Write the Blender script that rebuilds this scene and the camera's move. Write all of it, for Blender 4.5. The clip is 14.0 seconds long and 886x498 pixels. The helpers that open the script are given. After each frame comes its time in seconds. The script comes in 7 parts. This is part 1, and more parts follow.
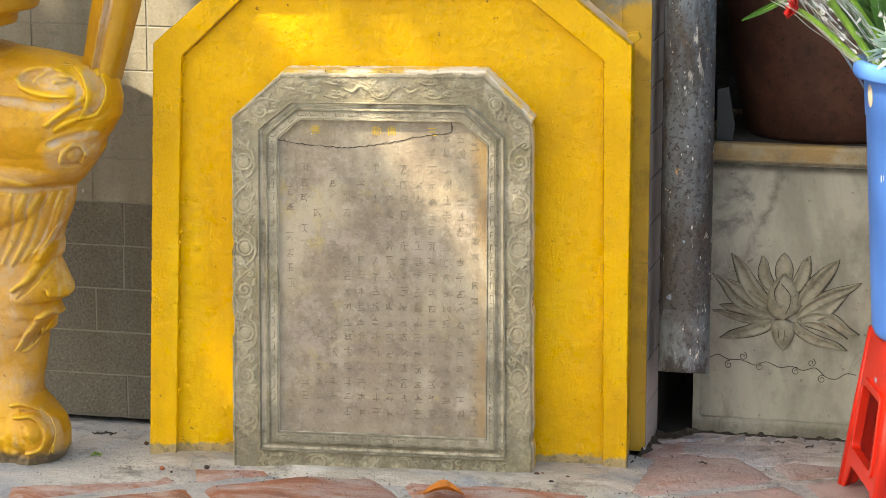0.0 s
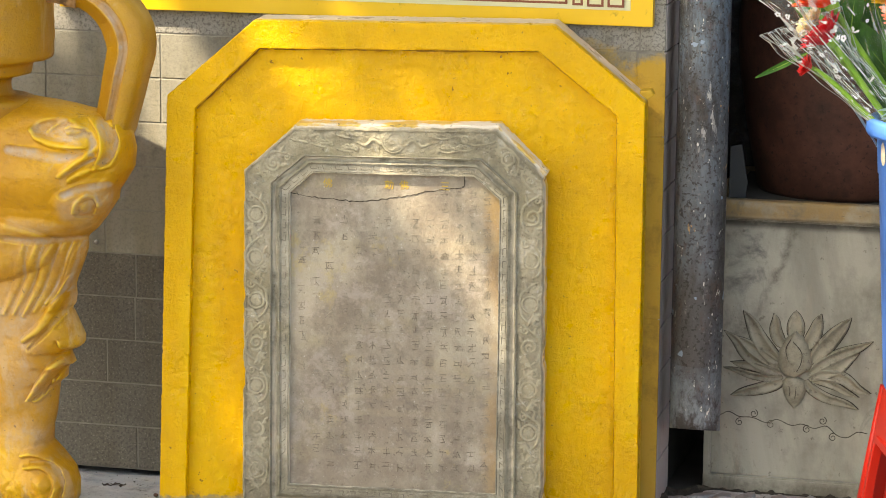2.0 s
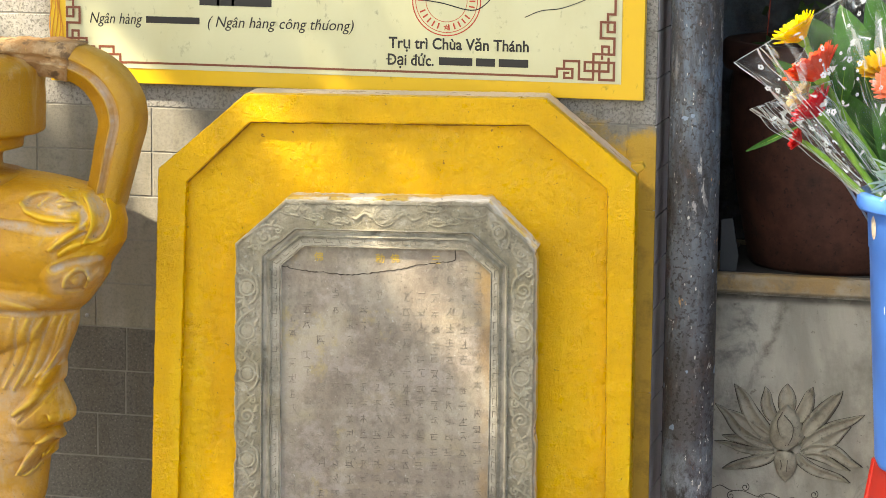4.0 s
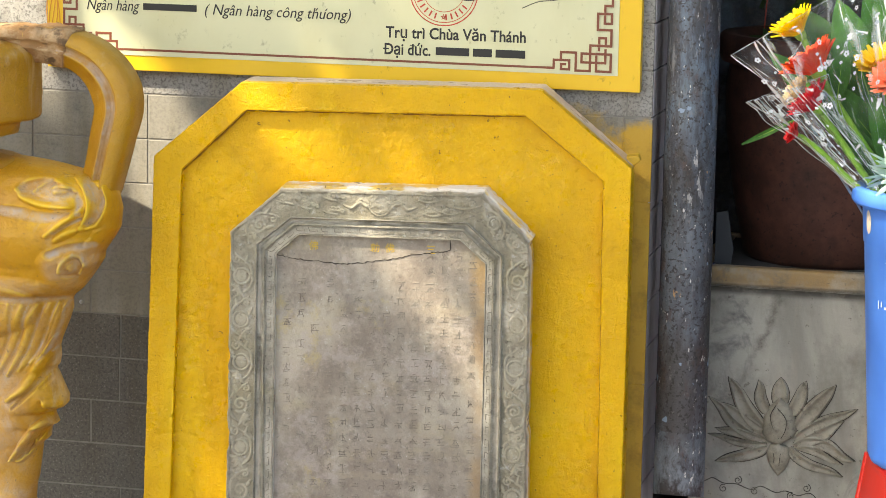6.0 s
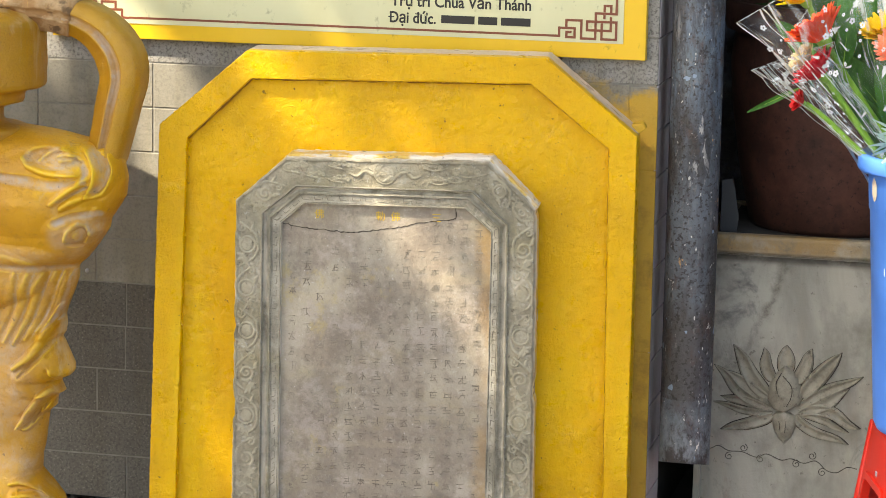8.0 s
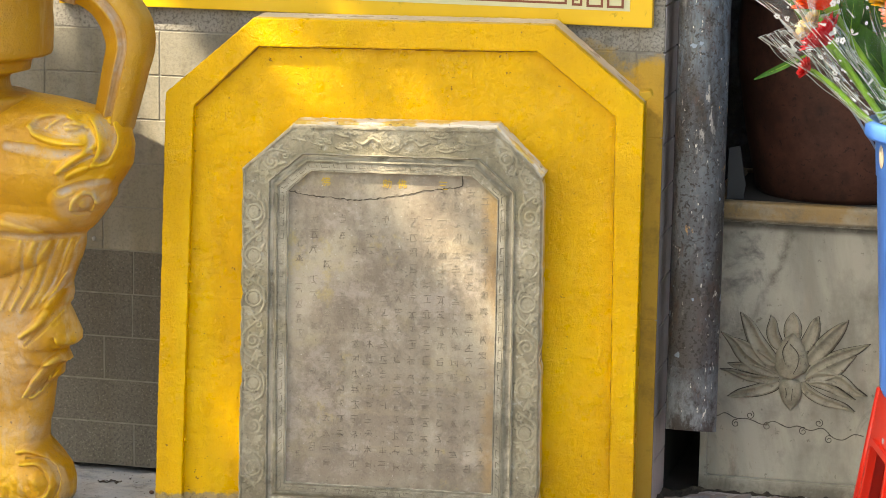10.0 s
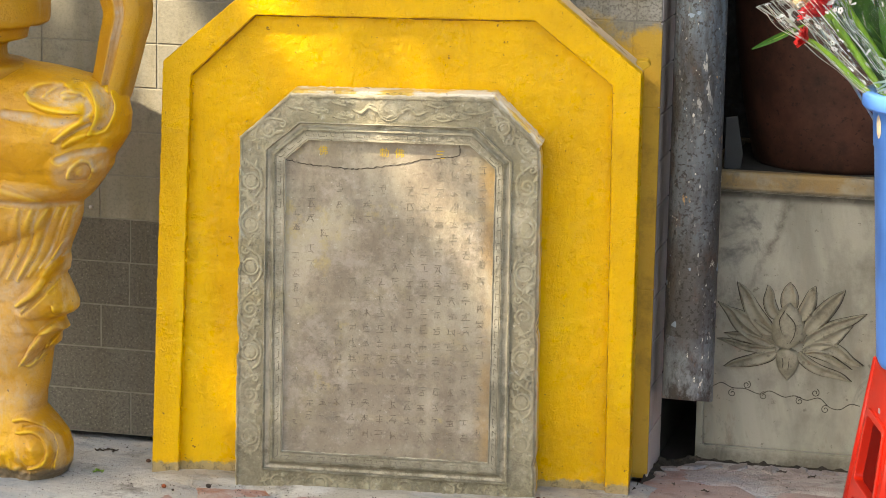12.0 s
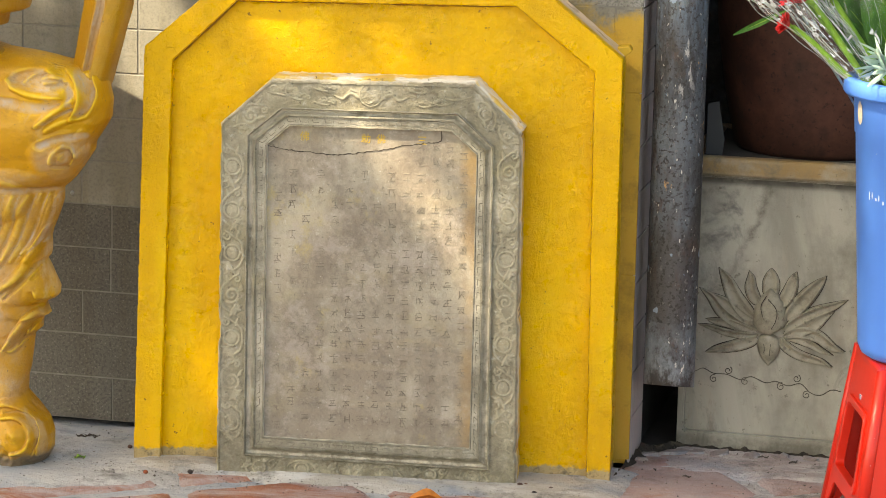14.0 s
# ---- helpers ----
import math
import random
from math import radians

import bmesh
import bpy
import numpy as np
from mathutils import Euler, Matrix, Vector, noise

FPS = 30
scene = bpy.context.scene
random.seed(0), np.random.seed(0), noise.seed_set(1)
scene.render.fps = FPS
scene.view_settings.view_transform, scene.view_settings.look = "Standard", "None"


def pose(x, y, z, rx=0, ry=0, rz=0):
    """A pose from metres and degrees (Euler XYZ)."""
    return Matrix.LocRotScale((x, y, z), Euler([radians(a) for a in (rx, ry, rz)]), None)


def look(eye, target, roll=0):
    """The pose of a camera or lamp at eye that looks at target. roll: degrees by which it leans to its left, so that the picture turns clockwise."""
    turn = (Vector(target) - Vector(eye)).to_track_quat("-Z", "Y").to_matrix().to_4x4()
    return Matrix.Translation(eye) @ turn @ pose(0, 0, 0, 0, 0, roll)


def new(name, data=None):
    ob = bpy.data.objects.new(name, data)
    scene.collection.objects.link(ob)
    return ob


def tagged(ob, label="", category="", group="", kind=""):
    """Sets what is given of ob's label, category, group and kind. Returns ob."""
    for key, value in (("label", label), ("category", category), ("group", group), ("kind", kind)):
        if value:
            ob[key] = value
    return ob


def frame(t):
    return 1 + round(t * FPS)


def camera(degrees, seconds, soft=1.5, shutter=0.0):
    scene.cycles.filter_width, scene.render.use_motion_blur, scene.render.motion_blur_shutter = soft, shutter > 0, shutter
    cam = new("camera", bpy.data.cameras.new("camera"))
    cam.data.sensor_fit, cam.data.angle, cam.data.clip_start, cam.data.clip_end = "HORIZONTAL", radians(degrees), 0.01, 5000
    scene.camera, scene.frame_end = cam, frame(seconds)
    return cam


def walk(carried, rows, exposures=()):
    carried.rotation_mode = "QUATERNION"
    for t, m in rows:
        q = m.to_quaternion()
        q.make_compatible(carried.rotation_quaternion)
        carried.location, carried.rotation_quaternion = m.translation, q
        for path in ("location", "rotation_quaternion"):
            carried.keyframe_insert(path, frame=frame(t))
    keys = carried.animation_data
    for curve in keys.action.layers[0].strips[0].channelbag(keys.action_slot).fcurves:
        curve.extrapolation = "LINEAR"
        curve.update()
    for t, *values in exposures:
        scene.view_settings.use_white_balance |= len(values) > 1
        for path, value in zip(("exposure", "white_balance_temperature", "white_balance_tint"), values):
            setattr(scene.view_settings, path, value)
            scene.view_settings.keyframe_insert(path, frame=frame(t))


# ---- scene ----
# the camera turns where it stands
cam = camera(18.0, 14.0, soft=0.6)
EYE = (1.1773, -5.1639, 1.4858)
TURNS = [
    (0, 78.264, -0.074, 13.358),
    (0.5, 78.381, -0.236, 13.436),
    (1, 78.611, -0.451, 13.584),
    (1.5, 78.955, -0.525, 13.723),
    (2, 79.376, -0.553, 13.699),
    (2.5, 79.810, -0.568, 13.629),
    (3, 80.250, -0.565, 13.567),
    (3.5, 80.607, -0.555, 13.527),
    (3.7, 80.746, -0.538, 13.518),
    (4.5, 80.940, -0.700, 13.510),
    (5.3, 80.880, -0.970, 13.505),
    (6, 80.678, -1.148, 13.504),
    (6.5, 80.516, -1.141, 13.518),
    (7, 80.365, -1.125, 13.528),
    (7.5, 80.180, -1.124, 13.571),
    (8, 80.026, -1.062, 13.605),
    (10.5, 79.172, -1.016, 13.799),
    (11, 78.987, -1.074, 13.870),
    (11.5, 78.867, -1.115, 13.873),
    (12, 78.731, -1.107, 13.693),
    (12.5, 78.482, -1.084, 13.429),
    (13, 78.463, -1.047, 13.254),
    (13.5, 78.458, -1.174, 13.234),
    (14, 78.447, -1.179, 13.325),
]
walk(cam, [(t, pose(*EYE, rx, ry, rz)) for t, rx, ry, rz in TURNS], [(0.0, 1.60, 8700, 6), (3.0, 1.53, 8200, 6), (6.0, 1.48, 7400, 8), (8.0, 1.50, 7600, 8), (10.5, 1.55, 8600, 6), (14.0, 1.56, 8700, 6)])

# ---- daylight: sky and one sun that comes through a tree's crown ----
SUN_WAY = Vector((0.47, 0.43, -0.77)).normalized()
world = bpy.data.worlds.new("sky")
scene.world = world
world.use_nodes = True
wn = world.node_tree
sky = wn.nodes.new("ShaderNodeTexSky")
sky.sky_type, sky.sun_disc = "NISHITA", False
sky.sun_elevation = math.asin(-SUN_WAY.z)
sky.sun_rotation = math.atan2(-SUN_WAY.x, -SUN_WAY.y)
sky.air_density, sky.dust_density, sky.ozone_density = 1.0, 2.5, 0.6
back = wn.nodes["Background"]
wn.links.new(sky.outputs[0], back.inputs[0])
back.inputs[1].default_value = 0.15
sun = new("sun", bpy.data.lights.new("sun", "SUN"))
sun.data.energy, sun.data.angle, sun.data.color = 5.0, radians(0.53), (1.0, 0.93, 0.82)
sun.matrix_world = look((0, 0, 0), SUN_WAY)

# ---- helpers of this scene ----
def link_mesh(name, data, material, parent=None, label="", smooth=False):
    ob = new(name, data)
    if material is not None and not data.materials:
        data.materials.append(material)
    if smooth:
        data.polygons.foreach_set("use_smooth", [True] * len(data.polygons))
    if parent is not None:
        ob.parent = parent
    if label:
        ob["label"] = label
    return ob


def part(name, bm, material, parent=None, label="", smooth=False):
    """Links a bmesh as one mesh object, under a thing or a part."""
    data = bpy.data.meshes.new(name)
    bmesh.ops.recalc_face_normals(bm, faces=bm.faces)
    bm.to_mesh(data)
    bm.free()
    return link_mesh(name, data, material, parent, label, smooth)


def raw(name, verts, faces, material, parent=None, label="", smooth=False):
    data = bpy.data.meshes.new(name)
    data.from_pydata([tuple(v) for v in verts], [], faces)
    data.update()
    return link_mesh(name, data, material, parent, label, smooth)


def thing(name, label, category, m=None, group=""):
    ob = new(name)
    ob.empty_display_size = 0.05
    if m is not None:
        ob.matrix_basis = m
    return tagged(ob, label, category, group)


def prism(bm, outline, y0, y1, bevel=0.0, segments=2):
    """An outline of (x, z) drawn out from y0 to y1."""
    a = [bm.verts.new((x, y0, z)) for x, z in outline]
    b = [bm.verts.new((x, y1, z)) for x, z in outline]
    n = len(outline)
    faces = [bm.faces.new(a), bm.faces.new(b[::-1])]
    faces += [bm.faces.new((a[i], b[i], b[(i + 1) % n], a[(i + 1) % n])) for i in range(n)]
    if bevel:
        edges = list({e for f in faces for e in f.edges})
        bmesh.ops.bevel(bm, geom=edges, offset=bevel, segments=segments, affect="EDGES", profile=0.6)
    return bm


def box(bm, x0, x1, y0, y1, z0, z1, bevel=0.0, segments=2):
    return prism(bm, [(x0, z0), (x1, z0), (x1, z1), (x0, z1)], y0, y1, bevel, segments)


def ring(bm, outer, inner, y0, y1):
    """A closed frame between two outlines with the same number of corners."""
    n = len(outer)
    rows = [[bm.verts.new((x, y, z)) for x, z in o] for o, y in ((outer, y0), (inner, y0), (inner, y1), (outer, y1))]
    for k in range(4):
        for i in range(n):
            j = (i + 1) % n
            bm.faces.new((rows[k][i], rows[k][j], rows[(k + 1) % 4][j], rows[(k + 1) % 4][i]))
    return bm


def lathe(bm, profile, steps=48, centre=(0, 0, 0), squash=1.0):
    """A profile of (radius, z) turned about the z axis."""
    rings = []
    for r, z in profile:
        if r < 1e-5:
            rings.append([bm.verts.new((centre[0], centre[1], centre[2] + z))])
        else:
            rings.append([bm.verts.new((centre[0] + r * math.cos(2 * math.pi * i / steps), centre[1] + squash * r * math.sin(2 * math.pi * i / steps), centre[2] + z)) for i in range(steps)])
    for p, q in zip(rings, rings[1:]):
        for i in range(steps):
            j = (i + 1) % steps
            c = [p[i % len(p)], p[j % len(p)], q[j % len(q)], q[i % len(q)]]
            c = [v for k, v in enumerate(c) if v not in c[:k]]
            if len(c) > 2:
                bm.faces.new(c)
    return bm


def tube(bm, points, radii, sides=8, flat=1.0, cap=True):
    """A tube through points; flat squeezes it along the y axis of its section."""
    pts = [Vector(p) for p in points]
    if not hasattr(radii, "__len__"):
        radii = [radii] * len(pts)
    rings, up = [], None
    for i, p in enumerate(pts):
        d = (pts[min(i + 1, len(pts) - 1)] - pts[max(i - 1, 0)]).normalized()
        if up is None:
            up = d.orthogonal().normalized()
        up = (up - d * up.dot(d)).normalized()
        side = d.cross(up)
        rings.append([bm.verts.new(p + radii[i] * (math.cos(2 * math.pi * k / sides) * up + flat * math.sin(2 * math.pi * k / sides) * side)) for k in range(sides)])
    for a, b in zip(rings, rings[1:]):
        for k in range(sides):
            bm.faces.new((a[k], a[(k + 1) % sides], b[(k + 1) % sides], b[k]))
    if cap and sides > 2:
        bm.faces.new(rings[0][::-1])
        bm.faces.new(rings[-1])
    return bm


def blob(bm, centre, radii, turn=None, u=20, v=12):
    """An ellipsoid."""
    made = bmesh.ops.create_uvsphere(bm, u_segments=u, v_segments=v, radius=1.0)
    m = Matrix.Translation(centre) @ (turn.to_4x4() if turn is not None else Matrix()) @ Matrix.Diagonal((*radii, 1))
    bmesh.ops.transform(bm, matrix=m, verts=made["verts"])
    return bm


def smooth_line(points, steps=8):
    """A Catmull-Rom line through points."""
    p = [Vector(q) for q in points]
    p = [p[0] * 2 - p[1], *p, p[-1] * 2 - p[-2]]
    out = []
    for a, b, c, d in zip(p, p[1:], p[2:], p[3:]):
        for k in range(steps):
            t = k / steps
            out.append(0.5 * (2 * b + (c - a) * t + (2 * a - 5 * b + 4 * c - d) * t * t + (3 * b - a - 3 * c + d) * t ** 3))
    return out + [p[-2]]


def remesh(ob, size, smooth=3, rough=0.0, scale=0.02):
    m = ob.modifiers.new("remesh", "REMESH")
    m.mode, m.voxel_size, m.use_smooth_shade = "VOXEL", size, True
    if smooth:
        s = ob.modifiers.new("smooth", "SMOOTH")
        s.factor, s.iterations = 0.5, smooth
    if rough:
        t = bpy.data.textures.new("lumps", "CLOUDS")
        t.noise_scale, t.noise_depth = scale, 3
        d = ob.modifiers.new("lumps", "DISPLACE")
        d.texture, d.strength, d.texture_coords = t, rough, "LOCAL"
    return ob


class Carving:
    """Heights over points (x, z) of a face, cut and raised stroke by stroke; worn tells where paint is rubbed away."""

    def __init__(self, x, z):
        self.x, self.z = np.asarray(x, float), np.asarray(z, float)
        self.h, self.worn = np.zeros(len(self.x)), np.zeros(len(self.x))

    def stroke(self, points, radii, lift, power=0.5, steps=10, worn=0.0, add=False):
        """A cord through points, with radii from its start to its end; a negative lift cuts a groove."""
        if len(points) == 1:
            points = [points[0], (points[0][0] + 1e-4, points[0][1])]
        line = smooth_line([(x, 0, z) for x, z in points], steps)
        radii = radii if hasattr(radii, "__len__") else (radii, radii)
        r = np.interp(np.linspace(0, 1, len(line)), np.linspace(0, 1, len(radii)), radii)
        px, pz, far = np.array([p.x for p in line]), np.array([p.z for p in line]), max(radii)
        at = np.nonzero((self.x > px.min() - far) & (self.x < px.max() + far) & (self.z > pz.min() - far) & (self.z < pz.max() + far))[0]
        if not len(at):
            return self
        d = ((self.x[at, None] - px) ** 2 + (self.z[at, None] - pz) ** 2) / r ** 2
        k = np.clip(1 - d.min(1), 0, 1) ** power
        self.h[at] = self.h[at] + lift * k if add or lift < 0 else np.maximum(self.h[at], lift * k)
        self.worn[at] = np.maximum(self.worn[at], worn * k)
        return self


def grain(x, z, scale, seed_no=0.0):
    """Noise at many points."""
    return np.array([noise.noise((a * scale, b * scale, seed_no)) for a, b in zip(x, z)])


def marked(ob, name, values):
    """A value for each vertex, for the material to read."""
    ob.data.attributes.new(name, "FLOAT", "POINT").data.foreach_set("value", np.asarray(values, np.float32))
    return ob


# ---- materials ----
class Mat:
    """A small builder of node materials."""

    def __init__(self, name, colour=(0.5, 0.5, 0.5), rough=0.6, metal=0.0, placed=False):
        self.m = bpy.data.materials.new(name)
        self.m.use_nodes = True
        self.t = self.m.node_tree
        self.p = self.t.nodes["Principled BSDF"]
        self.p.inputs["Base Color"].default_value = (*colour, 1)
        self.p.inputs["Roughness"].default_value = rough
        self.p.inputs["Metallic"].default_value = metal
        self.co = self.t.nodes.new("ShaderNodeNewGeometry").outputs["Position"] if placed else self.t.nodes.new("ShaderNodeTexCoord").outputs["Object"]
        self.colour = self.rgb(colour)
        self.height = None

    def rgb(self, c):
        n = self.t.nodes.new("ShaderNodeRGB")
        n.outputs[0].default_value = (*c, 1)
        return n.outputs[0]

    def vec(self, scale=(1, 1, 1)):
        n = self.t.nodes.new("ShaderNodeMapping")
        self.t.links.new(self.co, n.inputs[0])
        n.inputs["Scale"].default_value = scale
        return n.outputs[0]

    def noise(self, scale, detail=5, rough=0.6, stretch=(1, 1, 1), warp=0.0):
        n = self.t.nodes.new("ShaderNodeTexNoise")
        self.t.links.new(self.vec(stretch), n.inputs["Vector"])
        n.inputs["Scale"].default_value, n.inputs["Detail"].default_value = scale, detail
        n.inputs["Roughness"].default_value, n.inputs["Distortion"].default_value = rough, warp
        return n.outputs[0]

    def voronoi(self, scale, feature="F1", stretch=(1, 1, 1)):
        n = self.t.nodes.new("ShaderNodeTexVoronoi")
        n.feature = feature
        self.t.links.new(self.vec(stretch), n.inputs["Vector"])
        n.inputs["Scale"].default_value = scale
        return n.outputs["Distance"]

    def ramp(self, fac, *stops):
        n = self.t.nodes.new("ShaderNodeValToRGB")
        self.t.links.new(fac, n.inputs[0])
        e = n.color_ramp.elements
        while len(e) < len(stops):
            e.new(0.5)
        for k, (at, v) in zip(e, stops):
            k.position = at
            k.color = (v, v, v, 1) if not hasattr(v, "__len__") else (*v, 1)
        return n.outputs[0]

    def math(self, op, a, b=None):
        n = self.t.nodes.new("ShaderNodeMath")
        n.operation = op
        for k, v in enumerate((a, b)):
            if v is None:
                continue
            if isinstance(v, (int, float)):
                n.inputs[k].default_value = v
            else:
                self.t.links.new(v, n.inputs[k])
        return n.outputs[0]

    def axis(self, k):
        n = self.t.nodes.new("ShaderNodeSeparateXYZ")
        self.t.links.new(self.co, n.inputs[0])
        return n.outputs[k]

    def over(self, colour, mask, amount=1.0, blend="MIX"):
        """Lays a colour over what is there, through a mask."""
        n = self.t.nodes.new("ShaderNodeMix")
        n.data_type, n.blend_type = "RGBA", blend
        f = self.math("MULTIPLY", mask, amount)
        self.t.links.new(f, n.inputs[0])
        self.t.links.new(self.colour, n.inputs[6])
        if hasattr(colour, "__len__"):
            n.inputs[7].default_value = (*colour, 1)
        else:
            self.t.links.new(colour, n.inputs[7])
        self.colour = n.outputs[2]
        return self

    def vary(self, amount=0.15):
        """Each piece a little lighter or darker than the next."""
        i = self.t.nodes.new("ShaderNodeObjectInfo")
        n = self.t.nodes.new("ShaderNodeHueSaturation")
        f = self.math("ADD", self.math("MULTIPLY", i.outputs["Random"], 2 * amount), 1 - amount)
        self.t.links.new(f, n.inputs["Value"])
        self.t.links.new(self.colour, n.inputs["Color"])
        self.colour = n.outputs[0]
        return self

    def mark(self, name):
        n = self.t.nodes.new("ShaderNodeAttribute")
        n.attribute_name = name
        return n.outputs["Fac"]

    def relief(self, height, amount):
        h = self.math("MULTIPLY", height, amount)
        self.height = h if self.height is None else self.math("ADD", self.height, h)
        return self

    def gloss(self, fac):
        self.t.links.new(fac, self.p.inputs["Roughness"])
        return self

    def done(self, distance=0.002, strength=1.0):
        self.t.links.new(self.colour, self.p.inputs["Base Color"])
        if self.height is not None:
            b = self.t.nodes.new("ShaderNodeBump")
            b.inputs["Distance"].default_value, b.inputs["Strength"].default_value = distance, strength
            self.t.links.new(self.height, b.inputs["Height"])
            self.t.links.new(b.outputs[0], self.p.inputs["Normal"])
        return self.m


def yellow_paint():
    m = Mat("yellow_paint", (0.785, 0.443, 0.0006), 0.45)
    m.p.inputs["Specular IOR Level"].default_value = 0.38
    m.over((0.55, 0.30, 0.001), m.ramp(m.noise(4, 6, 0.65), (0.42, 0), (0.64, 1)), 0.6)
    m.over((0.82, 0.56, 0.008), m.ramp(m.noise(7, 5, 0.6, (1, 1, 0.3)), (0.54, 0), (0.72, 1)), 0.5)
    # brush streaks, thin spots and crusts of older paint
    m.over((0.56, 0.30, 0.002), m.ramp(m.noise(26, 6, 0.7, (1, 1, 0.16)), (0.54, 0), (0.68, 1)), 0.25)
    m.over((0.52, 0.28, 0.001), m.ramp(m.noise(34, 8, 0.75), (0.57, 0), (0.68, 1)), 0.12)
    m.over((0.86, 0.60, 0.015), m.ramp(m.noise(120, 5, 0.7), (0.61, 0), (0.67, 1)), 0.4)
    m.over((0.36, 0.17, 0.004), m.ramp(m.noise(150, 5, 0.7, (1, 1, 1.6)), (0.62, 0), (0.68, 1)), 0.14)
    m.over((0.14, 0.06, 0.008), m.ramp(m.noise(85, 3, 0.6), (0.695, 0), (0.73, 1)), 0.85)
    crack = m.math("MULTIPLY", m.ramp(m.noise(11, 6, 0.6, (0.7, 1, 1.5), 0.6), (0.494, 0), (0.500, 1), (0.506, 0)), m.ramp(m.noise(5, 3), (0.54, 0), (0.62, 1)))
    m.over((0.45, 0.22, 0.003), crack, 0.3)
    # bare plaster on the upper edges behind the face, cement at the foot
    m.over((0.62, 0.50, 0.42), m.math("MULTIPLY", m.ramp(m.math("ADD", m.axis(1), m.math("MULTIPLY", m.noise(40, 4), 0.012)), (0.034, 0), (0.044, 1)), m.ramp(m.axis(2), (0.80, 0), (0.812, 1))), 0.9)
    foot = m.ramp(m.math("ADD", m.axis(2), m.math("MULTIPLY", m.noise(26, 9, 0.80), -0.046)), (-0.012, 1), (0.004, 0))
    m.over((0.34, 0.275, 0.175), foot, 0.85)
    m.over((0.08, 0.066, 0.045), m.math("MULTIPLY", m.ramp(m.axis(2), (0.012, 1), (0.036, 0)), m.ramp(m.noise(48, 7, 0.75), (0.50, 0), (0.60, 1))), 0.85)
    fleck = m.ramp(m.noise(60, 5, 0.65, (1, 1, 1.4)), (0.57, 0), (0.66, 1))
    drip = m.ramp(m.noise(30, 5, 0.6, (1, 1, 0.35)), (0.56, 0), (0.64, 1))
    m.relief(m.noise(12, 6, 0.55), 0.9).relief(crack, -0.05).relief(m.noise(80, 6, 0.7, (1.2, 1, 0.8)), 0.38).relief(fleck, 0.12).relief(drip, 0.10).relief(m.noise(240, 4, 0.7), 0.13)
    m.gloss(m.ramp(m.noise(20, 4), (0.3, 0.22), (0.7, 0.46)))
    return m.done(0.010, 0.85)


def worn_paint(name="worn_ochre_paint", base=(0.58, 0.290, 0.010), soil=0.62, bare=0.55, bright=0.78):
    m = Mat(name, base, 0.42)
    m.over((0.38, 0.165, 0.012), m.ramp(m.noise(6, 6, 0.65), (0.42, 0), (0.64, 1)), soil)
    m.over((0.78, 0.445, 0.006), m.ramp(m.noise(4.5, 5, 0.6), (0.46, 0), (0.62, 1)), bright)
    m.over((0.56, 0.40, 0.22), m.ramp(m.noise(7, 7, 0.7, (1.3, 1, 0.6), 0.5), (0.54, 0), (0.62, 1)), bare)
    # where the paint is rubbed through, dusty grey-pink cement shows in blotches and streaks
    thin = m.math("MULTIPLY", m.ramp(m.mark("worn"), (0.10, 0), (0.80, 1)), m.ramp(m.noise(20, 7, 0.72, (1, 1, 0.7)), (0.36, 0.10), (0.62, 1)))
    m.over((0.52, 0.40, 0.28), thin, 0.9)
    m.over((0.44, 0.37, 0.31), m.math("MULTIPLY", thin, m.ramp(m.noise(38, 6, 0.7), (0.45, 0), (0.60, 1))), 0.8)
    m.over((0.36, 0.17, 0.02), m.ramp(m.noise(34, 7, 0.75), (0.55, 0), (0.66, 1)), 0.45)
    # brighter yellow along the ridges, darker brown in the creases
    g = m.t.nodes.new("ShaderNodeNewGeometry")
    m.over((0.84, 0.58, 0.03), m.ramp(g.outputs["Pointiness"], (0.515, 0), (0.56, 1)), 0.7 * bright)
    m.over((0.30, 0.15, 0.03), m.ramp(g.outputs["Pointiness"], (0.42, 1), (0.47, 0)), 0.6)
    m.over((0.10, 0.07, 0.05), m.ramp(m.noise(95, 3, 0.6), (0.68, 0), (0.73, 1)), 0.7)
    # darker grey-brown in the lowest few centimetres
    m.over((0.11, 0.09, 0.07), m.ramp(m.math("ADD", m.axis(2), m.math("MULTIPLY", m.noise(30, 5), 0.05)), (0.042, 1), (0.060, 0)), 0.9)
    m.relief(m.noise(22, 6, 0.62), 0.8).relief(m.noise(110, 5, 0.65), 0.40).relief(m.noise(260, 3), 0.12)
    m.gloss(m.ramp(m.noise(12, 4), (0.3, 0.30), (0.7, 0.55)))
    return m.done(0.007, 0.7)


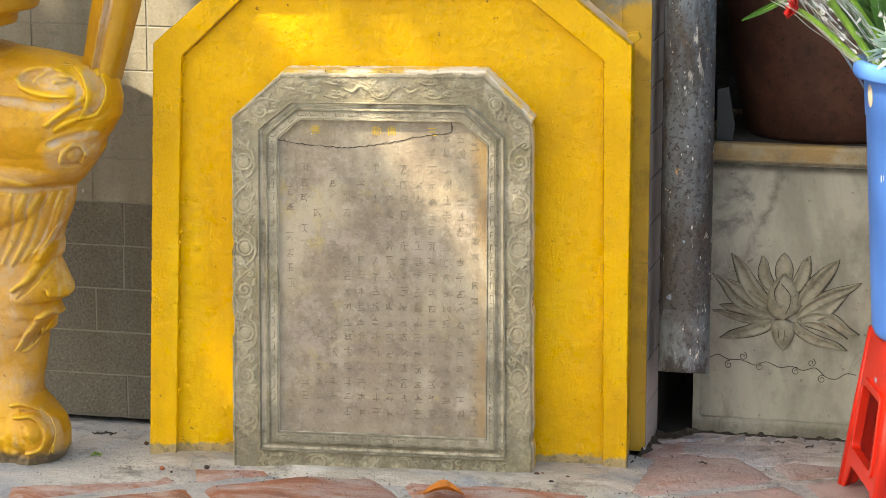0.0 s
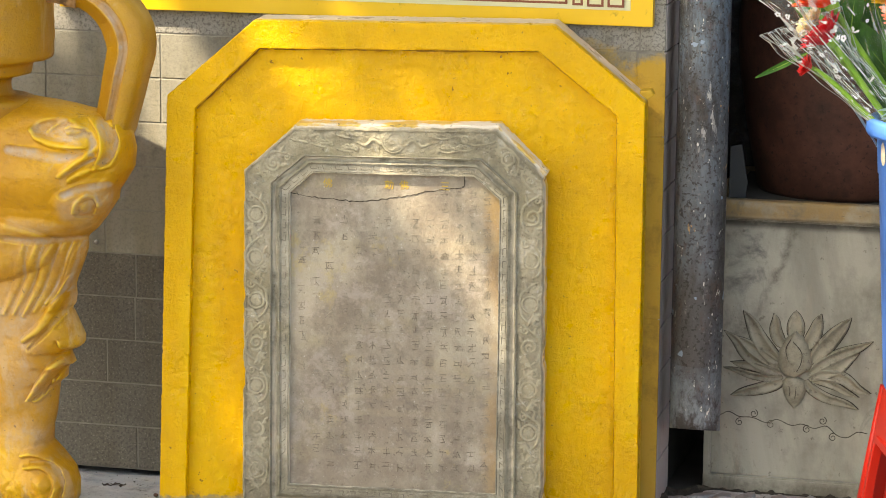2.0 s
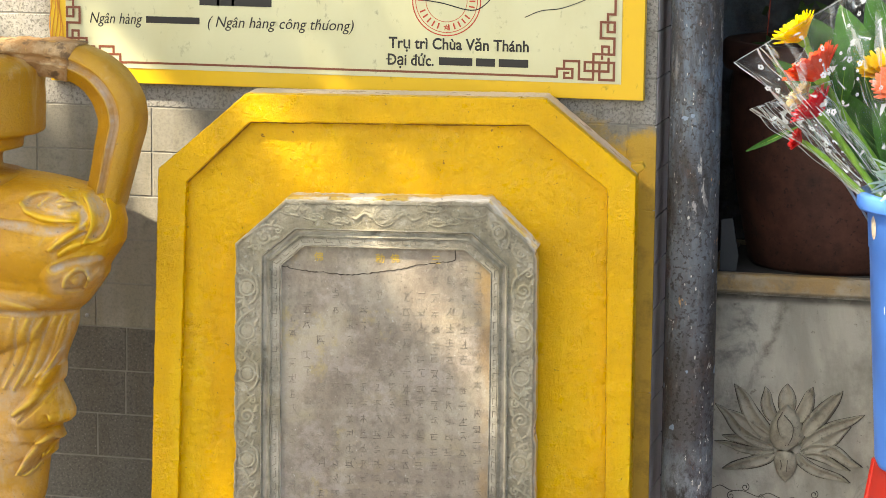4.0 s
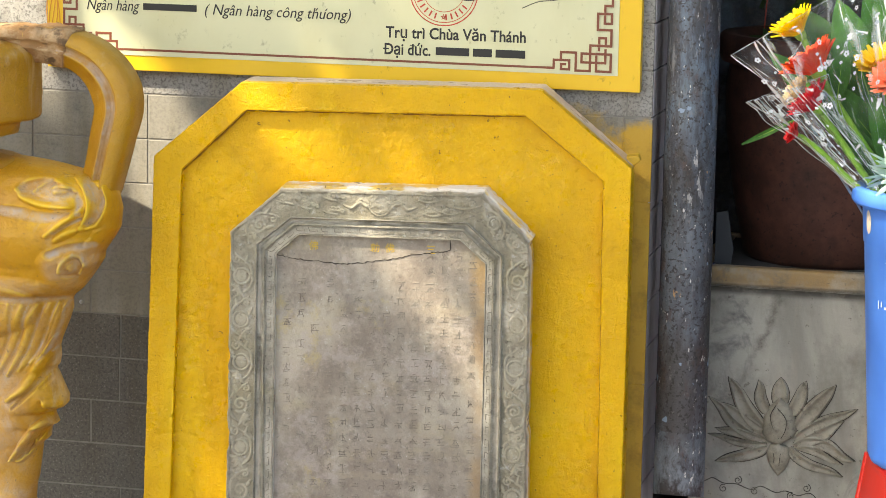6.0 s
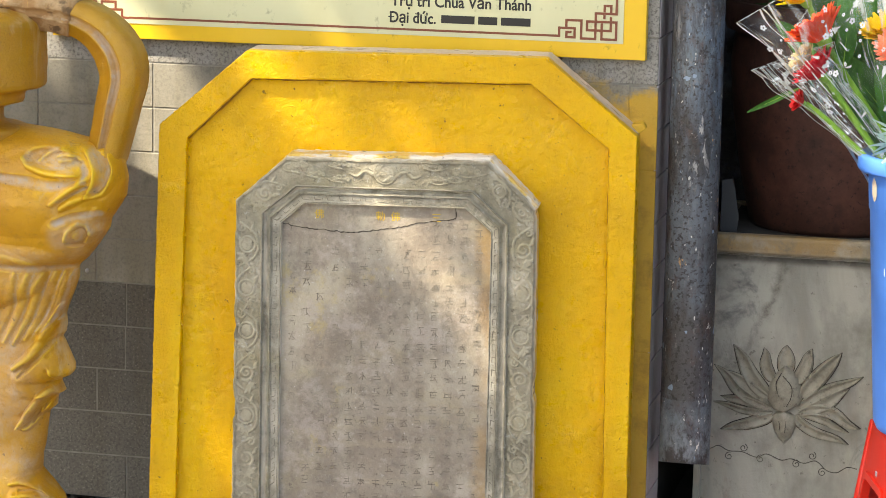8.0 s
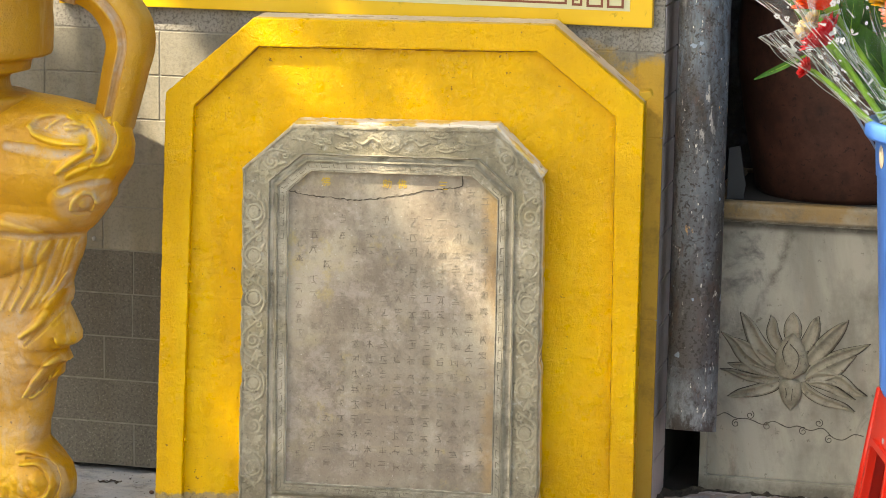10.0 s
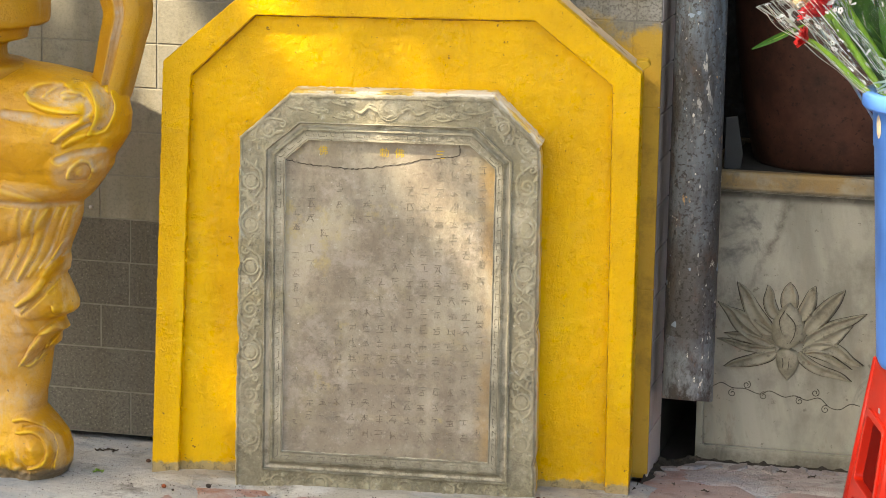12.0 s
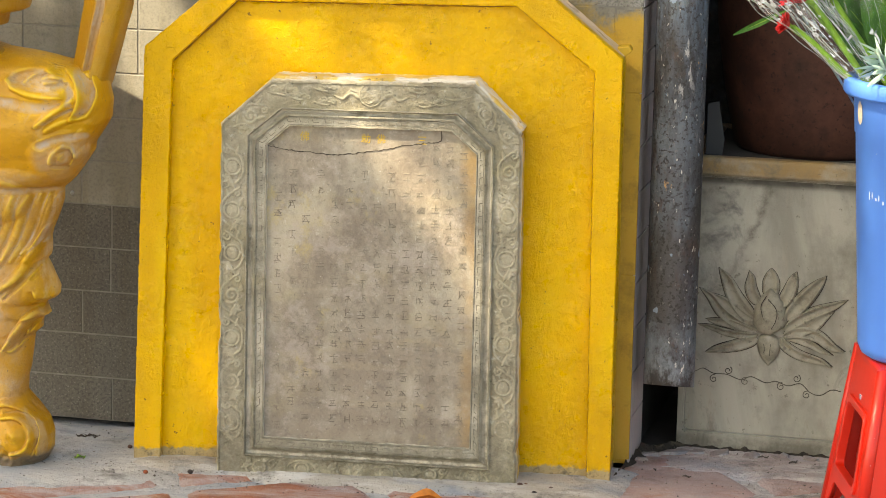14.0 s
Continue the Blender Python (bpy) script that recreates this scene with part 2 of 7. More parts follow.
def old_stone(name, base, light, panel=False):
    m = Mat(name, base, 0.68)
    m.over(light, m.ramp(m.noise(6, 8, 0.66), (0.42, 0), (0.60, 1)), 0.8)
    m.over(tuple(c * 0.55 for c in base), m.ramp(m.noise(15, 8, 0.74), (0.50, 0), (0.63, 1)), 0.35 if panel else 0.65)
    m.over((0.33, 0.27, 0.11), m.ramp(m.noise(5.0, 5, 0.6, (1, 1, 1.8)), (0.56, 0), (0.72, 1)), 0.55)
    m.over((0.23, 0.23, 0.12), m.ramp(m.noise(7.5, 5, 0.6, (1.6, 1, 0.6)), (0.57, 0), (0.72, 1)), 0.25)
    m.over((0.58, 0.56, 0.50), m.ramp(m.noise(75, 5, 0.72), (0.58, 0), (0.66, 1)), 0.25 if panel else 0.5)
    m.over((0.09, 0.075, 0.05), m.ramp(m.noise(110, 5, 0.66), (0.60, 0), (0.68, 1)), 0.7)
    if panel:
        # rust along the right rim, bleached patches across the face
        m.over((0.42, 0.24, 0.06), m.math("MULTIPLY", m.ramp(m.math("ADD", m.axis(0), m.math("MULTIPLY", m.noise(11, 5), 0.05)), (0.195, 0), (0.212, 1)), m.ramp(m.noise(6, 4, 0.6, (1, 1, 0.7)), (0.40, 0), (0.55, 1))), 0.6)
        m.over((0.52, 0.47, 0.36), m.ramp(m.noise(3.6, 4, 0.55, (1.5, 1, 0.9)), (0.50, 0), (0.66, 1)), 0.5)
        m.over((0.48, 0.40, 0.26), m.ramp(m.noise(4, 4, 0.6, (0.5, 1, 4)), (0.56, 0), (0.68, 1)), 0.4)
        m.over((0.17, 0.145, 0.12), m.math("MULTIPLY", m.ramp(m.axis(2), (0.05, 1), (0.36, 0)), m.ramp(m.noise(9, 6, 0.65), (0.42, 0), (0.62, 1))), 0.55)
        m.over((0.155, 0.13, 0.115), m.ramp(m.noise(30, 6, 0.7), (0.54, 0), (0.70, 1)), 0.45)
        m.over((0.17, 0.135, 0.105), m.ramp(m.noise(7, 8, 0.75, (1, 1, 0.7)), (0.48, 0), (0.60, 1)), 0.6)
        m.over((0.44, 0.38, 0.33), m.ramp(m.noise(11, 8, 0.75, (1, 1, 1.2)), (0.53, 0), (0.62, 1)), 0.5)
        m.over((0.46, 0.36, 0.12), m.ramp(m.noise(8, 7, 0.7, (1, 1, 0.8)), (0.60, 0), (0.68, 1)), 0.6)
        m.over((0.62, 0.60, 0.56), m.ramp(m.noise(130, 4, 0.7), (0.66, 0), (0.70, 1)), 0.7)
        m.relief(m.noise(40, 5, 0.6), 0.5).relief(m.noise(160, 4, 0.7), 0.2)
    else:
        # the ground of the carving is darker in blotches, the raised parts paler
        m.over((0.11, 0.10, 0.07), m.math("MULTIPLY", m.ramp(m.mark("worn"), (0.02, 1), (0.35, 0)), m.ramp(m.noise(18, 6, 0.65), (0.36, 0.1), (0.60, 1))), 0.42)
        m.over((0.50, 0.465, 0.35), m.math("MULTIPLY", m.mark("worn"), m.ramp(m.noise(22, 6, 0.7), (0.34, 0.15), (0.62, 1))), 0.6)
        m.over((0.72, 0.66, 0.54), m.math("MULTIPLY", m.ramp(m.math("ADD", m.math("ADD", m.axis(1), 0.5), m.math("MULTIPLY", m.noise(26, 4), 0.012)), (0.450, 0), (0.455, 1)), m.ramp(m.noise(12, 5), (0.36, 0), (0.46, 1))), 0.9)
        # paint that ran on to the edges from the surround
        m.over((0.70, 0.44, 0.02), m.math("MULTIPLY", m.ramp(m.math("ADD", m.math("ADD", m.axis(1), 0.5), m.math("MULTIPLY", m.noise(30, 4), 0.03)), (0.482, 0), (0.490, 1)), m.ramp(m.noise(14, 4), (0.35, 0), (0.5, 1))), 0.85)
        # earth and moss splashed on the lowest part
        m.over((0.115, 0.10, 0.062), m.math("MULTIPLY", m.ramp(m.math("ADD", m.axis(2), m.math("MULTIPLY", m.noise(7, 6, 0.7), -0.16)), (0.0, 1), (0.05, 0)), m.ramp(m.noise(26, 7, 0.75), (0.42, 0), (0.58, 1))), 0.7)
        m.relief(m.noise(38, 6, 0.68), 1.0).relief(m.noise(150, 5, 0.7), 0.6)
    return m.done(0.003 if panel else 0.006, 0.9)


YELLOW, WORN = yellow_paint(), worn_paint()
DULL = worn_paint("dull_ochre_paint", (0.40, 0.195, 0.005), 0.7, 0.45, 0.15)
STONE = old_stone("border_stone", (0.333, 0.296, 0.205), (0.456, 0.412, 0.305))
RAISED = old_stone("raised_stone", (0.31, 0.285, 0.22), (0.43, 0.40, 0.32))
SLATE = old_stone("panel_stone", (0.27, 0.225, 0.175), (0.375, 0.335, 0.265), True)
GROOVE = Mat("dark_fret_line", (0.15, 0.135, 0.10), 0.8)
GROOVE.over((0.19, 0.165, 0.13), GROOVE.ramp(GROOVE.noise(14, 4), (0.42, 0), (0.62, 1)))
GROOVE.over((0.40, 0.36, 0.29), GROOVE.ramp(GROOVE.noise(8, 4), (0.54, 0), (0.66, 1)), 0.8)
GROOVE = GROOVE.done()
FAINT = Mat("worn_character", (0.185, 0.152, 0.118), 0.8)
FAINT.over((0.26, 0.22, 0.175), FAINT.ramp(FAINT.noise(9, 5, 0.65), (0.40, 0), (0.54, 1)), 0.85)
FAINT.over((0.44, 0.39, 0.31), FAINT.ramp(FAINT.noise(5, 5, 0.65), (0.50, 0), (0.60, 1)), 0.6)
FAINT = FAINT.done()
def cement(name, base=(0.36, 0.35, 0.33), pale=(0.60, 0.59, 0.57)):
    m = Mat(name, base, 0.85)
    m.over(pale, m.ramp(m.noise(4.5, 8, 0.7, (1, 2.2, 1), 0.6), (0.47, 0), (0.62, 1)), 0.8)
    m.over((0.12, 0.11, 0.10), m.ramp(m.noise(9, 8, 0.74), (0.53, 0), (0.66, 1)), 0.8)
    m.over((0.24, 0.30, 0.38), m.ramp(m.noise(3.2, 6, 0.65, (1, 2, 1)), (0.47, 0), (0.62, 1)), 0.6)
    m.over((0.10, 0.085, 0.07), m.ramp(m.noise(120, 4, 0.7), (0.60, 0), (0.67, 1)), 0.6)
    m.relief(m.noise(35, 7, 0.7), 1.0).relief(m.noise(180, 4, 0.7), 0.4)
    return m.done(0.008, 0.9)


def terracotta():
    m = Mat("terracotta", (0.30, 0.105, 0.06), 0.6, placed=True)
    m.over((0.40, 0.17, 0.09), m.ramp(m.noise(9, 5, 0.6), (0.45, 0), (0.7, 1)), 0.7)
    m.over((0.46, 0.42, 0.42), m.ramp(m.noise(5, 8, 0.7, (1, 2.5, 1), 0.8), (0.42, 0), (0.62, 1)), 0.85)
    m.over((0.41, 0.325, 0.32), m.math("MULTIPLY", m.ramp(m.axis(0), (0.25, 0), (0.45, 1)), m.ramp(m.noise(7, 6, 0.7), (0.30, 0), (0.5, 1))), 0.85)
    m.over((0.13, 0.07, 0.06), m.ramp(m.noise(13, 6, 0.7), (0.55, 0), (0.72, 1)), 0.7)
    m.over((0.60, 0.58, 0.57), m.ramp(m.noise(60, 6, 0.75, (1, 1.6, 1)), (0.60, 0), (0.68, 1)), 0.7)
    m.relief(m.noise(30, 5), 1.0).relief(m.noise(150, 4, 0.7), 0.5)
    m.vary(0.10)
    return m.done(0.008, 0.8)


def overspray(m):
    """Yellow paint that went over the tablet's edge on to the wall, thin and blotchy towards its rim."""
    edge = m.ramp(m.math("ADD", m.axis(0), m.math("MULTIPLY", m.noise(9, 5), 0.14)), (0.21, 0), (0.33, 1))
    low = m.ramp(m.math("ADD", m.axis(2), m.math("MULTIPLY", m.noise(8, 6, 0.7), 0.22)), (0.97, 1), (1.10, 0))
    front = m.ramp(m.math("MULTIPLY", m.axis(1), 10), (0.02, 1), (0.05, 0))
    cover = m.math("MULTIPLY", m.math("MULTIPLY", edge, low), front)
    m.over((0.58, 0.34, 0.012), cover, 0.85)
    m.over((0.22, 0.13, 0.02), m.math("MULTIPLY", cover, m.ramp(m.noise(16, 7, 0.72), (0.50, 0), (0.66, 1))), 0.6)


def wall_tile(name, base, speck):
    m = Mat(name, base, 0.7, placed=True)
    m.over(tuple(min(0.5, c * 1.7) for c in base), m.ramp(m.noise(5, 6, 0.65, (1, 1, 1.4)), (0.50, 0), (0.70, 1)), 0.45)
    m.over(tuple(c * k for c, k in zip(base, (0.75, 0.68, 0.50))), m.ramp(m.noise(3.0, 5, 0.6, (5, 1, 0.4)), (0.48, 0), (0.68, 1)), 0.55)
    # granite grains, dark and light
    m.over((0.055, 0.050, 0.043), m.ramp(m.noise(170, 5, 0.75), (0.50, 0), (0.58, 1)), 0.75 * speck)
    m.over((0.36, 0.345, 0.31), m.ramp(m.noise(230, 4, 0.7), (0.57, 0), (0.64, 1)), 0.42 * speck)
    m.over((0.075, 0.068, 0.055), m.ramp(m.noise(30, 7, 0.75), (0.52, 0), (0.66, 1)), 0.3 + 0.2 * speck)
    overspray(m)
    m.relief(m.noise(120, 5, 0.7), 1.0).relief(m.noise(18, 4), 0.4)
    return m.done(0.0018, 0.7)


YARD = cement("yard_cement", (0.16, 0.15, 0.14), (0.22, 0.21, 0.20))
CEMENT = cement("worn_cement", (0.46, 0.46, 0.45))
MORTAR = cement("joint_mortar", (0.40, 0.41, 0.42))
TERRACOTTA = terracotta()
TILE, GRANITE, PALE_GRANITE = wall_tile("smooth_wall_tile", (0.245, 0.230, 0.188), 0.3), wall_tile("granite_wall_tile", (0.120, 0.110, 0.092), 1.0), wall_tile("pale_granite_tile", (0.29, 0.28, 0.255), 0.9)
END_TILE = Mat("end_tile", (0.50, 0.455, 0.455), 0.7, placed=True)
END_TILE.over((0.34, 0.31, 0.31), END_TILE.ramp(END_TILE.noise(14, 7, 0.7, (1, 1, 0.5)), (0.48, 0), (0.64, 1)), 0.6)
END_TILE.relief(END_TILE.noise(60, 5), 1.0)
END_TILE = END_TILE.done(0.003)
GROUT = Mat("wall_grout", (0.20, 0.19, 0.165), 0.85, placed=True)
GROUT.over((0.30, 0.29, 0.26), GROUT.ramp(GROUT.noise(30, 6, 0.7), (0.45, 0), (0.65, 1)), 0.6)
overspray(GROUT)
GROUT.relief(GROUT.noise(90, 5), 1.0)
GROUT = GROUT.done(0.002)
# near-black for the recess: its shade is put into these colours
SHADED_TILE = cement("shaded_blue_tile", (0.040, 0.043, 0.048), (0.075, 0.080, 0.088))
DARK = Mat("recess_shade_and_soil", (0.03, 0.028, 0.026), 0.9)
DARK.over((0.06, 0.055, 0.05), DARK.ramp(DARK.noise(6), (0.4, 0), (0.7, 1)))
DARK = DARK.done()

CORNER_X = 0.34
# the ground: one sheet to the horizon, with the paving's bed of mortar on it
bm = bmesh.new()
bmesh.ops.create_grid(bm, x_segments=60, y_segments=60, size=1.0)
for v in bm.verts:
    v.co.x = math.copysign(abs(v.co.x) ** 4, v.co.x) * 400
    v.co.y = math.copysign(abs(v.co.y) ** 4, v.co.y) * 400
    v.co.z = -0.03
ground = tagged(part("ground", bm, YARD), "grey cement ground of the temple yard", "ground", kind="structure")
bm = bmesh.new()
bmesh.ops.create_grid(bm, x_segments=160, y_segments=140, size=1.0)
for v in list(bm.verts):
    x, y = v.co.x * 1.6 - 0.1, v.co.y * 1.0 - 0.88
    slot = -0.02 if y > -0.03 and x < CORNER_X else 0.0
    v.co = (x, y, slot - 0.0065 + 0.003 * noise.noise((x * 9, y * 9, 0)) + 0.002 * noise.noise((x * 30, y * 30, 4)))
pavement = tagged(part("pavement", bm, MORTAR, smooth=True), "worn terracotta paving with wide grey mortar joints", "pavement", kind="structure")

# the cement apron at the wall's foot and the mortar fillets round the tablet
def apron(x0, x1, y0, y1, z, seed, drift=0.0):
    bm = bmesh.new()
    bmesh.ops.create_grid(bm, x_segments=90, y_segments=60, size=1.0)
    for v in bm.verts:
        s, t = (v.co.x + 1) / 2, (v.co.y + 1) / 2
        wob = 0.025 * noise.noise((s * 6, seed, 0)) + 0.01 * noise.noise((s * 22, seed, 3))
        front = y0 + wob - drift * (1 - s)
        x, y = x0 + (x1 - x0) * s, front + (y1 - front) * t
        rim = min(1, t * 6) * min(1, s * 14, (1 - s) * 14) * (1 if t < 0.86 or seed > 1.5 else max(0.0, 1 - (t - 0.86) * 16))
        v.co = (x, y, -0.012 + (z + 0.012) * rim ** 0.5 + 0.0025 * noise.noise((x * 14, y * 14, seed)) + 0.0012 * noise.noise((x * 60, y * 60, seed)))
    return bm


tagged(part("cement_apron", apron(-1.7, -0.43, -0.405, 0.03, 0.004, 1.0, 0.55), CEMENT, smooth=True), "pale cement apron smeared along the wall's foot", "apron", kind="structure")
tagged(part("cement_apron", apron(-0.60, 0.40, -0.315, -0.05, 0.010, 2.0), cement("fillet_cement", (0.42, 0.39, 0.34)), smooth=True), "rough cement bedding under the stone tablet", "apron", kind="structure")
tagged(part("cement_apron", apron(0.36, 1.6, -0.02, 0.16, 0.003, 3.0), cement("pink_cement", (0.42, 0.35, 0.335)), smooth=True), "dusty cement strip before the marble box", "apron", kind="structure")

# the tiled wall with its end, and the recess beside it
COURSE, CORNER, WALL_TOP, WALL_BACK = 0.0884, 0.354, 2.6, 0.155
bm = bmesh.new()
box(bm, -3.5, CORNER - 0.004, 0.0011, WALL_BACK, 0.003, WALL_TOP)
wall_north = tagged(part("wall_north", bm, GROUT), "grey granite-tiled temple wall splashed with yellow paint", "wall", kind="structure")
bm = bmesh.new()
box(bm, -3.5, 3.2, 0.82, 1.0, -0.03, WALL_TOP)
wall_recess = tagged(part("wall_recess", bm, SHADED_TILE), "grey-blue tiled back wall of the recess, coloured near-black as shade", "wall", kind="structure")
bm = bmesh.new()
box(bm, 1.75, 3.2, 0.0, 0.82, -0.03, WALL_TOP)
tagged(part("wall_east", bm, DARK), "added near-black wall closing the recess, out of view", "wall", kind="structure")
# lintel added above the view to keep sky light off the recess
bm = bmesh.new()
box(bm, CORNER - 0.02, 1.75, 0.02, 0.82, 1.36, WALL_TOP)
tagged(part("ceiling", bm, GROUT), "added concrete lintel, out of view, shading the recess", "ceiling", kind="structure")

# the recess's floor and inner side, with shade in their near-black colour
bm = bmesh.new()
bmesh.ops.create_grid(bm, x_segments=30, y_segments=30, size=0.5)
for v in bm.verts:
    x, y = 1.04 + v.co.x * 1.4, 0.50 + v.co.y * 0.72
    v.co = (x, y, -0.012 + 0.006 * noise.noise((x * 14, y * 14, 2)) + (0.0 if y > 0.15 else -0.01))
tagged(part("recess_floor", bm, DARK, smooth=True), "near-black floor of the recess, shade put into its colour", "floor", kind="structure")
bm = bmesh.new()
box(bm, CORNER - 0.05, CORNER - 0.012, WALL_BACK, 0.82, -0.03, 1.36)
tagged(part("wall_inner", bm, DARK), "near-black inner side of the recess, shade put into its colour", "wall", kind="structure")

# ---- the yellow surround and the stone tablet ----
FRONT = pose(-0.115, -0.195, 0, 0, 0, 7.0)     # its foot; local -y looks at the yard

SURROUND = [(-0.455, 0.0), (-0.433, 0.800), (-0.268, 0.944), (0.289, 0.947), (0.459, 0.807), (0.460, 0.0)]
INSET = [(-0.403, 0.0), (-0.380, 0.776), (-0.259, 0.892), (0.261, 0.898), (0.407, 0.782), (0.416, 0.0)]
surround = thing("tablet_surround", "yellow-painted plaster surround with chamfered corners behind a stone tablet", "surround", FRONT)
bm = bmesh.new()
prism(bm, SURROUND, 0.0180, 0.118)
remesh(part("back_slab", bm, YELLOW, surround), 0.0035, 1, 0.0030, 0.012)
bm = bmesh.new()
ring(bm, SURROUND, INSET, 0.0, 0.03)
remesh(part("raised_border", bm, YELLOW, surround), 0.0022, 1, 0.0022, 0.005)
# grime and the border's cast shadow as a brown strip in its inner corner, and crusts and drips of thick paint along its
# edges
GRIME_SHADOW = Mat("grime_and_shadow", (0.26, 0.115, 0.006), 0.7)
GRIME_SHADOW.over((0.46, 0.24, 0.004), GRIME_SHADOW.ramp(GRIME_SHADOW.noise(40, 5, 0.7), (0.46, 0), (0.60, 1)), 0.9)
GRIME_SHADOW = GRIME_SHADOW.done()
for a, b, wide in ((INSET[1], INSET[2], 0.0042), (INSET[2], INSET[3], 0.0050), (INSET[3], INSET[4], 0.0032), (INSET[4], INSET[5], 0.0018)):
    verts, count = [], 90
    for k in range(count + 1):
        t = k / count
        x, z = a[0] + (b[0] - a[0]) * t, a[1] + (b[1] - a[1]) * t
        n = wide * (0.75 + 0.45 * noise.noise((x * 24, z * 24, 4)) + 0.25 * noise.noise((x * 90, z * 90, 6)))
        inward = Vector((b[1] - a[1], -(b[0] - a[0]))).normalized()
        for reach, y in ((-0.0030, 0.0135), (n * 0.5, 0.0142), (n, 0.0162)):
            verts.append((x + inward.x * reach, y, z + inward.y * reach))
    raw("grime_seam", verts, [(3 * i + e, 3 * i + 3 + e, 3 * i + 4 + e, 3 * i + 1 + e) for i in range(count) for e in (0, 1)], GRIME_SHADOW, surround, "brown strip of grime and cast shadow in the inner corner", smooth=True)
verts, faces, rng = [], [], random.Random(77)
for outline, side, y0, each in ((SURROUND, 4, 0.0005, 150), (SURROUND, 3, 0.0005, 40), (SURROUND, 1, 0.0005, 24), (INSET, 4, 0.0005, 60), (INSET, 0, 0.0005, 46)):
    a, b = outline[side], outline[(side + 1) % 6]
    for k in range(each):
        t, r = rng.random(), rng.choice((0.0008, 0.0012, 0.0016, 0.0022)) * rng.uniform(0.7, 1.2)
        c = Vector((a[0] + (b[0] - a[0]) * t + (rng.uniform(-0.006, -0.0015) if outline[side][0] > 0 else rng.uniform(0.0015, 0.006)), y0 + rng.uniform(-0.0006, 0.002), max(0.02, a[1] + (b[1] - a[1]) * t)))
        long = rng.uniform(0.8, 2.4)
        i = len(verts)
        for h, w in ((-1.0, 0.0), (-0.45, 0.9), (0.4, 0.85), (1.0, 0.0)):
            for q in range(6 if w else 1):
                u = q / 6 * 2 * math.pi
                verts.append(c + Vector((math.cos(u) * r * w, math.sin(u) * r * w * 0.8, h * r * long)))
        faces += [(i, i + 1 + (q + 1) % 6, i + 1 + q) for q in range(6)] + [(i + 1 + q, i + 1 + (q + 1) % 6, i + 7 + (q + 1) % 6, i + 7 + q) for q in range(6)] + [(i + 13, i + 7 + q, i + 7 + (q + 1) % 6) for q in range(6)]
tagged(raw("paint_crust", verts, faces, YELLOW, surround, "beads and crusts of thick yellow paint", smooth=True), kind="stuff")
bm = bmesh.new()
prism(bm, [(0.450, 0.798), (0.473, 0.815), (0.467, 0.825), (0.445, 0.822)], 0.06, 0.10, 0.003)
part("plaster_lug", bm, Mat("lug_paint", (0.60, 0.36, 0.02), 0.5).done(), surround, "small broken plaster lug")

STELE = [(-0.283, -0.004), (-0.277, 0.672), (-0.184, 0.7555), (0.192, 0.7605), (0.2815, 0.674), (0.288, -0.004)]
OGEE = [(-0.2285, 0.040), (-0.2255, 0.651), (-0.163, 0.7035), (0.164, 0.7045), (0.230, 0.6455), (0.2340, 0.034)]
FRET = [(-0.2115, 0.056), (-0.2110, 0.642), (-0.156, 0.690), (0.156, 0.691), (0.216, 0.639), (0.216, 0.051)]
PANEL = [(-0.193, 0.075), (-0.190, 0.633), (-0.148, 0.670), (0.151, 0.6705), (0.198, 0.630), (0.197, 0.071)]


# white plaster pressed in along the tablet's head
PLASTER = Mat("white_plaster", (0.70, 0.64, 0.54), 0.8)
PLASTER.over((0.66, 0.42, 0.03), PLASTER.ramp(PLASTER.noise(16, 5), (0.46, 0), (0.54, 1)), 0.85)
PLASTER.over((0.10, 0.08, 0.06), PLASTER.ramp(PLASTER.noise(60, 4), (0.64, 0), (0.68, 1)), 0.8)
PLASTER.relief(PLASTER.noise(50, 5), 1.0)
PLASTER = PLASTER.done(0.004)
bm = bmesh.new()
prism(bm, [(-0.200, 0.741), (-0.180, 0.7600), (0.194, 0.7650), (0.285, 0.676), (0.276, 0.670), (0.190, 0.753), (-0.180, 0.749)], -0.040, 0.022)
remesh(part("plaster_fillet", bm, PLASTER, surround, "white plaster smeared with yellow paint"), 0.0025, 1, 0.005, 0.010)


def between(a, b, s):
    return [(p[0] + (q[0] - p[0]) * s, p[1] + (q[1] - p[1]) * s) for p, q in zip(a, b)]


def moulding(bm, a, b, profile):
    """A worn frame between two outlines, with the section (share of the way, y)."""
    n, rows = len(a), [[] for _ in profile]
    for i in range(n):
        count = max(3, round(math.dist(a[i], a[(i + 1) % n]) / 0.006))
        for k in range(count):
            t = k / count
            for row, (s, y) in zip(rows, profile):
                p, q = between(a, b, s)[i], between(a, b, s)[(i + 1) % n]
                x, z = p[0] + (q[0] - p[0]) * t, p[1] + (q[1] - p[1]) * t
                chip = 0.0010 * noise.noise((x * 45, z * 45, s)) + 0.0022 * max(0.0, noise.noise((x * 60, z * 60, 7)) - 0.35)
                row.append(bm.verts.new((x + 0.0008 * noise.noise((x * 50, z * 50, s + 3)), y + chip, z + 0.0008 * noise.noise((x * 50, z * 50, s + 9)))))
    m = len(rows[0])
    for p, q in zip(rows, rows[1:]):
        for i in range(m):
            bm.faces.new((p[i], p[(i + 1) % m], q[(i + 1) % m], q[i]))
    return bm


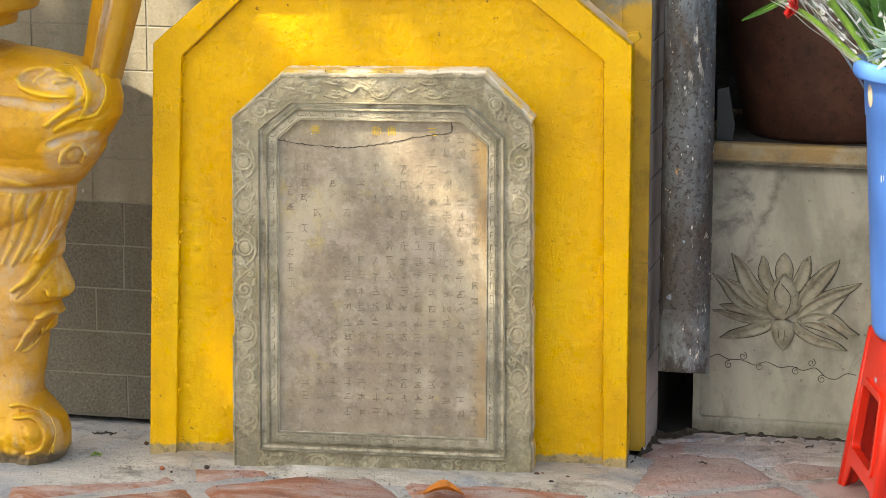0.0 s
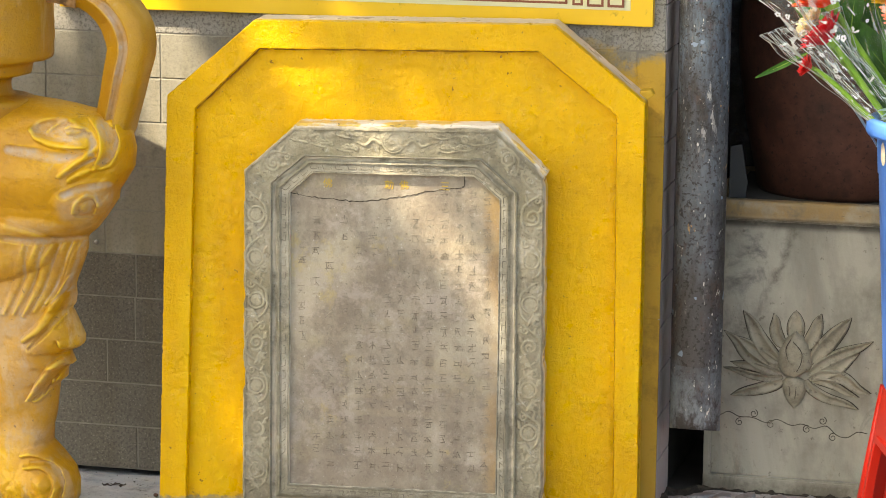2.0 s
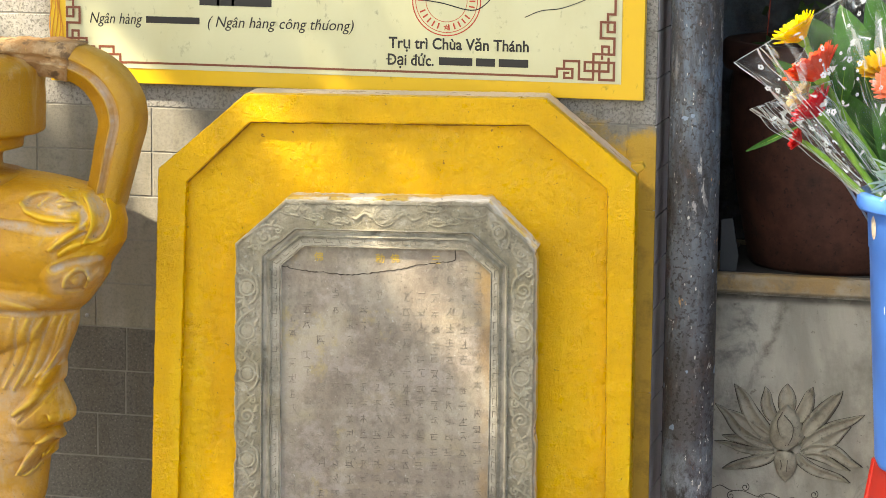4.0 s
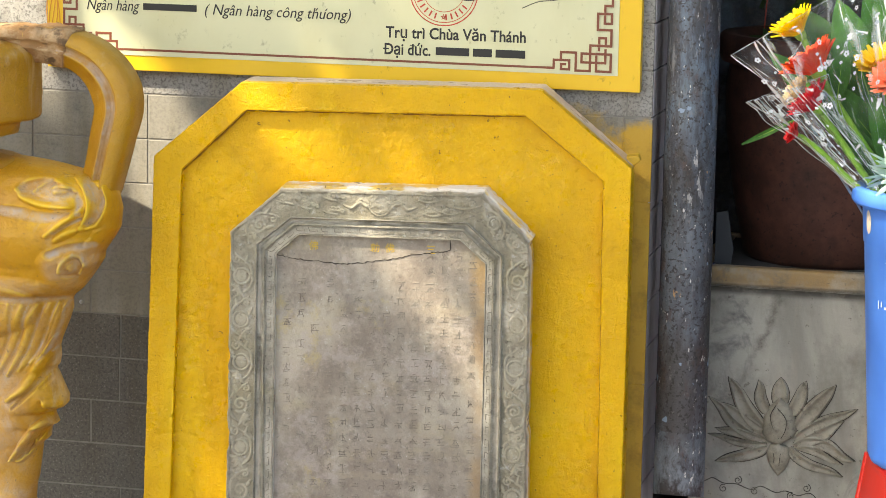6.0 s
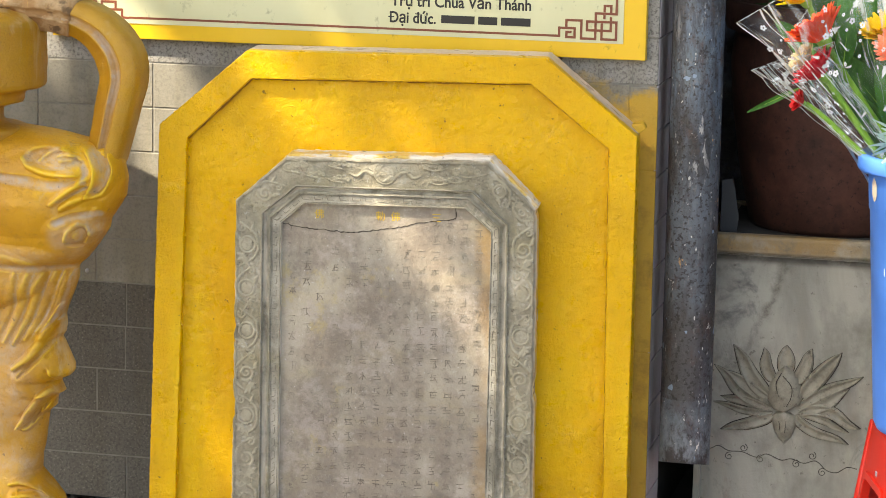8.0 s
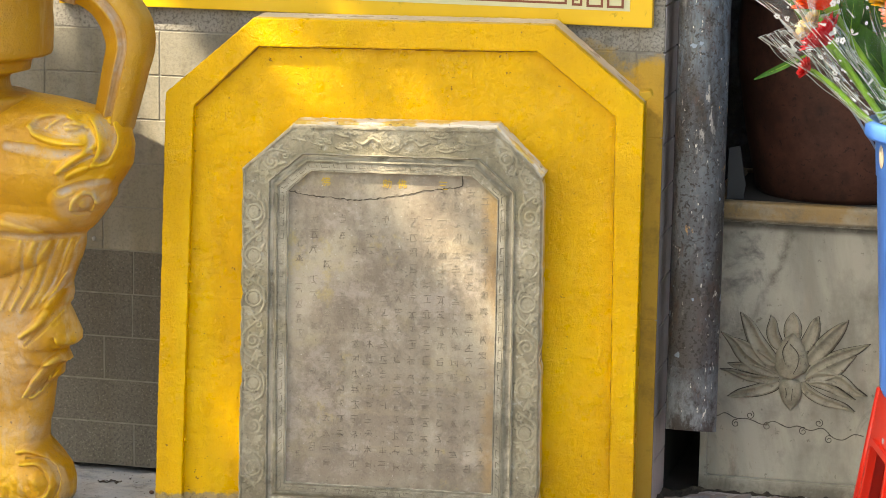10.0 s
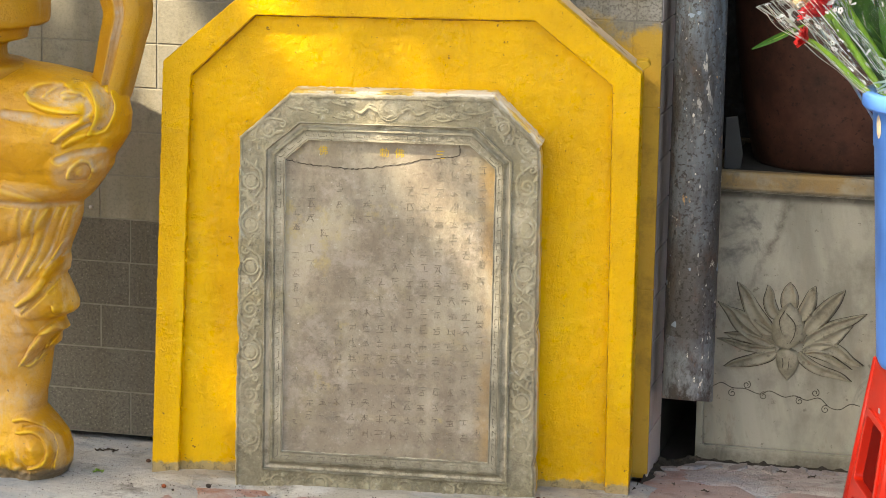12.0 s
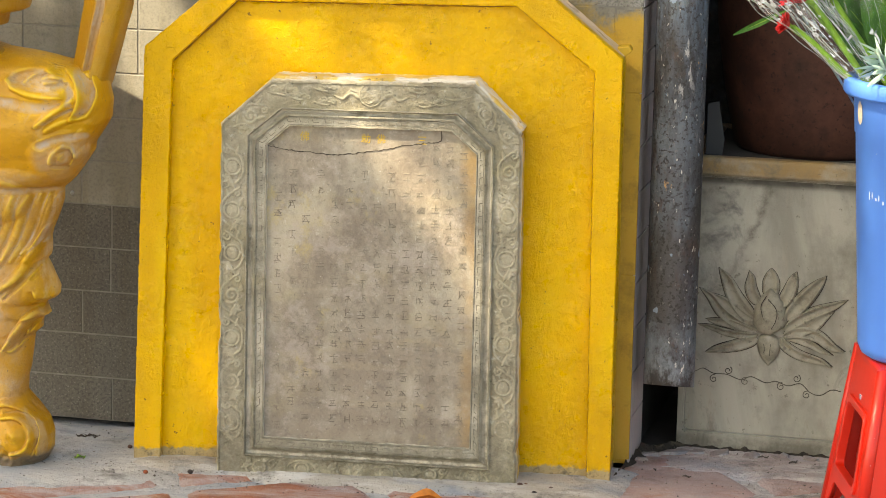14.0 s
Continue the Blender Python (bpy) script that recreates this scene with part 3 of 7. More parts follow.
stele = thing("stone_tablet", "weathered grey stone tablet carved with columns of characters", "tablet", FRONT)
bm = bmesh.new()
prism(bm, between(STELE, OGEE, 0.06), -0.046, 0.01)
remesh(part("slab", bm, SLATE, stele), 0.004, 1, 0.0012, 0.05)
bm = bmesh.new()
moulding(bm, OGEE, FRET, [(-0.10, -0.050), (-0.10, -0.0615), (0.0, -0.0625), (0.10, -0.0600), (0.14, -0.0505), (0.40, -0.0500), (0.62, -0.0535), (0.85, -0.0575), (1.0, -0.0590), (1.04, -0.046)])
part("ogee_moulding", bm, RAISED, stele)
bm = bmesh.new()
moulding(bm, FRET, PANEL, [(0.0, -0.046), (0.0, -0.0575), (0.08, -0.0582), (0.14, -0.0560), (0.84, -0.0545), (0.88, -0.0565), (0.96, -0.0565), (1.0, -0.044)])
fret = part("fret_frame", bm, RAISED, stele)


def bar(verts, faces, a, b, width, y, thick=0.0006):
    """A thin flat bar from a to b on the face at depth y."""
    dx, dz = b[0] - a[0], b[1] - a[1]
    n = math.hypot(dx, dz) or 1
    px, pz = -dz / n * width / 2, dx / n * width / 2
    k = len(verts)
    for yy, w in ((y, 1.0), (y - thick, 0.6)):
        verts.extend([(a[0] + px * w, yy, a[1] + pz * w), (b[0] + px * w, yy, b[1] + pz * w), (b[0] - px * w, yy, b[1] - pz * w), (a[0] - px * w, yy, a[1] - pz * w)])
    faces.extend([(k + 4, k + 5, k + 6, k + 7), (k, k + 1, k + 5, k + 4), (k + 1, k + 2, k + 6, k + 5), (k + 2, k + 3, k + 7, k + 6), (k + 3, k, k + 4, k + 7)])


# the fretwork's cut lines as thin dark bars: two runs along each side with stepped ticks between them
verts, faces = [], []
rng = random.Random(11)
for i in range(6):
    a, b, c, d = FRET[i], FRET[(i + 1) % 6], PANEL[i], PANEL[(i + 1) % 6]
    length = math.hypot(b[0] - a[0], b[1] - a[1])
    steps = max(2, round(length / 0.024))
    at = lambda s, w: (a[0] + (b[0] - a[0]) * s + (c[0] + (d[0] - c[0]) * s - a[0] - (b[0] - a[0]) * s) * w, a[1] + (b[1] - a[1]) * s + (c[1] + (d[1] - c[1]) * s - a[1] - (b[1] - a[1]) * s) * w)
    bar(verts, faces, at(0, 0.20), at(1, 0.20), 0.0008, -0.0557)
    bar(verts, faces, at(0.004, 0.84), at(0.996, 0.84), 0.0009, -0.0548)
    for k in range(steps):
        s0, gap = k / steps, 1 / steps
        bar(verts, faces, at(s0, 0.22), at(s0, 0.58), 0.0013, -0.0553)
        bar(verts, faces, at(s0, 0.58), at(s0 + 0.48 * gap, 0.58), 0.0011, -0.0553)
        if rng.random() < 0.8:
            bar(verts, faces, at(s0 + 0.62 * gap, 0.40), at(s0 + 0.62 * gap, 0.60), 0.0010, -0.0554)
tagged(raw("fret_line", verts, faces, GROOVE, fret), kind="stuff")

def spiral(cx, cz, r, turns, start, hand, y):
    return [(cx + r * (1 - 0.75 * k / 22) * math.cos(start + hand * turns * 2 * math.pi * k / 22), y, cz + r * (1 - 0.75 * k / 22) * math.sin(start + hand * turns * 2 * math.pi * k / 22)) for k in range(23)]


# the border's face: a fine sheet between the two outlines, carved with rings, vines, leaves and clouds
def border_sheet():
    """Points round the border and across it: (x, z, share of the way across)."""
    out = []
    n, cols = len(STELE), 46
    for i in range(n):
        count = round(math.dist(STELE[i], STELE[(i + 1) % n]) / 0.0013)
        for k in range(count):
            t = k / count
            a = Vector(STELE[i]).lerp(Vector(STELE[(i + 1) % n]), t)
            b = Vector(OGEE[i]).lerp(Vector(OGEE[(i + 1) % n]), t)
            bite = 0.30 * max(0.0, noise.noise((a.x * 16, a.y * 16, 3)) - 0.30) + 0.05 * max(0.0, noise.noise((a.x * 70, a.y * 70, 5)))
            row = []
            for c in range(cols):
                w = c / (cols - 1) * 1.05
                p = a.lerp(b, w + bite * max(0.0, 1 - w / 0.22))
                row.append((p.x, p.y, w))
            out.append(row)
    return np.array(out)


sheet = border_sheet()
sheet_x, sheet_z, sheet_w = sheet[:, :, 0].ravel(), sheet[:, :, 1].ravel(), sheet[:, :, 2].ravel()
carved = Carving(sheet_x, sheet_z)
rng = random.Random(3)


def turn_line(cx, cz, r, start, turns, hand, shrink=0.75, count=16):
    return [(cx + r * (1 - shrink * k / count) * math.cos(start + hand * turns * 2 * math.pi * k / count), cz + r * (1 - shrink * k / count) * math.sin(start + hand * turns * 2 * math.pi * k / count)) for k in range(count + 1)]


def scroll_unit(x, z, ax, az, hand, size=1.0, disc=True):
    """One unit of the vine: a ringed disc or a spiral, its C-shaped vine, a curl and tufts of leaves; (ax, az) is the way along the band."""
    def at(u, v):
        u, v = u * size + rng.uniform(-0.0012, 0.0012), v * size * hand + rng.uniform(-0.0010, 0.0010)
        return x + ax * u - az * v, z + az * u + ax * v

    heading = math.atan2(az, ax)
    if disc:
        carved.stroke(turn_line(*at(0, 0), 0.0150 * size, heading + 0.5, 0.95, hand, 0.04), 0.0023, 0.0036, 0.4, 4)
        carved.stroke([at(-0.002, 0), at(0.002, 0)], 0.0100 * size, 0.0026, 0.35, 3)
    else:
        carved.stroke(turn_line(*at(0, 0), 0.0155 * size, heading + 2.6, 1.55, hand, 0.82, 24), (0.0030, 0.0024, 0.0018), 0.0038, 0.4, 4)
    carved.stroke([at(-0.041, -0.014), at(-0.028, 0.010), at(-0.014, 0.0185), at(0.002, 0.0195), at(0.018, 0.0165), at(0.029, 0.004), at(0.041, -0.013)], (0.0018, 0.0026, 0.0026, 0.0018), 0.0034, 0.4, 8)
    carved.stroke(turn_line(*at(0.031, -0.009), 0.0080 * size, heading + 1.0, 1.2, -hand, 0.8), (0.0022, 0.0016), 0.0034, 0.4, 4)
    for u, v, wide in ((-0.040, 0.004, 0.0042), (-0.037, -0.006, 0.0045), (-0.029, -0.016, 0.0045), (-0.018, -0.0195, 0.0036)):
        carved.stroke([at(-0.019, -0.007), at((u - 0.019) / 2 - 0.002, (v - 0.007) / 2), at(u, v)], (wide * 0.55, wide, 0.0012), 0.0040, 0.4, 6)
        carved.stroke([at(-0.021, -0.007), at(u * 0.9, v * 0.95)], 0.0007, -0.0012, 0.5, 6)
    for u, v in ((0.014, -0.0195), (0.022, -0.021), (0.040, 0.012)):
        carved.stroke([at(u * 0.62, v * 0.72), at(u, v)], (0.0024, 0.0034, 0.0010), 0.0036, 0.4, 5)


for k in range(7):
    scroll_unit(-0.254, 0.102 + 0.0815 * k, 0, 1, 1 if k % 2 else -1, disc=k not in (1, 3))
    scroll_unit(0.2585, 0.111 + 0.0815 * k, 0, 1, -1 if k % 2 else 1, disc=k not in (3, 6))
for k in range(6):
    scroll_unit(-0.200 + 0.081 * k, 0.0165, 1, 0, 1 if k % 2 else -1, 0.82)
scroll_unit(-0.222, 0.687, 0.74, 0.67, 1, 0.9, False)
scroll_unit(0.214, 0.706, 0.66, -0.75, 1, 0.78)
scroll_unit(0.255, 0.668, 0.66, -0.75, -1, 0.6, False)
# the disc in the middle of the head, ribbons on both sides of it, and clouds
DX, DZ = 0.002, 0.733
carved.stroke([(DX - 0.001, DZ), (DX + 0.001, DZ)], 0.0200, 0.0016, 0.25, 3)
for r, wide in ((0.0208, 0.0016), (0.0165, 0.0010)):
    carved.stroke(turn_line(DX, DZ, r, 0, 1.0, 1, 0.0, 24), wide, 0.0036, 0.4, 3)
carved.stroke([(DX + 0.002, DZ + 0.016), (DX - 0.008, DZ + 0.009), (DX, DZ), (DX + 0.008, DZ - 0.009), (DX - 0.002, DZ - 0.016)], 0.0019, 0.0040, 0.4, 8)
for e in (-1, 1):
    carved.stroke([(DX + e * 0.023, DZ - 0.004), (DX + e * 0.038, DZ + 0.002), (DX + e * 0.052, DZ - 0.008), (DX + e * 0.068, DZ - 0.003)], (0.0040, 0.0030, 0.0028, 0.0008), 0.0036, 0.4, 10)
    carved.stroke([(DX + e * 0.025, DZ + 0.004), (DX + e * 0.034, DZ + 0.008), (DX + e * 0.044, DZ + 0.003)], (0.0028, 0.0022, 0.0008), 0.0034, 0.4, 10)
for cx, cz, size in ((-0.079, 0.7445, 0.8), (-0.079, 0.7185, 0.75), (-0.158, 0.738, 1.25), (-0.125, 0.726, 0.7), (0.090, 0.7465, 0.8), (0.099, 0.721, 0.75), (0.152, 0.740, 1.2), (0.130, 0.724, 0.6)):
    e = -1 if cx < 0 else 1
    for u, v, r in ((-0.016, 0.000, 0.0066), (-0.006, 0.004, 0.0078), (0.006, 0.003, 0.0074), (0.016, -0.001, 0.0062)):
        carved.stroke([(cx + u * size, cz + v * size)], r * size, 0.0020, 0.3, 3)
        carved.stroke(turn_line(cx + u * size, cz + v * size, r * size * 0.86, 0.3 if e > 0 else 2.8, 0.85, e, 0.55, 12), 0.0012, 0.0036, 0.4, 3)
    carved.stroke([(cx - 0.021 * size, cz - 0.004 * size), (cx, cz - 0.0085 * size), (cx + e * 0.018 * size, cz - 0.006 * size), (cx + e * 0.034 * size, cz - 0.001 * size)], (0.0014, 0.0020, 0.0008), 0.0034, 0.4, 8)
# time has rubbed the relief away in places, most of all low on one side
keep = np.clip(0.86 + 0.9 * grain(sheet_x, sheet_z, 14, 2.0), 0.30, 1.0)
keep *= 1 - 0.75 * np.clip(1 - ((sheet_x + 0.262) / 0.020) ** 2 - ((sheet_z - 0.175) / 0.085) ** 2, 0, 1)
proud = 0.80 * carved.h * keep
rough = 0.0012 * grain(sheet_x, sheet_z, 55, 4.0) + 0.0007 * grain(sheet_x, sheet_z, 150, 6.0) + 0.0015 * grain(sheet_x, sheet_z, 16, 8.0)
depth = -0.0565 - proud - rough + 0.0050 * np.clip(1 - sheet_w / 0.07, 0, 1) ** 2 - 0.0022 * np.clip(1 - np.abs(sheet_w - 0.09) / 0.04, 0, 1) ** 0.5
count, cols = sheet.shape[:2]
verts = [(x, y, z) for x, y, z in zip(sheet_x, depth, sheet_z)]
faces = [(i * cols + c, (i + 1) % count * cols + c, (i + 1) % count * cols + c + 1, i * cols + c + 1) for i in range(count) for c in range(cols - 1)]
side = len(verts)
verts += [(float(sheet[i, 0, 0]), 0.008, float(sheet[i, 0, 1])) for i in range(count)]
faces += [(side + i, side + (i + 1) % count, (i + 1) % count * cols, i * cols) for i in range(count)]
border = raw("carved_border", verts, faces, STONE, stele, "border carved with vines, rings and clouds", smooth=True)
# here the mark follows the relief's height, 0 in the ground
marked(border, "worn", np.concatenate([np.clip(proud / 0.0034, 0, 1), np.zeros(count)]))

# the crack across the head
rng = random.Random(8)
line = smooth_line([(-0.205, 0, 0.636), (-0.166, 0, 0.626), (-0.118, 0, 0.622), (-0.064, 0, 0.618), (-0.021, 0, 0.623), (0.027, 0, 0.631), (0.075, 0, 0.642), (0.117, 0, 0.648), (0.132, 0, 0.652), (0.132, 0, 0.671)], 9)
verts, faces = [], []
pts = [(p.x, p.z + rng.uniform(-0.0014, 0.0014)) for p in line]
for p, q in zip(pts, pts[1:]):
    bar(verts, faces, p, q, rng.uniform(0.0008, 0.0022), -0.0466, 0.0004)
raw("crack", verts, faces, Mat("crack_dirt", (0.05, 0.04, 0.03), 0.9).done(), stele, "dark crack across the tablet's head")

# columns of worn characters, cut as short strokes: each a few level and upright cuts with a slanting one or two
verts, faces, rng = [], [], random.Random(21)
for col in range(14):
    u = 0.176 - 0.0266 * col
    for row in range(19):
        z = 0.640 - 0.0292 * row - (0.016 if col in (0, 13) else 0.0) + rng.uniform(-0.0015, 0.0015)
        chance = 0.95 if col < 7 else 0.92 if row > 7 else 0.60
        if col > 11:
            chance = 0.55
        if z < 0.088 or rng.random() > chance or (z > 0.600 and 0.09 > u > -0.15):
            continue
        if col in (8, 9, 10) and 4 < row < 8 and rng.random() < 0.6:
            continue
        w, h, x = rng.uniform(0.0060, 0.0078), rng.uniform(0.0072, 0.0090), u + rng.uniform(-0.0012, 0.0012)
        levels = sorted(rng.sample((-0.9, -0.55, -0.2, 0.15, 0.5, 0.85), rng.randrange(2, 5)))
        strokes = []
        for v in levels:
            a = rng.choice((1.0, 1.0, 0.7, 0.5))
            off = rng.uniform(-0.3, 0.3) * (1 - a)
            strokes.append((x - w * (a - off), z + h * v - 0.0005, x + w * (a + off), z + h * v + 0.0007))
        for k in range(rng.randrange(1, 4)):
            cx = x + w * rng.choice((-0.75, -0.4, 0.0, 0.0, 0.4, 0.75))
            lo, hi = sorted(rng.sample((-1.0, -0.55, 0.0, 0.5, 1.0), 2))
            strokes.append((cx, z + h * lo, cx + 0.0004, z + h * hi))
        for e in (-1, 1):
            if rng.random() < 0.6:
                top = rng.choice((-0.1, 0.2, 0.4))
                strokes.append((x + e * w * 0.1, z + h * top, x + e * w * rng.uniform(0.7, 1.1), z - h * rng.uniform(0.6, 1.0)))
        for x0, z0, x1, z1 in strokes:
            bar(verts, faces, (x0, z0), (x1, z1), rng.uniform(0.0006, 0.0010), -0.0462, 0.0007)
tagged(raw("inscription", verts, faces, FAINT, stele, "faint worn carved characters"), kind="stuff")

# ---- the printed board over the tablet ----
def board_print(name, colour, dirt):
    m = Mat(name, colour, 0.38)
    m.over(dirt, m.ramp(m.noise(6, 6, 0.6, (1, 1, 0.5)), (0.46, 0), (0.75, 1)), 0.5)
    m.over(tuple(c * 0.45 for c in colour), m.ramp(m.noise(45, 7, 0.72, (1, 1, 0.7)), (0.61, 0), (0.70, 1)), 0.6)
    m.relief(m.noise(5, 3), 1.0)
    return m.done(0.002, 0.4)


BOARD_YELLOW = board_print("board_yellow", (0.80, 0.50, 0.02), (0.66, 0.38, 0.02))
CREAM = board_print("board_cream", (0.62, 0.61, 0.38), (0.52, 0.48, 0.24))
BROWN = Mat("brown_ink", (0.20, 0.055, 0.025), 0.5).done()
BLACK = Mat("black_ink", (0.015, 0.014, 0.013), 0.5).done()
STAMP = Mat("red_ink", (0.50, 0.06, 0.03), 0.6).done()
ORANGE = Mat("orange_ink", (0.62, 0.25, 0.02), 0.5).done()

board = thing("notice_board", "yellow and cream printed notice board hung on the wall", "sign", pose(0, -0.012, 0))
bm = bmesh.new()
box(bm, -0.8446, 0.331, -0.008, 0.012, 0.935, 1.75, 0.0015)
part("panel", bm, BOARD_YELLOW, board)
bm = bmesh.new()
box(bm, -0.812, 0.2885, -0.0095, -0.0078, 0.9645, 1.715)
part("print_field", bm, CREAM, board)
FACE = -0.0096


def strip(points, width, material, name, parent=board, y=FACE, label=""):
    """A flat printed line with mitred corners."""
    p = [Vector(q) for q in points]
    n = len(p)
    closed = (p[0] - p[-1]).length < 1e-6
    verts, faces = [], []
    for i in range(n):
        a = p[i - 1] if i else (p[-2] if closed else None)
        b = p[i + 1] if i < n - 1 else (p[1] if closed else None)
        d0 = (p[i] - a).normalized() if a is not None else None
        d1 = (b - p[i]).normalized() if b is not None else None
        d0, d1 = d0 or d1, d1 or d0
        m = Vector((-d0.y - d1.y, d0.x + d1.x))
        m = m.normalized() if m.length > 0.2 else Vector((-d0.y, d0.x))
        m *= width / 2 / max(0.5, abs(m.dot(Vector((-d0.y, d0.x)))))
        end = (-d1 if i == 0 else d0) * width * 0.5 if (i in (0, n - 1) and not closed) else Vector((0, 0))
        for e in (1, -1):
            q = p[i] + m * e + end
            verts.append((q.x, y - 0.0004, q.y))
    faces = [(2 * i, 2 * i + 1, 2 * i + 3, 2 * i + 2) for i in range(n - 1)]
    return raw(name, verts, faces, material, parent, label)


def letters(text, x, z, height, material, width=None, slant=0.0, weight=0.0, y=-0.0100, name="lettering"):
    curve = bpy.data.curves.new("lettering", "FONT")
    curve.body, curve.size, curve.shear, curve.offset, curve.extrude, curve.resolution_u = text, height, slant, weight, 0.0002, 3
    ob = bpy.data.objects.new("lettering", curve)
    scene.collection.objects.link(ob)
    bpy.context.view_layer.update()
    data = bpy.data.meshes.new_from_object(ob.evaluated_get(bpy.context.evaluated_depsgraph_get()))
    bpy.data.objects.remove(ob)
    xs = [v.co.x for v in data.vertices] or [0, 1]
    k = width / (max(xs) - min(xs)) if width else 1.0
    for v in data.vertices:
        v.co = (x + (v.co.x - min(xs)) * k, y - v.co.z, z + v.co.y)
    data.materials.clear()
    data.materials.append(material)
    return link_mesh(name, data, material, board)


# the double rule and the knotted fret in each corner
strip([(-0.684, 0.9757), (0.1505, 0.9752)], 0.0042, BROWN, "rule")
KNOTS = [
    [(0.165, 0.9752), (0.1765, 0.9752), (0.1765, 0.9905), (0.2060, 0.9905), (0.2060, 0.9735), (0.1905, 0.9735), (0.1905, 0.983), (0.198, 0.983)],
    [(0.1900, 0.992), (0.1900, 1.0055), (0.2185, 1.0055), (0.2185, 0.9720), (0.2455, 0.9720), (0.2455, 1.0200), (0.2745, 1.0200), (0.2745, 1.0345), (0.2620, 1.0345), (0.2620, 1.0249)], [(0.2620, 1.0151), (0.2620, 1.012)],
    [(0.2455, 1.0045), (0.2295, 1.0045), (0.2295, 0.9880), (0.2745, 0.9880), (0.2745, 1.012)],
    [(0.2480, 1.0045), (0.2850, 1.0045), (0.2850, 0.9720), (0.2575, 0.9720), (0.2575, 0.9996)],
    [(0.2745, 1.0200), (0.2850, 1.0200), (0.2850, 1.0500), (0.2590, 1.0500), (0.2590, 1.0800), (0.2850, 1.0800), (0.2850, 1.0620), (0.2720, 1.0620), (0.2720, 1.0751)], [(0.2720, 1.0849), (0.2720, 1.0950), (0.2860, 1.0950), (0.2860, 1.40)],
]
for layer, knot in enumerate(KNOTS):
    dx = -0.010
    strip([(x + dx, z) for x, z in knot], 0.0046, BROWN, "corner_fret", y=FACE - 0.0004 * layer)
    strip([(-0.5335 - x - dx, z) for x, z in knot], 0.0046, BROWN, "corner_fret", y=FACE - 0.0004 * layer)
# flame pattern on the board's free edge
for k in range(5):
    strip([(-0.842 + 0.005 * k + 0.004 * math.sin(j * 0.9 + k), 0.94 + 0.02 * j) for j in range(14)], 0.0022, ORANGE, "edge_flame", y=-0.0086)

letters("Trụ trì Chùa Văn Thánh", -0.1600, 1.0200, 0.0300, BLACK, 0.272, 0, 0.0006)
letters("Dại dức.", -0.1618, 0.9880, 0.0300, BLACK, 0.090, 0, 0.0006)
strip([(-0.1640, 0.9985), (-0.1545, 0.9985)], 0.0022, BLACK, "stroke", y=-0.0101)
strip([(-0.1115, 1.0055), (-0.1035, 1.0055)], 0.0018, BLACK, "stroke", y=-0.0101)
for x0, x1 in ((-0.060, 0.002), (0.012, 0.046), (0.056, 0.110)):
    strip([(x0 + 0.006, 0.9975), (x1 - 0.006, 0.9975)], 0.0150, BLACK, "name_bar", y=-0.0099)
letters("Ngân hàng", -0.7620, 1.0505, 0.0300, BLACK, 0.108, 0.25)
strip([(-0.640, 1.0600), (-0.544, 1.0600)], 0.0130, BLACK, "name_bar", y=-0.0099)
letters("( Ngân hàng công thuong)", -0.5210, 1.0495, 0.0300, BLACK, 0.292, 0.25)
for x in (-0.2980, -0.2790):
    strip([(x, 1.0655), (x + 0.0028, 1.0690)], 0.0018, BLACK, "stroke", y=-0.0101)
for x0, x1 in ((-0.53, -0.505), (-0.495, -0.475), (-0.465, -0.40)):
    strip([(x0, 1.098), (x1, 1.098)], 0.0150, BLACK, "number_bar", y=-0.0099)
for row in range(5):
    for k in range(9):
        if (row * 3 + k * 5) % 7:
            strip([(-0.76 + 0.078 * k, 1.150 + 0.05 * row), (-0.705 + 0.078 * k, 1.150 + 0.05 * row)], 0.0130, BLACK, "text_bar", y=-0.0099)

# the round stamp and the signature
SX, SZ = -0.048, 1.112
for r, w in ((0.0660, 0.0022), (0.0600, 0.0014), (0.0400, 0.0012)):
    strip([(SX + r * math.cos(2 * math.pi * k / 60), SZ + r * math.sin(2 * math.pi * k / 60)) for k in range(61)], w, STAMP, "stamp_ring")
for k in range(30):
    q = 2 * math.pi * k / 30
    if k % 6 != 4:
        strip([(SX + 0.0460 * math.cos(q), SZ + 0.0460 * math.sin(q)), (SX + 0.0545 * math.cos(q), SZ + 0.0545 * math.sin(q))], 0.0030, STAMP, "stamp_mark")
strip([(SX + 0.0050 * math.cos(math.pi / 2 + 4 * math.pi * k / 5), SZ - 0.050 + 0.0050 * math.sin(math.pi / 2 + 4 * math.pi * k / 5)) for k in range(6)], 0.0016, STAMP, "stamp_star")
strip([(p.x, p.z) for p in smooth_line([(-0.115, 0, 1.115), (-0.06, 0, 1.108), (0.008, 0, 1.096), (0.05, 0, 1.13)], 8)], 0.0022, BLACK, "signature", y=-0.0101)
strip([(p.x, p.z) for p in smooth_line([(0.104, 0, 1.085), (0.135, 0, 1.098), (0.175, 0, 1.104), (0.23, 0, 1.125)], 8)], 0.0016, BLACK, "signature", y=-0.0101)

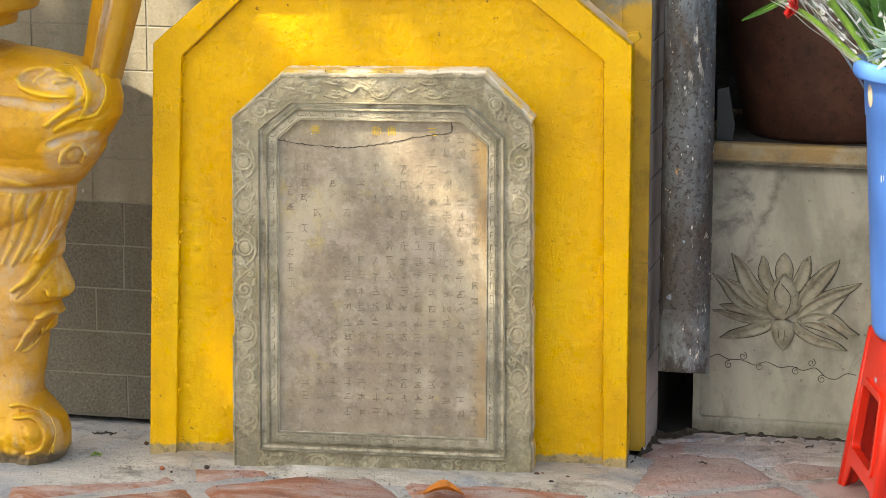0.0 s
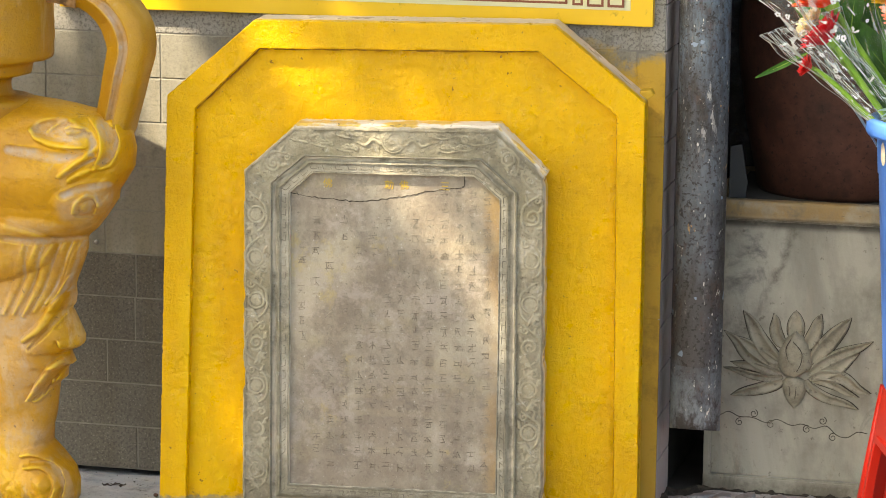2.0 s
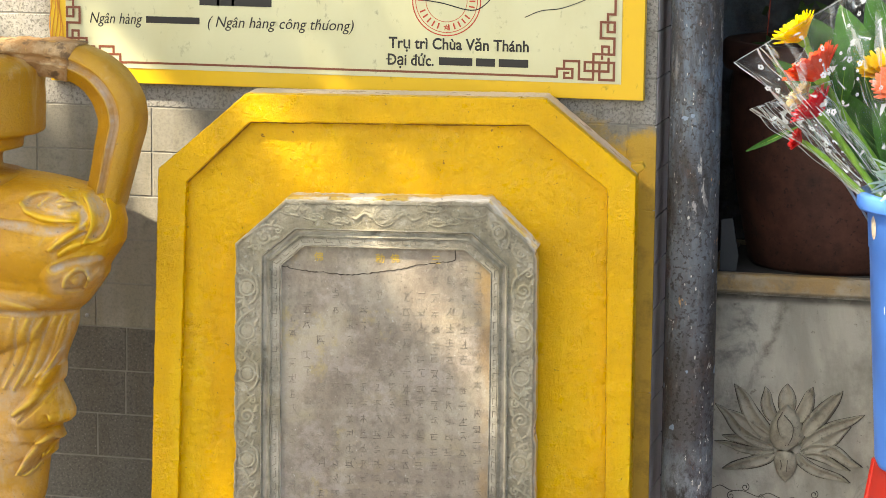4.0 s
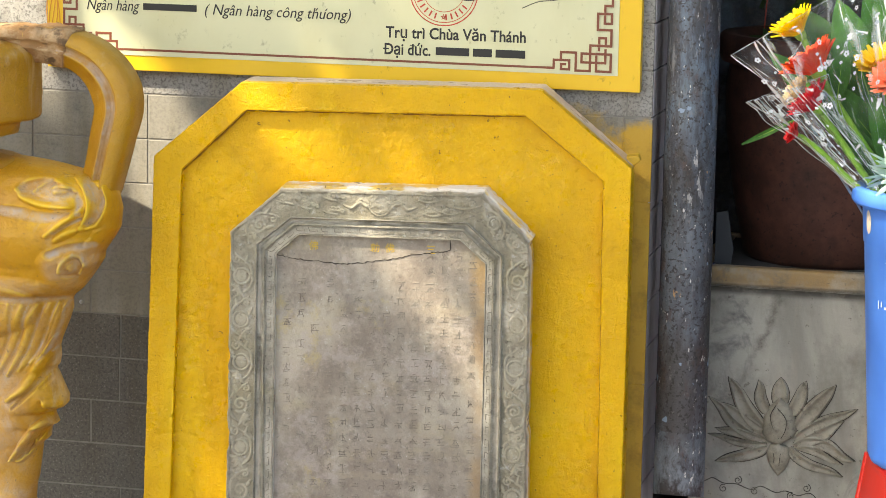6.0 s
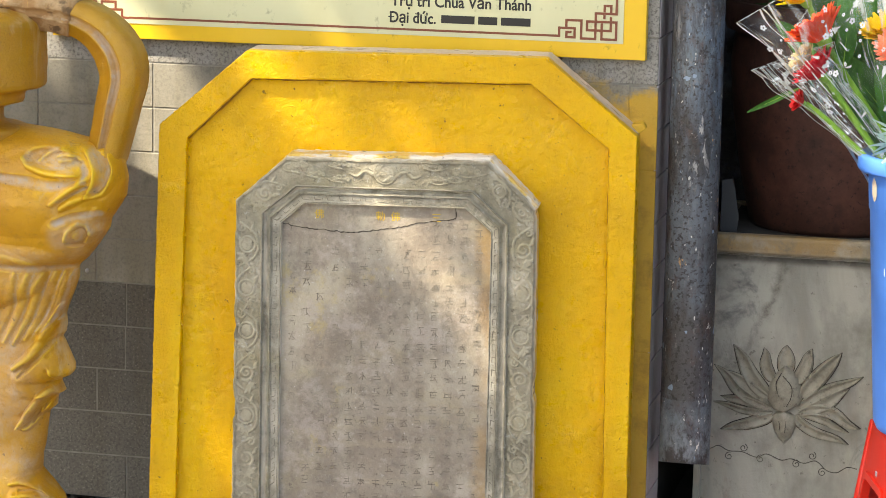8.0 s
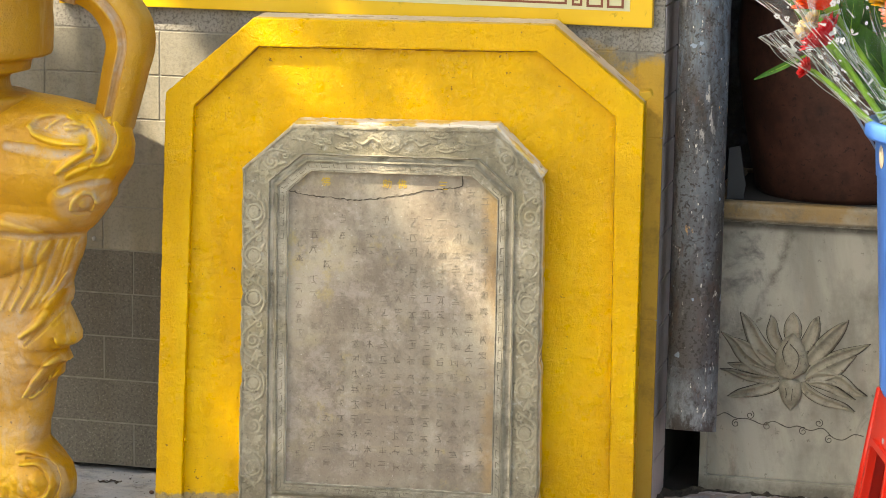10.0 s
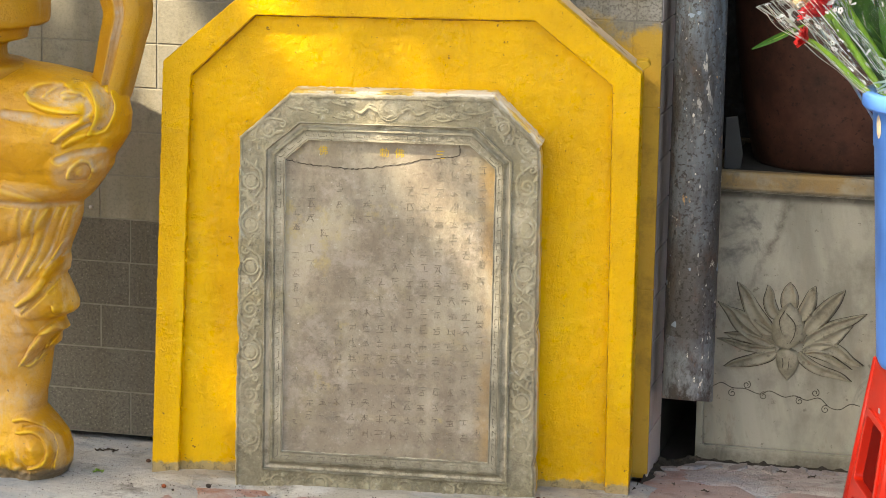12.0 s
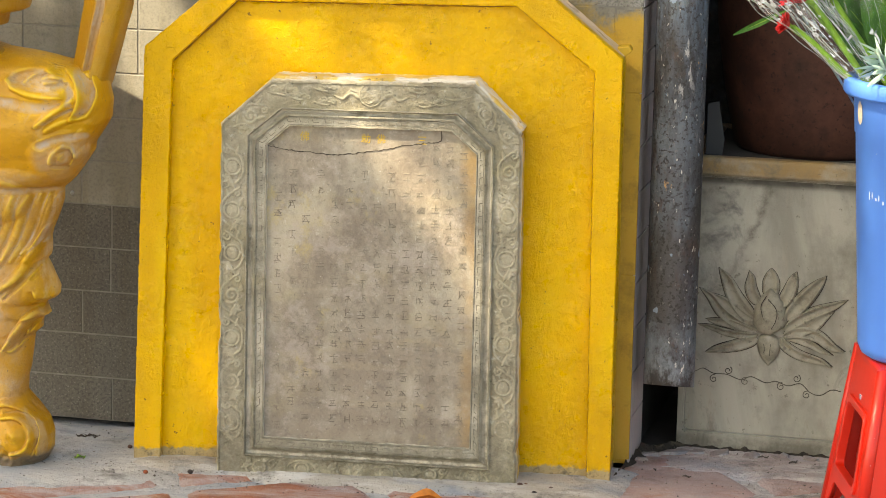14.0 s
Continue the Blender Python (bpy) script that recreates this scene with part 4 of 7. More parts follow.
# gilt characters left in the tablet's head
GILT = Mat("gilt", (0.55, 0.36, 0.03), 0.5).done()
for text, u in (("佛", -0.130), ("勅", -0.016), ("佛", 0.012), ("三", 0.088)):
    ob = letters(text, u, 0.644, 0.019, GILT, 0.017, y=-0.0466, name="gilt_character")
    ob.parent = stele
def pipe_metal():
    m = Mat("stained_drainpipe", (0.075, 0.072, 0.070), 0.55)
    m.over((0.15, 0.165, 0.18), m.ramp(m.noise(8, 8, 0.72, (1, 1, 0.45)), (0.46, 0), (0.58, 1)), 0.7)
    m.over((0.17, 0.25, 0.35), m.math("MULTIPLY", m.ramp(m.axis(2), (0.70, 0.2), (0.95, 1)), m.ramp(m.noise(6, 7, 0.65, (1.5, 1, 0.6)), (0.44, 0), (0.52, 1))), 0.7)
    m.over((0.15, 0.15, 0.09), m.ramp(m.noise(5, 6, 0.65, (1, 1, 0.5)), (0.54, 0), (0.66, 1)), 0.5)
    # soot runs and rust freckles
    m.over((0.030, 0.024, 0.021), m.ramp(m.noise(9, 8, 0.74, (1, 1, 0.25)), (0.42, 0), (0.56, 1)), 0.85)
    m.over((0.085, 0.050, 0.036), m.ramp(m.noise(22, 8, 0.74, (1, 1, 0.6)), (0.54, 0), (0.64, 1)), 0.7)
    m.over((0.026, 0.020, 0.018), m.ramp(m.noise(120, 5, 0.68), (0.54, 0), (0.59, 1)), 0.85)
    m.over((0.20, 0.19, 0.185), m.ramp(m.noise(90, 6, 0.75, (1, 1, 0.5)), (0.58, 0), (0.64, 1)), 0.6)
    m.over((0.26, 0.30, 0.33), m.math("MULTIPLY", m.ramp(m.axis(2), (0.19, 1), (0.31, 0)), m.ramp(m.noise(14, 8, 0.75, (1, 1, 0.6)), (0.45, 0), (0.54, 1))), 0.75)
    # flakes of pale paint, long ones in clusters and small specks
    cluster = m.ramp(m.noise(6, 4, 0.6, (1, 1, 0.5)), (0.48, 0), (0.58, 1))
    m.over((0.46, 0.44, 0.42), m.math("MULTIPLY", cluster, m.ramp(m.noise(34, 8, 0.75, (1, 1, 0.28)), (0.60, 0), (0.63, 1))), 0.85)
    m.over((0.66, 0.64, 0.58), m.ramp(m.noise(95, 4, 0.6, (1, 1, 0.45)), (0.665, 0), (0.68, 1)), 0.9)
    m.over((0.24, 0.32, 0.42), m.ramp(m.noise(30, 3, 0.5), (0.70, 0), (0.715, 1)), 0.9)
    m.over((0.46, 0.27, 0.12), m.ramp(m.noise(46, 4, 0.6, (1, 1, 0.6)), (0.70, 0), (0.72, 1)), 0.9)
    m.relief(m.noise(45, 7, 0.72), 1.0).relief(m.noise(160, 4), 0.3)
    return m.done(0.004, 0.9)


def marble():
    m = Mat("stained_marble", (0.40, 0.385, 0.325), 0.45)
    m.over((0.222, 0.215, 0.182), m.ramp(m.noise(2.6, 7, 0.6, (1.2, 1, 0.6), 1.0), (0.42, 0), (0.56, 1)), 0.85)
    m.over((0.40, 0.34, 0.26), m.ramp(m.noise(5, 6, 0.6, (1.4, 1, 0.4), 0.6), (0.54, 0), (0.66, 1)), 0.55)
    # a dark band just under the rim, orange-brown on the rim itself
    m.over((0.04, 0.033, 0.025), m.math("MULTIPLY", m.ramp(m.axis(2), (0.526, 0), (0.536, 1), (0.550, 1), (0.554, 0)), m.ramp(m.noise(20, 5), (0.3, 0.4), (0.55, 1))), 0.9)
    m.over((0.30, 0.18, 0.05), m.math("MULTIPLY", m.ramp(m.axis(2), (0.545, 0), (0.556, 1)), m.ramp(m.noise(6, 6, 0.65), (0.34, 0), (0.52, 1))), 0.9)
    m.over((0.14, 0.135, 0.11), m.ramp(m.noise(4, 8, 0.70, (1, 1, 0.8)), (0.47, 0), (0.62, 1)), 0.7)
    m.over((0.10, 0.105, 0.095), m.ramp(m.noise(4.4, 8, 0.7, (1.6, 1, 0.9), 0.8), (0.565, 0), (0.66, 1)), 0.8)
    m.over((0.20, 0.14, 0.09), m.ramp(m.noise(24, 7, 0.74, (1, 1, 0.4)), (0.60, 0), (0.70, 1)), 0.4)
    # a dark vein running down aslant from the rim
    along = m.math("ADD", m.math("MULTIPLY", m.axis(2), -0.34), m.math("MULTIPLY", m.noise(9, 7, 0.7), 0.09))
    vein = m.ramp(m.math("ADD", m.math("ADD", m.axis(0), 0.5), along), (0.330, 0), (0.346, 1), (0.358, 0.3), (0.39, 0))
    m.over((0.075, 0.07, 0.05), m.math("MULTIPLY", vein, m.math("MULTIPLY", m.ramp(m.axis(2), (0.34, 0), (0.42, 1)), m.ramp(m.noise(30, 6, 0.7), (0.38, 0.15), (0.60, 1)))), 0.85)
    # darker, blotchy brown at the foot
    m.over((0.085, 0.075, 0.055), m.math("MULTIPLY", m.ramp(m.math("ADD", m.axis(2), m.math("MULTIPLY", m.noise(12, 6, 0.7), -0.03)), (0.006, 1), (0.024, 0)), m.ramp(m.noise(20, 6, 0.7), (0.36, 0.3), (0.56, 1))), 0.75)
    m.over((0.10, 0.085, 0.06), m.ramp(m.noise(75, 5, 0.65), (0.64, 0), (0.70, 1)), 0.6)
    m.relief(m.noise(60, 6, 0.65), 1.0).relief(m.noise(14, 4), 0.5)
    return m.done(0.003, 0.7)


def plastic(name, colour, rough=0.35):
    m = Mat(name, colour, rough)
    d = tuple(c * 0.8 for c in colour)
    m.over(d, m.ramp(m.noise(6, 4), (0.4, 0), (0.7, 1)), 0.5)
    m.over((0.7, 0.7, 0.7), m.ramp(m.noise(70, 3, 0.6), (0.70, 0), (0.75, 1)), 0.35)
    m.relief(m.noise(14, 3), 1.0)
    return m.done(0.001, 0.5)


PIPE, MARBLE = pipe_metal(), marble()
CARVED = Mat("soiled_marble", (0.24, 0.22, 0.165), 0.5)
CARVED.over((0.36, 0.335, 0.265), CARVED.ramp(CARVED.noise(10, 6, 0.65), (0.42, 0), (0.62, 1)), 0.8)
CARVED.over((0.12, 0.105, 0.075), CARVED.ramp(CARVED.noise(18, 7, 0.72), (0.48, 0), (0.64, 1)), 0.75)
CARVED.over((0.07, 0.06, 0.045), CARVED.ramp(CARVED.noise(60, 6, 0.7), (0.58, 0), (0.66, 1)), 0.6)
CARVED.relief(CARVED.noise(60, 5), 1.0)
CARVED = CARVED.done(0.0015, 0.6)
RELIEF_DARK = Mat("relief_dirt", (0.04, 0.033, 0.024), 0.8)
RELIEF_DARK.over((0.11, 0.10, 0.075), RELIEF_DARK.ramp(RELIEF_DARK.noise(30, 4), (0.45, 0), (0.6, 1)))
RELIEF_DARK = RELIEF_DARK.done()
BLUE, RED = plastic("blue_plastic", (0.075, 0.25, 0.80)), plastic("red_plastic", (0.72, 0.025, 0.012), 0.3)
POT = Mat("brown_glaze", (0.050, 0.021, 0.015), 0.6)
POT.p.inputs["Specular IOR Level"].default_value = 0.25
POT.over((0.105, 0.044, 0.032), POT.ramp(POT.noise(7, 7, 0.7), (0.42, 0), (0.62, 1)), 0.8)
POT.over((0.03, 0.017, 0.014), POT.ramp(POT.noise(20, 5), (0.55, 0), (0.7, 1)), 0.6)
POT.over((0.018, 0.011, 0.010), POT.ramp(POT.noise(95, 5, 0.7), (0.58, 0), (0.64, 1)), 0.7)
POT.relief(POT.noise(30), 1.0)
POT = POT.done(0.002, 0.4)

# drainpipe
pipe = thing("drainpipe", "stained grey drainpipe with flaking paint, open at its foot", "pipe", pose(0.4222, 0.03, 0))
bm = bmesh.new()
lathe(bm, [(0.0487, 0.2901), (0.0487, 0.293), (0.0487, 2.6), (0.044, 2.6), (0.044, 0.290), (0.0480, 0.290)], 64)
part("tube", bm, PIPE, pipe, smooth=True)
bm = bmesh.new()
lathe(bm, [(0.0484, 0.158), (0.0489, 0.160), (0.0489, 0.2899), (0.0487, 0.2900), (0.0440, 0.289), (0.0440, 0.158), (0.0485, 0.158)], 64)
for v in bm.verts:
    if v.co.z < 0.2:
        v.co.z -= 0.23 * v.co.y
part("end_sleeve", bm, PIPE, pipe, "lowest length, cut off aslant", smooth=True)

# marble box with a lotus
planter = thing("marble_box", "stained grey marble box carved with a lotus flower", "planter", pose(0.6, 0.178, 0))
bm = bmesh.new()
box(bm, -0.179, 0.185, 0.004, 0.42, 0.0, 0.545, 0.006)
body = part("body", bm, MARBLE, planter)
bm = bmesh.new()
ring(bm, [(-0.179, 0.002), (0.185, 0.002), (0.185, 0.548), (-0.179, 0.548)], [(-0.1655, 0.034), (0.172, 0.034), (0.172, 0.546), (-0.1655, 0.546)], -0.011, 0.012)
bmesh.ops.bevel(bm, geom=bm.edges[:], offset=0.003, segments=2, affect="EDGES")
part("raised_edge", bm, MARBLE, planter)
RIM = ((-0.185, 0.191, -0.008, 0.022), (-0.185, 0.191, 0.40, 0.43), (-0.185, -0.155, 0.0215, 0.4005), (0.161, 0.191, 0.0215, 0.4005))
for x0, x1, y0, y1 in RIM:
    bm = bmesh.new()
    box(bm, x0, x1, y0, y1, 0.545, 0.585, 0.008, 3)
    part("rim", bm, MARBLE, planter)
# near-black fill set just below the rim's top
bm = bmesh.new()
box(bm, -0.156, 0.162, 0.0205, 0.4015, 0.5455, 0.578)
part("soil", bm, DARK, planter, "near-black fill inside the rim")
def petal_relief(bm, points, width, y, lift, rim=0.6, cells=22, skew=1.0):
    """A carved petal through three points, raised along its rim and hollow between."""
    (x0, z0), (x1, z1), (x2, z2) = points
    bow = (x1 - (x0 + x2) / 2, z1 - (z0 + z2) / 2)
    points = [points[0], (x0 * 0.62 + x1 * 0.38 + bow[0] * 0.5, z0 * 0.62 + z1 * 0.38 + bow[1] * 0.5), points[1], (x1 * 0.42 + x2 * 0.58 - bow[0] * 0.25, z1 * 0.42 + z2 * 0.58 - bow[1] * 0.25), points[2]]
    line = smooth_line([(x, 0, z) for x, z in points], cells // 4)
    n, rows = len(line), []
    for i, p in enumerate(line):
        s = i / (n - 1)
        d = (line[min(i + 1, n - 1)] - line[max(i - 1, 0)]).normalized()
        across = Vector((-d.z, 0, d.x))
        w = width / 2 * max(0.03, math.sin(math.pi * min(1.0, 0.10 + 0.90 * s ** skew)) ** 0.8)
        if not rim:
            w = width / 2 * (math.sin(math.pi / 2 * min(1.0, s / 0.40 + 0.02)) ** 0.62 if s < 0.40 else max(0.03, math.cos(math.pi / 2 * (s - 0.40) / 0.60) ** 0.95))
        row = []
        for k in range(-6, 7):
            e = k / 6
            h = lift * (1 - e * e) ** 0.5 * (0.6 + 0.4 * math.sin(math.pi * min(1, s + 0.1))) if not rim else lift * (1 - abs(e) ** 8) * (1 - rim * max(0.0, 1 - (abs(e) / 0.72) ** 2)) * (0.55 + 0.45 * math.sin(math.pi * min(1, s + 0.1)))
            q = p + across * w * e
            row.append(bm.verts.new((q.x, y - h if abs(k) < 6 else y + 0.001, q.z)))
        rows.append(row)
    for a, b in zip(rows, rows[1:]):
        for k in range(12):
            bm.faces.new((a[k], a[k + 1], b[k + 1], b[k]))
    return bm


# a wider, darker copy under each petal gives it an outline
halo = bmesh.new()
lotus = new("lotus")
lotus.parent = planter
for points, width, lift in (
    (((-0.006, 0.310), (-0.006, 0.343), (-0.006, 0.370)), 0.036, 0.008), (((-0.025, 0.298), (-0.045, 0.328), (-0.049, 0.362)), 0.026, 0.008),
    (((0.013, 0.298), (0.032, 0.329), (0.043, 0.366)), 0.030, 0.008), (((-0.034, 0.268), (-0.074, 0.305), (-0.108, 0.364)), 0.036, 0.011),
    (((0.028, 0.272), (0.064, 0.317), (0.100, 0.361)), 0.036, 0.011), (((-0.033, 0.258), (-0.084, 0.288), (-0.120, 0.312)), 0.026, 0.008),
    (((-0.030, 0.244), (-0.100, 0.277), (-0.144, 0.322)), 0.026, 0.011), (((-0.038, 0.240), (-0.087, 0.255), (-0.130, 0.260)), 0.022, 0.007),
    (((-0.029, 0.236), (-0.090, 0.236), (-0.144, 0.248)), 0.016, 0.010), (((-0.029, 0.230), (-0.072, 0.210), (-0.128, 0.193)), 0.026, 0.010),
    (((0.025, 0.240), (0.079, 0.262), (0.118, 0.292)), 0.030, 0.008), (((0.025, 0.248), (0.082, 0.288), (0.143, 0.317)), 0.026, 0.011),
    (((0.024, 0.236), (0.088, 0.241), (0.142, 0.213)), 0.028, 0.010), (((0.030, 0.232), (0.070, 0.226), (0.120, 0.204)), 0.018, 0.007),
    (((0.018, 0.234), (0.057, 0.200), (0.120, 0.180)), 0.022, 0.010)):
    bm = bmesh.new()
    petal_relief(bm, points, width * 0.95, 0.0040, lift, 0.75, skew=0.85)
    part("petal", bm, CARVED, lotus, smooth=True)
    petal_relief(halo, [points[0], points[1], (points[2][0] * 1.02, points[2][1] + 0.001)], width * 1.08 + 0.002, 0.0042, 0.0012, 0.01, skew=0.85)
for points, width, lift, rim in ((((-0.003, 0.240), (-0.006, 0.280), (-0.005, 0.331)), 0.068, 0.018, 0.0), (((-0.005, 0.240), (-0.005, 0.211), (-0.004, 0.176)), 0.047, 0.015, 0.0)):
    bm = bmesh.new()
    petal_relief(bm, points, width, 0.0020, lift, rim, skew=0.62)
    part("petal", bm, CARVED, lotus, smooth=True)
    petal_relief(halo, points, width * 1.08, 0.0042, 0.0012, 0.0, skew=0.62)
for line in (((-0.012, 0.318), (-0.022, 0.296), (-0.016, 0.272), (-0.004, 0.252)), ((-0.009, 0.312), (0.008, 0.292), (0.008, 0.270), (0.000, 0.252)), ((-0.014, 0.222), (-0.012, 0.212), (-0.013, 0.203)), ((0.000, 0.222), (-0.001, 0.210), (-0.002, 0.198))):
    bm = bmesh.new()
    tube(bm, smooth_line([(x, 0.0020 - (0.0165 if z > 0.24 else 0.0140), z) for x, z in line], 6), 0.0009, 5)
    part("fold_line", bm, RELIEF_DARK, lotus, "dark carved fold")
tagged(part("relief_dirt", halo, RELIEF_DARK, planter, "dark outline round the petals"), kind="stuff")
bm = bmesh.new()
wave = [(-0.160, 0.148), (-0.146, 0.154), (-0.132, 0.160), (-0.111, 0.151), (-0.086, 0.151), (-0.057, 0.142), (-0.037, 0.150), (-0.009, 0.140), (0.012, 0.144), (0.036, 0.137), (0.060, 0.143), (0.081, 0.126), (0.101, 0.123), (0.121, 0.135), (0.140, 0.133)]
tube(bm, smooth_line([(x, 0.0038, z) for x, z in wave], 6), 0.0009, 5)
for x, z, e in ((-0.111, 0.140, 1), (-0.083, 0.159, -1), (-0.049, 0.139, 1), (0.022, 0.134, 1), (0.052, 0.153, -1), (0.073, 0.121, 1)):
    tube(bm, spiral(x, z, 0.0085, 1.3, 1.2, e, 0.0038), 0.0008, 5)
part("vine", bm, RELIEF_DARK, planter, smooth=True)

# black earth gathered along the foot of the box and in the corner by the wall's end
EARTH = Mat("black_earth", (0.035, 0.028, 0.021), 0.95)
EARTH.over((0.11, 0.09, 0.065), EARTH.ramp(EARTH.noise(45, 6, 0.7), (0.50, 0), (0.64, 1)), 0.7)
EARTH.relief(EARTH.noise(120, 5, 0.7), 1.0)
EARTH = EARTH.done(0.004)


def earth_bank(a, b, wide, high, seed):
    """A low ragged bank of loose earth from a to b, highest along its back and thinning out in front."""
    a, b = Vector(a), Vector(b)
    d = (b - a).normalized()
    out = Vector((d.y, -d.x, 0))
    n = int((b - a).length / 0.004)
    verts, faces = [], []
    for i in range(n + 1):
        p = a + (b - a) * (i / n)
        reach = wide * max(0.12, 0.55 + 0.9 * noise.noise((p.x * 22 + seed, p.y * 22, 1)) + 0.5 * noise.noise((p.x * 75, p.y * 75, seed)))
        for k in range(9):
            t = k / 8
            q = p + out * reach * t
            h = high * (1 - t) ** 1.3 * (0.7 + 0.8 * noise.noise((q.x * 60, q.y * 60, seed))) + 0.003 * noise.noise((q.x * 160, q.y * 160, 3)) * (1 - t)
            verts.append((q.x, q.y, q.z + (h if k < 8 else -0.004)))
    for i in range(n):
        for k in range(8):
            faces.append((9 * i + k, 9 * i + k + 1, 9 * i + k + 10, 9 * i + k + 9))
    return verts, faces


for a, b, wide, high, seed_number in (((0.425, 0.170, 0.0), (0.790, 0.170, 0.0), 0.030, 0.010, 3), ((0.342, -0.12, 0.0), (0.358, 0.13, 0.0), 0.022, 0.012, 8), ((0.356, 0.12, 0.0), (0.430, 0.172, 0.0), 0.040, 0.014, 5)):
    verts, faces = earth_bank(a, b, wide, high, seed_number)
    tagged(raw("earth", verts, faces, EARTH, smooth=True), "black loose earth gathered along a wall's foot", "earth", kind="stuff")

# brown pot
pot = thing("glazed_pot", "large dark brown glazed pot standing on the marble box", "pot", pose(0.655, 0.405, 0.5785))
bm = bmesh.new()
lathe(bm, [(0.0, 0.0), (0.165, 0.0), (0.172, 0.01), (0.195, 0.12), (0.214, 0.25), (0.218, 0.33), (0.213, 0.375), (0.21, 0.385), (0.228, 0.39), (0.236, 0.41), (0.236, 0.435), (0.228, 0.445), (0.205, 0.445), (0.198, 0.43), (0.195, 0.36), (0.0, 0.36)], 72)
part("body", bm, POT, pot, smooth=True)
bm = bmesh.new()
lathe(bm, [(0.0, 0.37), (0.196, 0.37)], 32)
part("soil", bm, DARK, pot)
GREEN_DARK = Mat("dark_leaf", (0.035, 0.07, 0.018), 0.45).done()
bm = bmesh.new()
rng = random.Random(5)
for k in range(60):
    q, r, z = rng.uniform(0, 6.28), 0.17 * rng.random() ** 0.5, rng.uniform(0.38, 0.50)
    c = Vector((r * math.cos(q), r * math.sin(q), z))
    u = Vector((rng.uniform(-1, 1), rng.uniform(-1, 1), rng.uniform(-0.3, 0.8))).normalized()
    w = u.orthogonal().normalized() * rng.uniform(0.008, 0.016)
    u *= rng.uniform(0.03, 0.06)
    bm.faces.new([bm.verts.new(p) for p in (c, c + u * 0.5 + w, c + u, c + u * 0.5 - w)])
part("foliage", bm, GREEN_DARK, pot, "dark low foliage")
stick = thing("incense_stick", "thin red incense stick standing in the brown pot", "incense", pose(0.515, 0.30, 0.95))
bm = bmesh.new()
tube(bm, [(0, 0, 0), (0.012, 0, 0.19)], 0.0013, 6)
part("stick", bm, Mat("red_stick", (0.35, 0.05, 0.03), 0.7).done(), stick)
shard = thing("tile_shard", "grey broken tile leaning behind the drainpipe on the marble box", "shard", pose(0.468, 0.235, 0.5785, -8, 0, 4))
bm = bmesh.new()
prism(bm, [(-0.02, 0.0), (0.012, 0.0), (0.016, 0.03), (0.010, 0.06), (0.002, 0.105), (-0.02, 0.10)], 0.0, 0.008, 0.001)
part("piece", bm, Mat("shard_grey", (0.04, 0.043, 0.047), 0.7).done(), shard)

# stool
def rounded(points, radius, steps=5):
    """The corners of a closed outline rounded off."""
    out, n = [], len(points)
    for i in range(n):
        p, a, b = Vector(points[i]), Vector(points[i - 1]), Vector(points[(i + 1) % n])
        s, e = p + (a - p).normalized() * radius, p + (b - p).normalized() * radius
        for k in range(steps + 1):
            t = k / steps
            q = s * (1 - t) ** 2 + p * 2 * t * (1 - t) + e * t * t
            out.append((q.x, q.y))
    return out


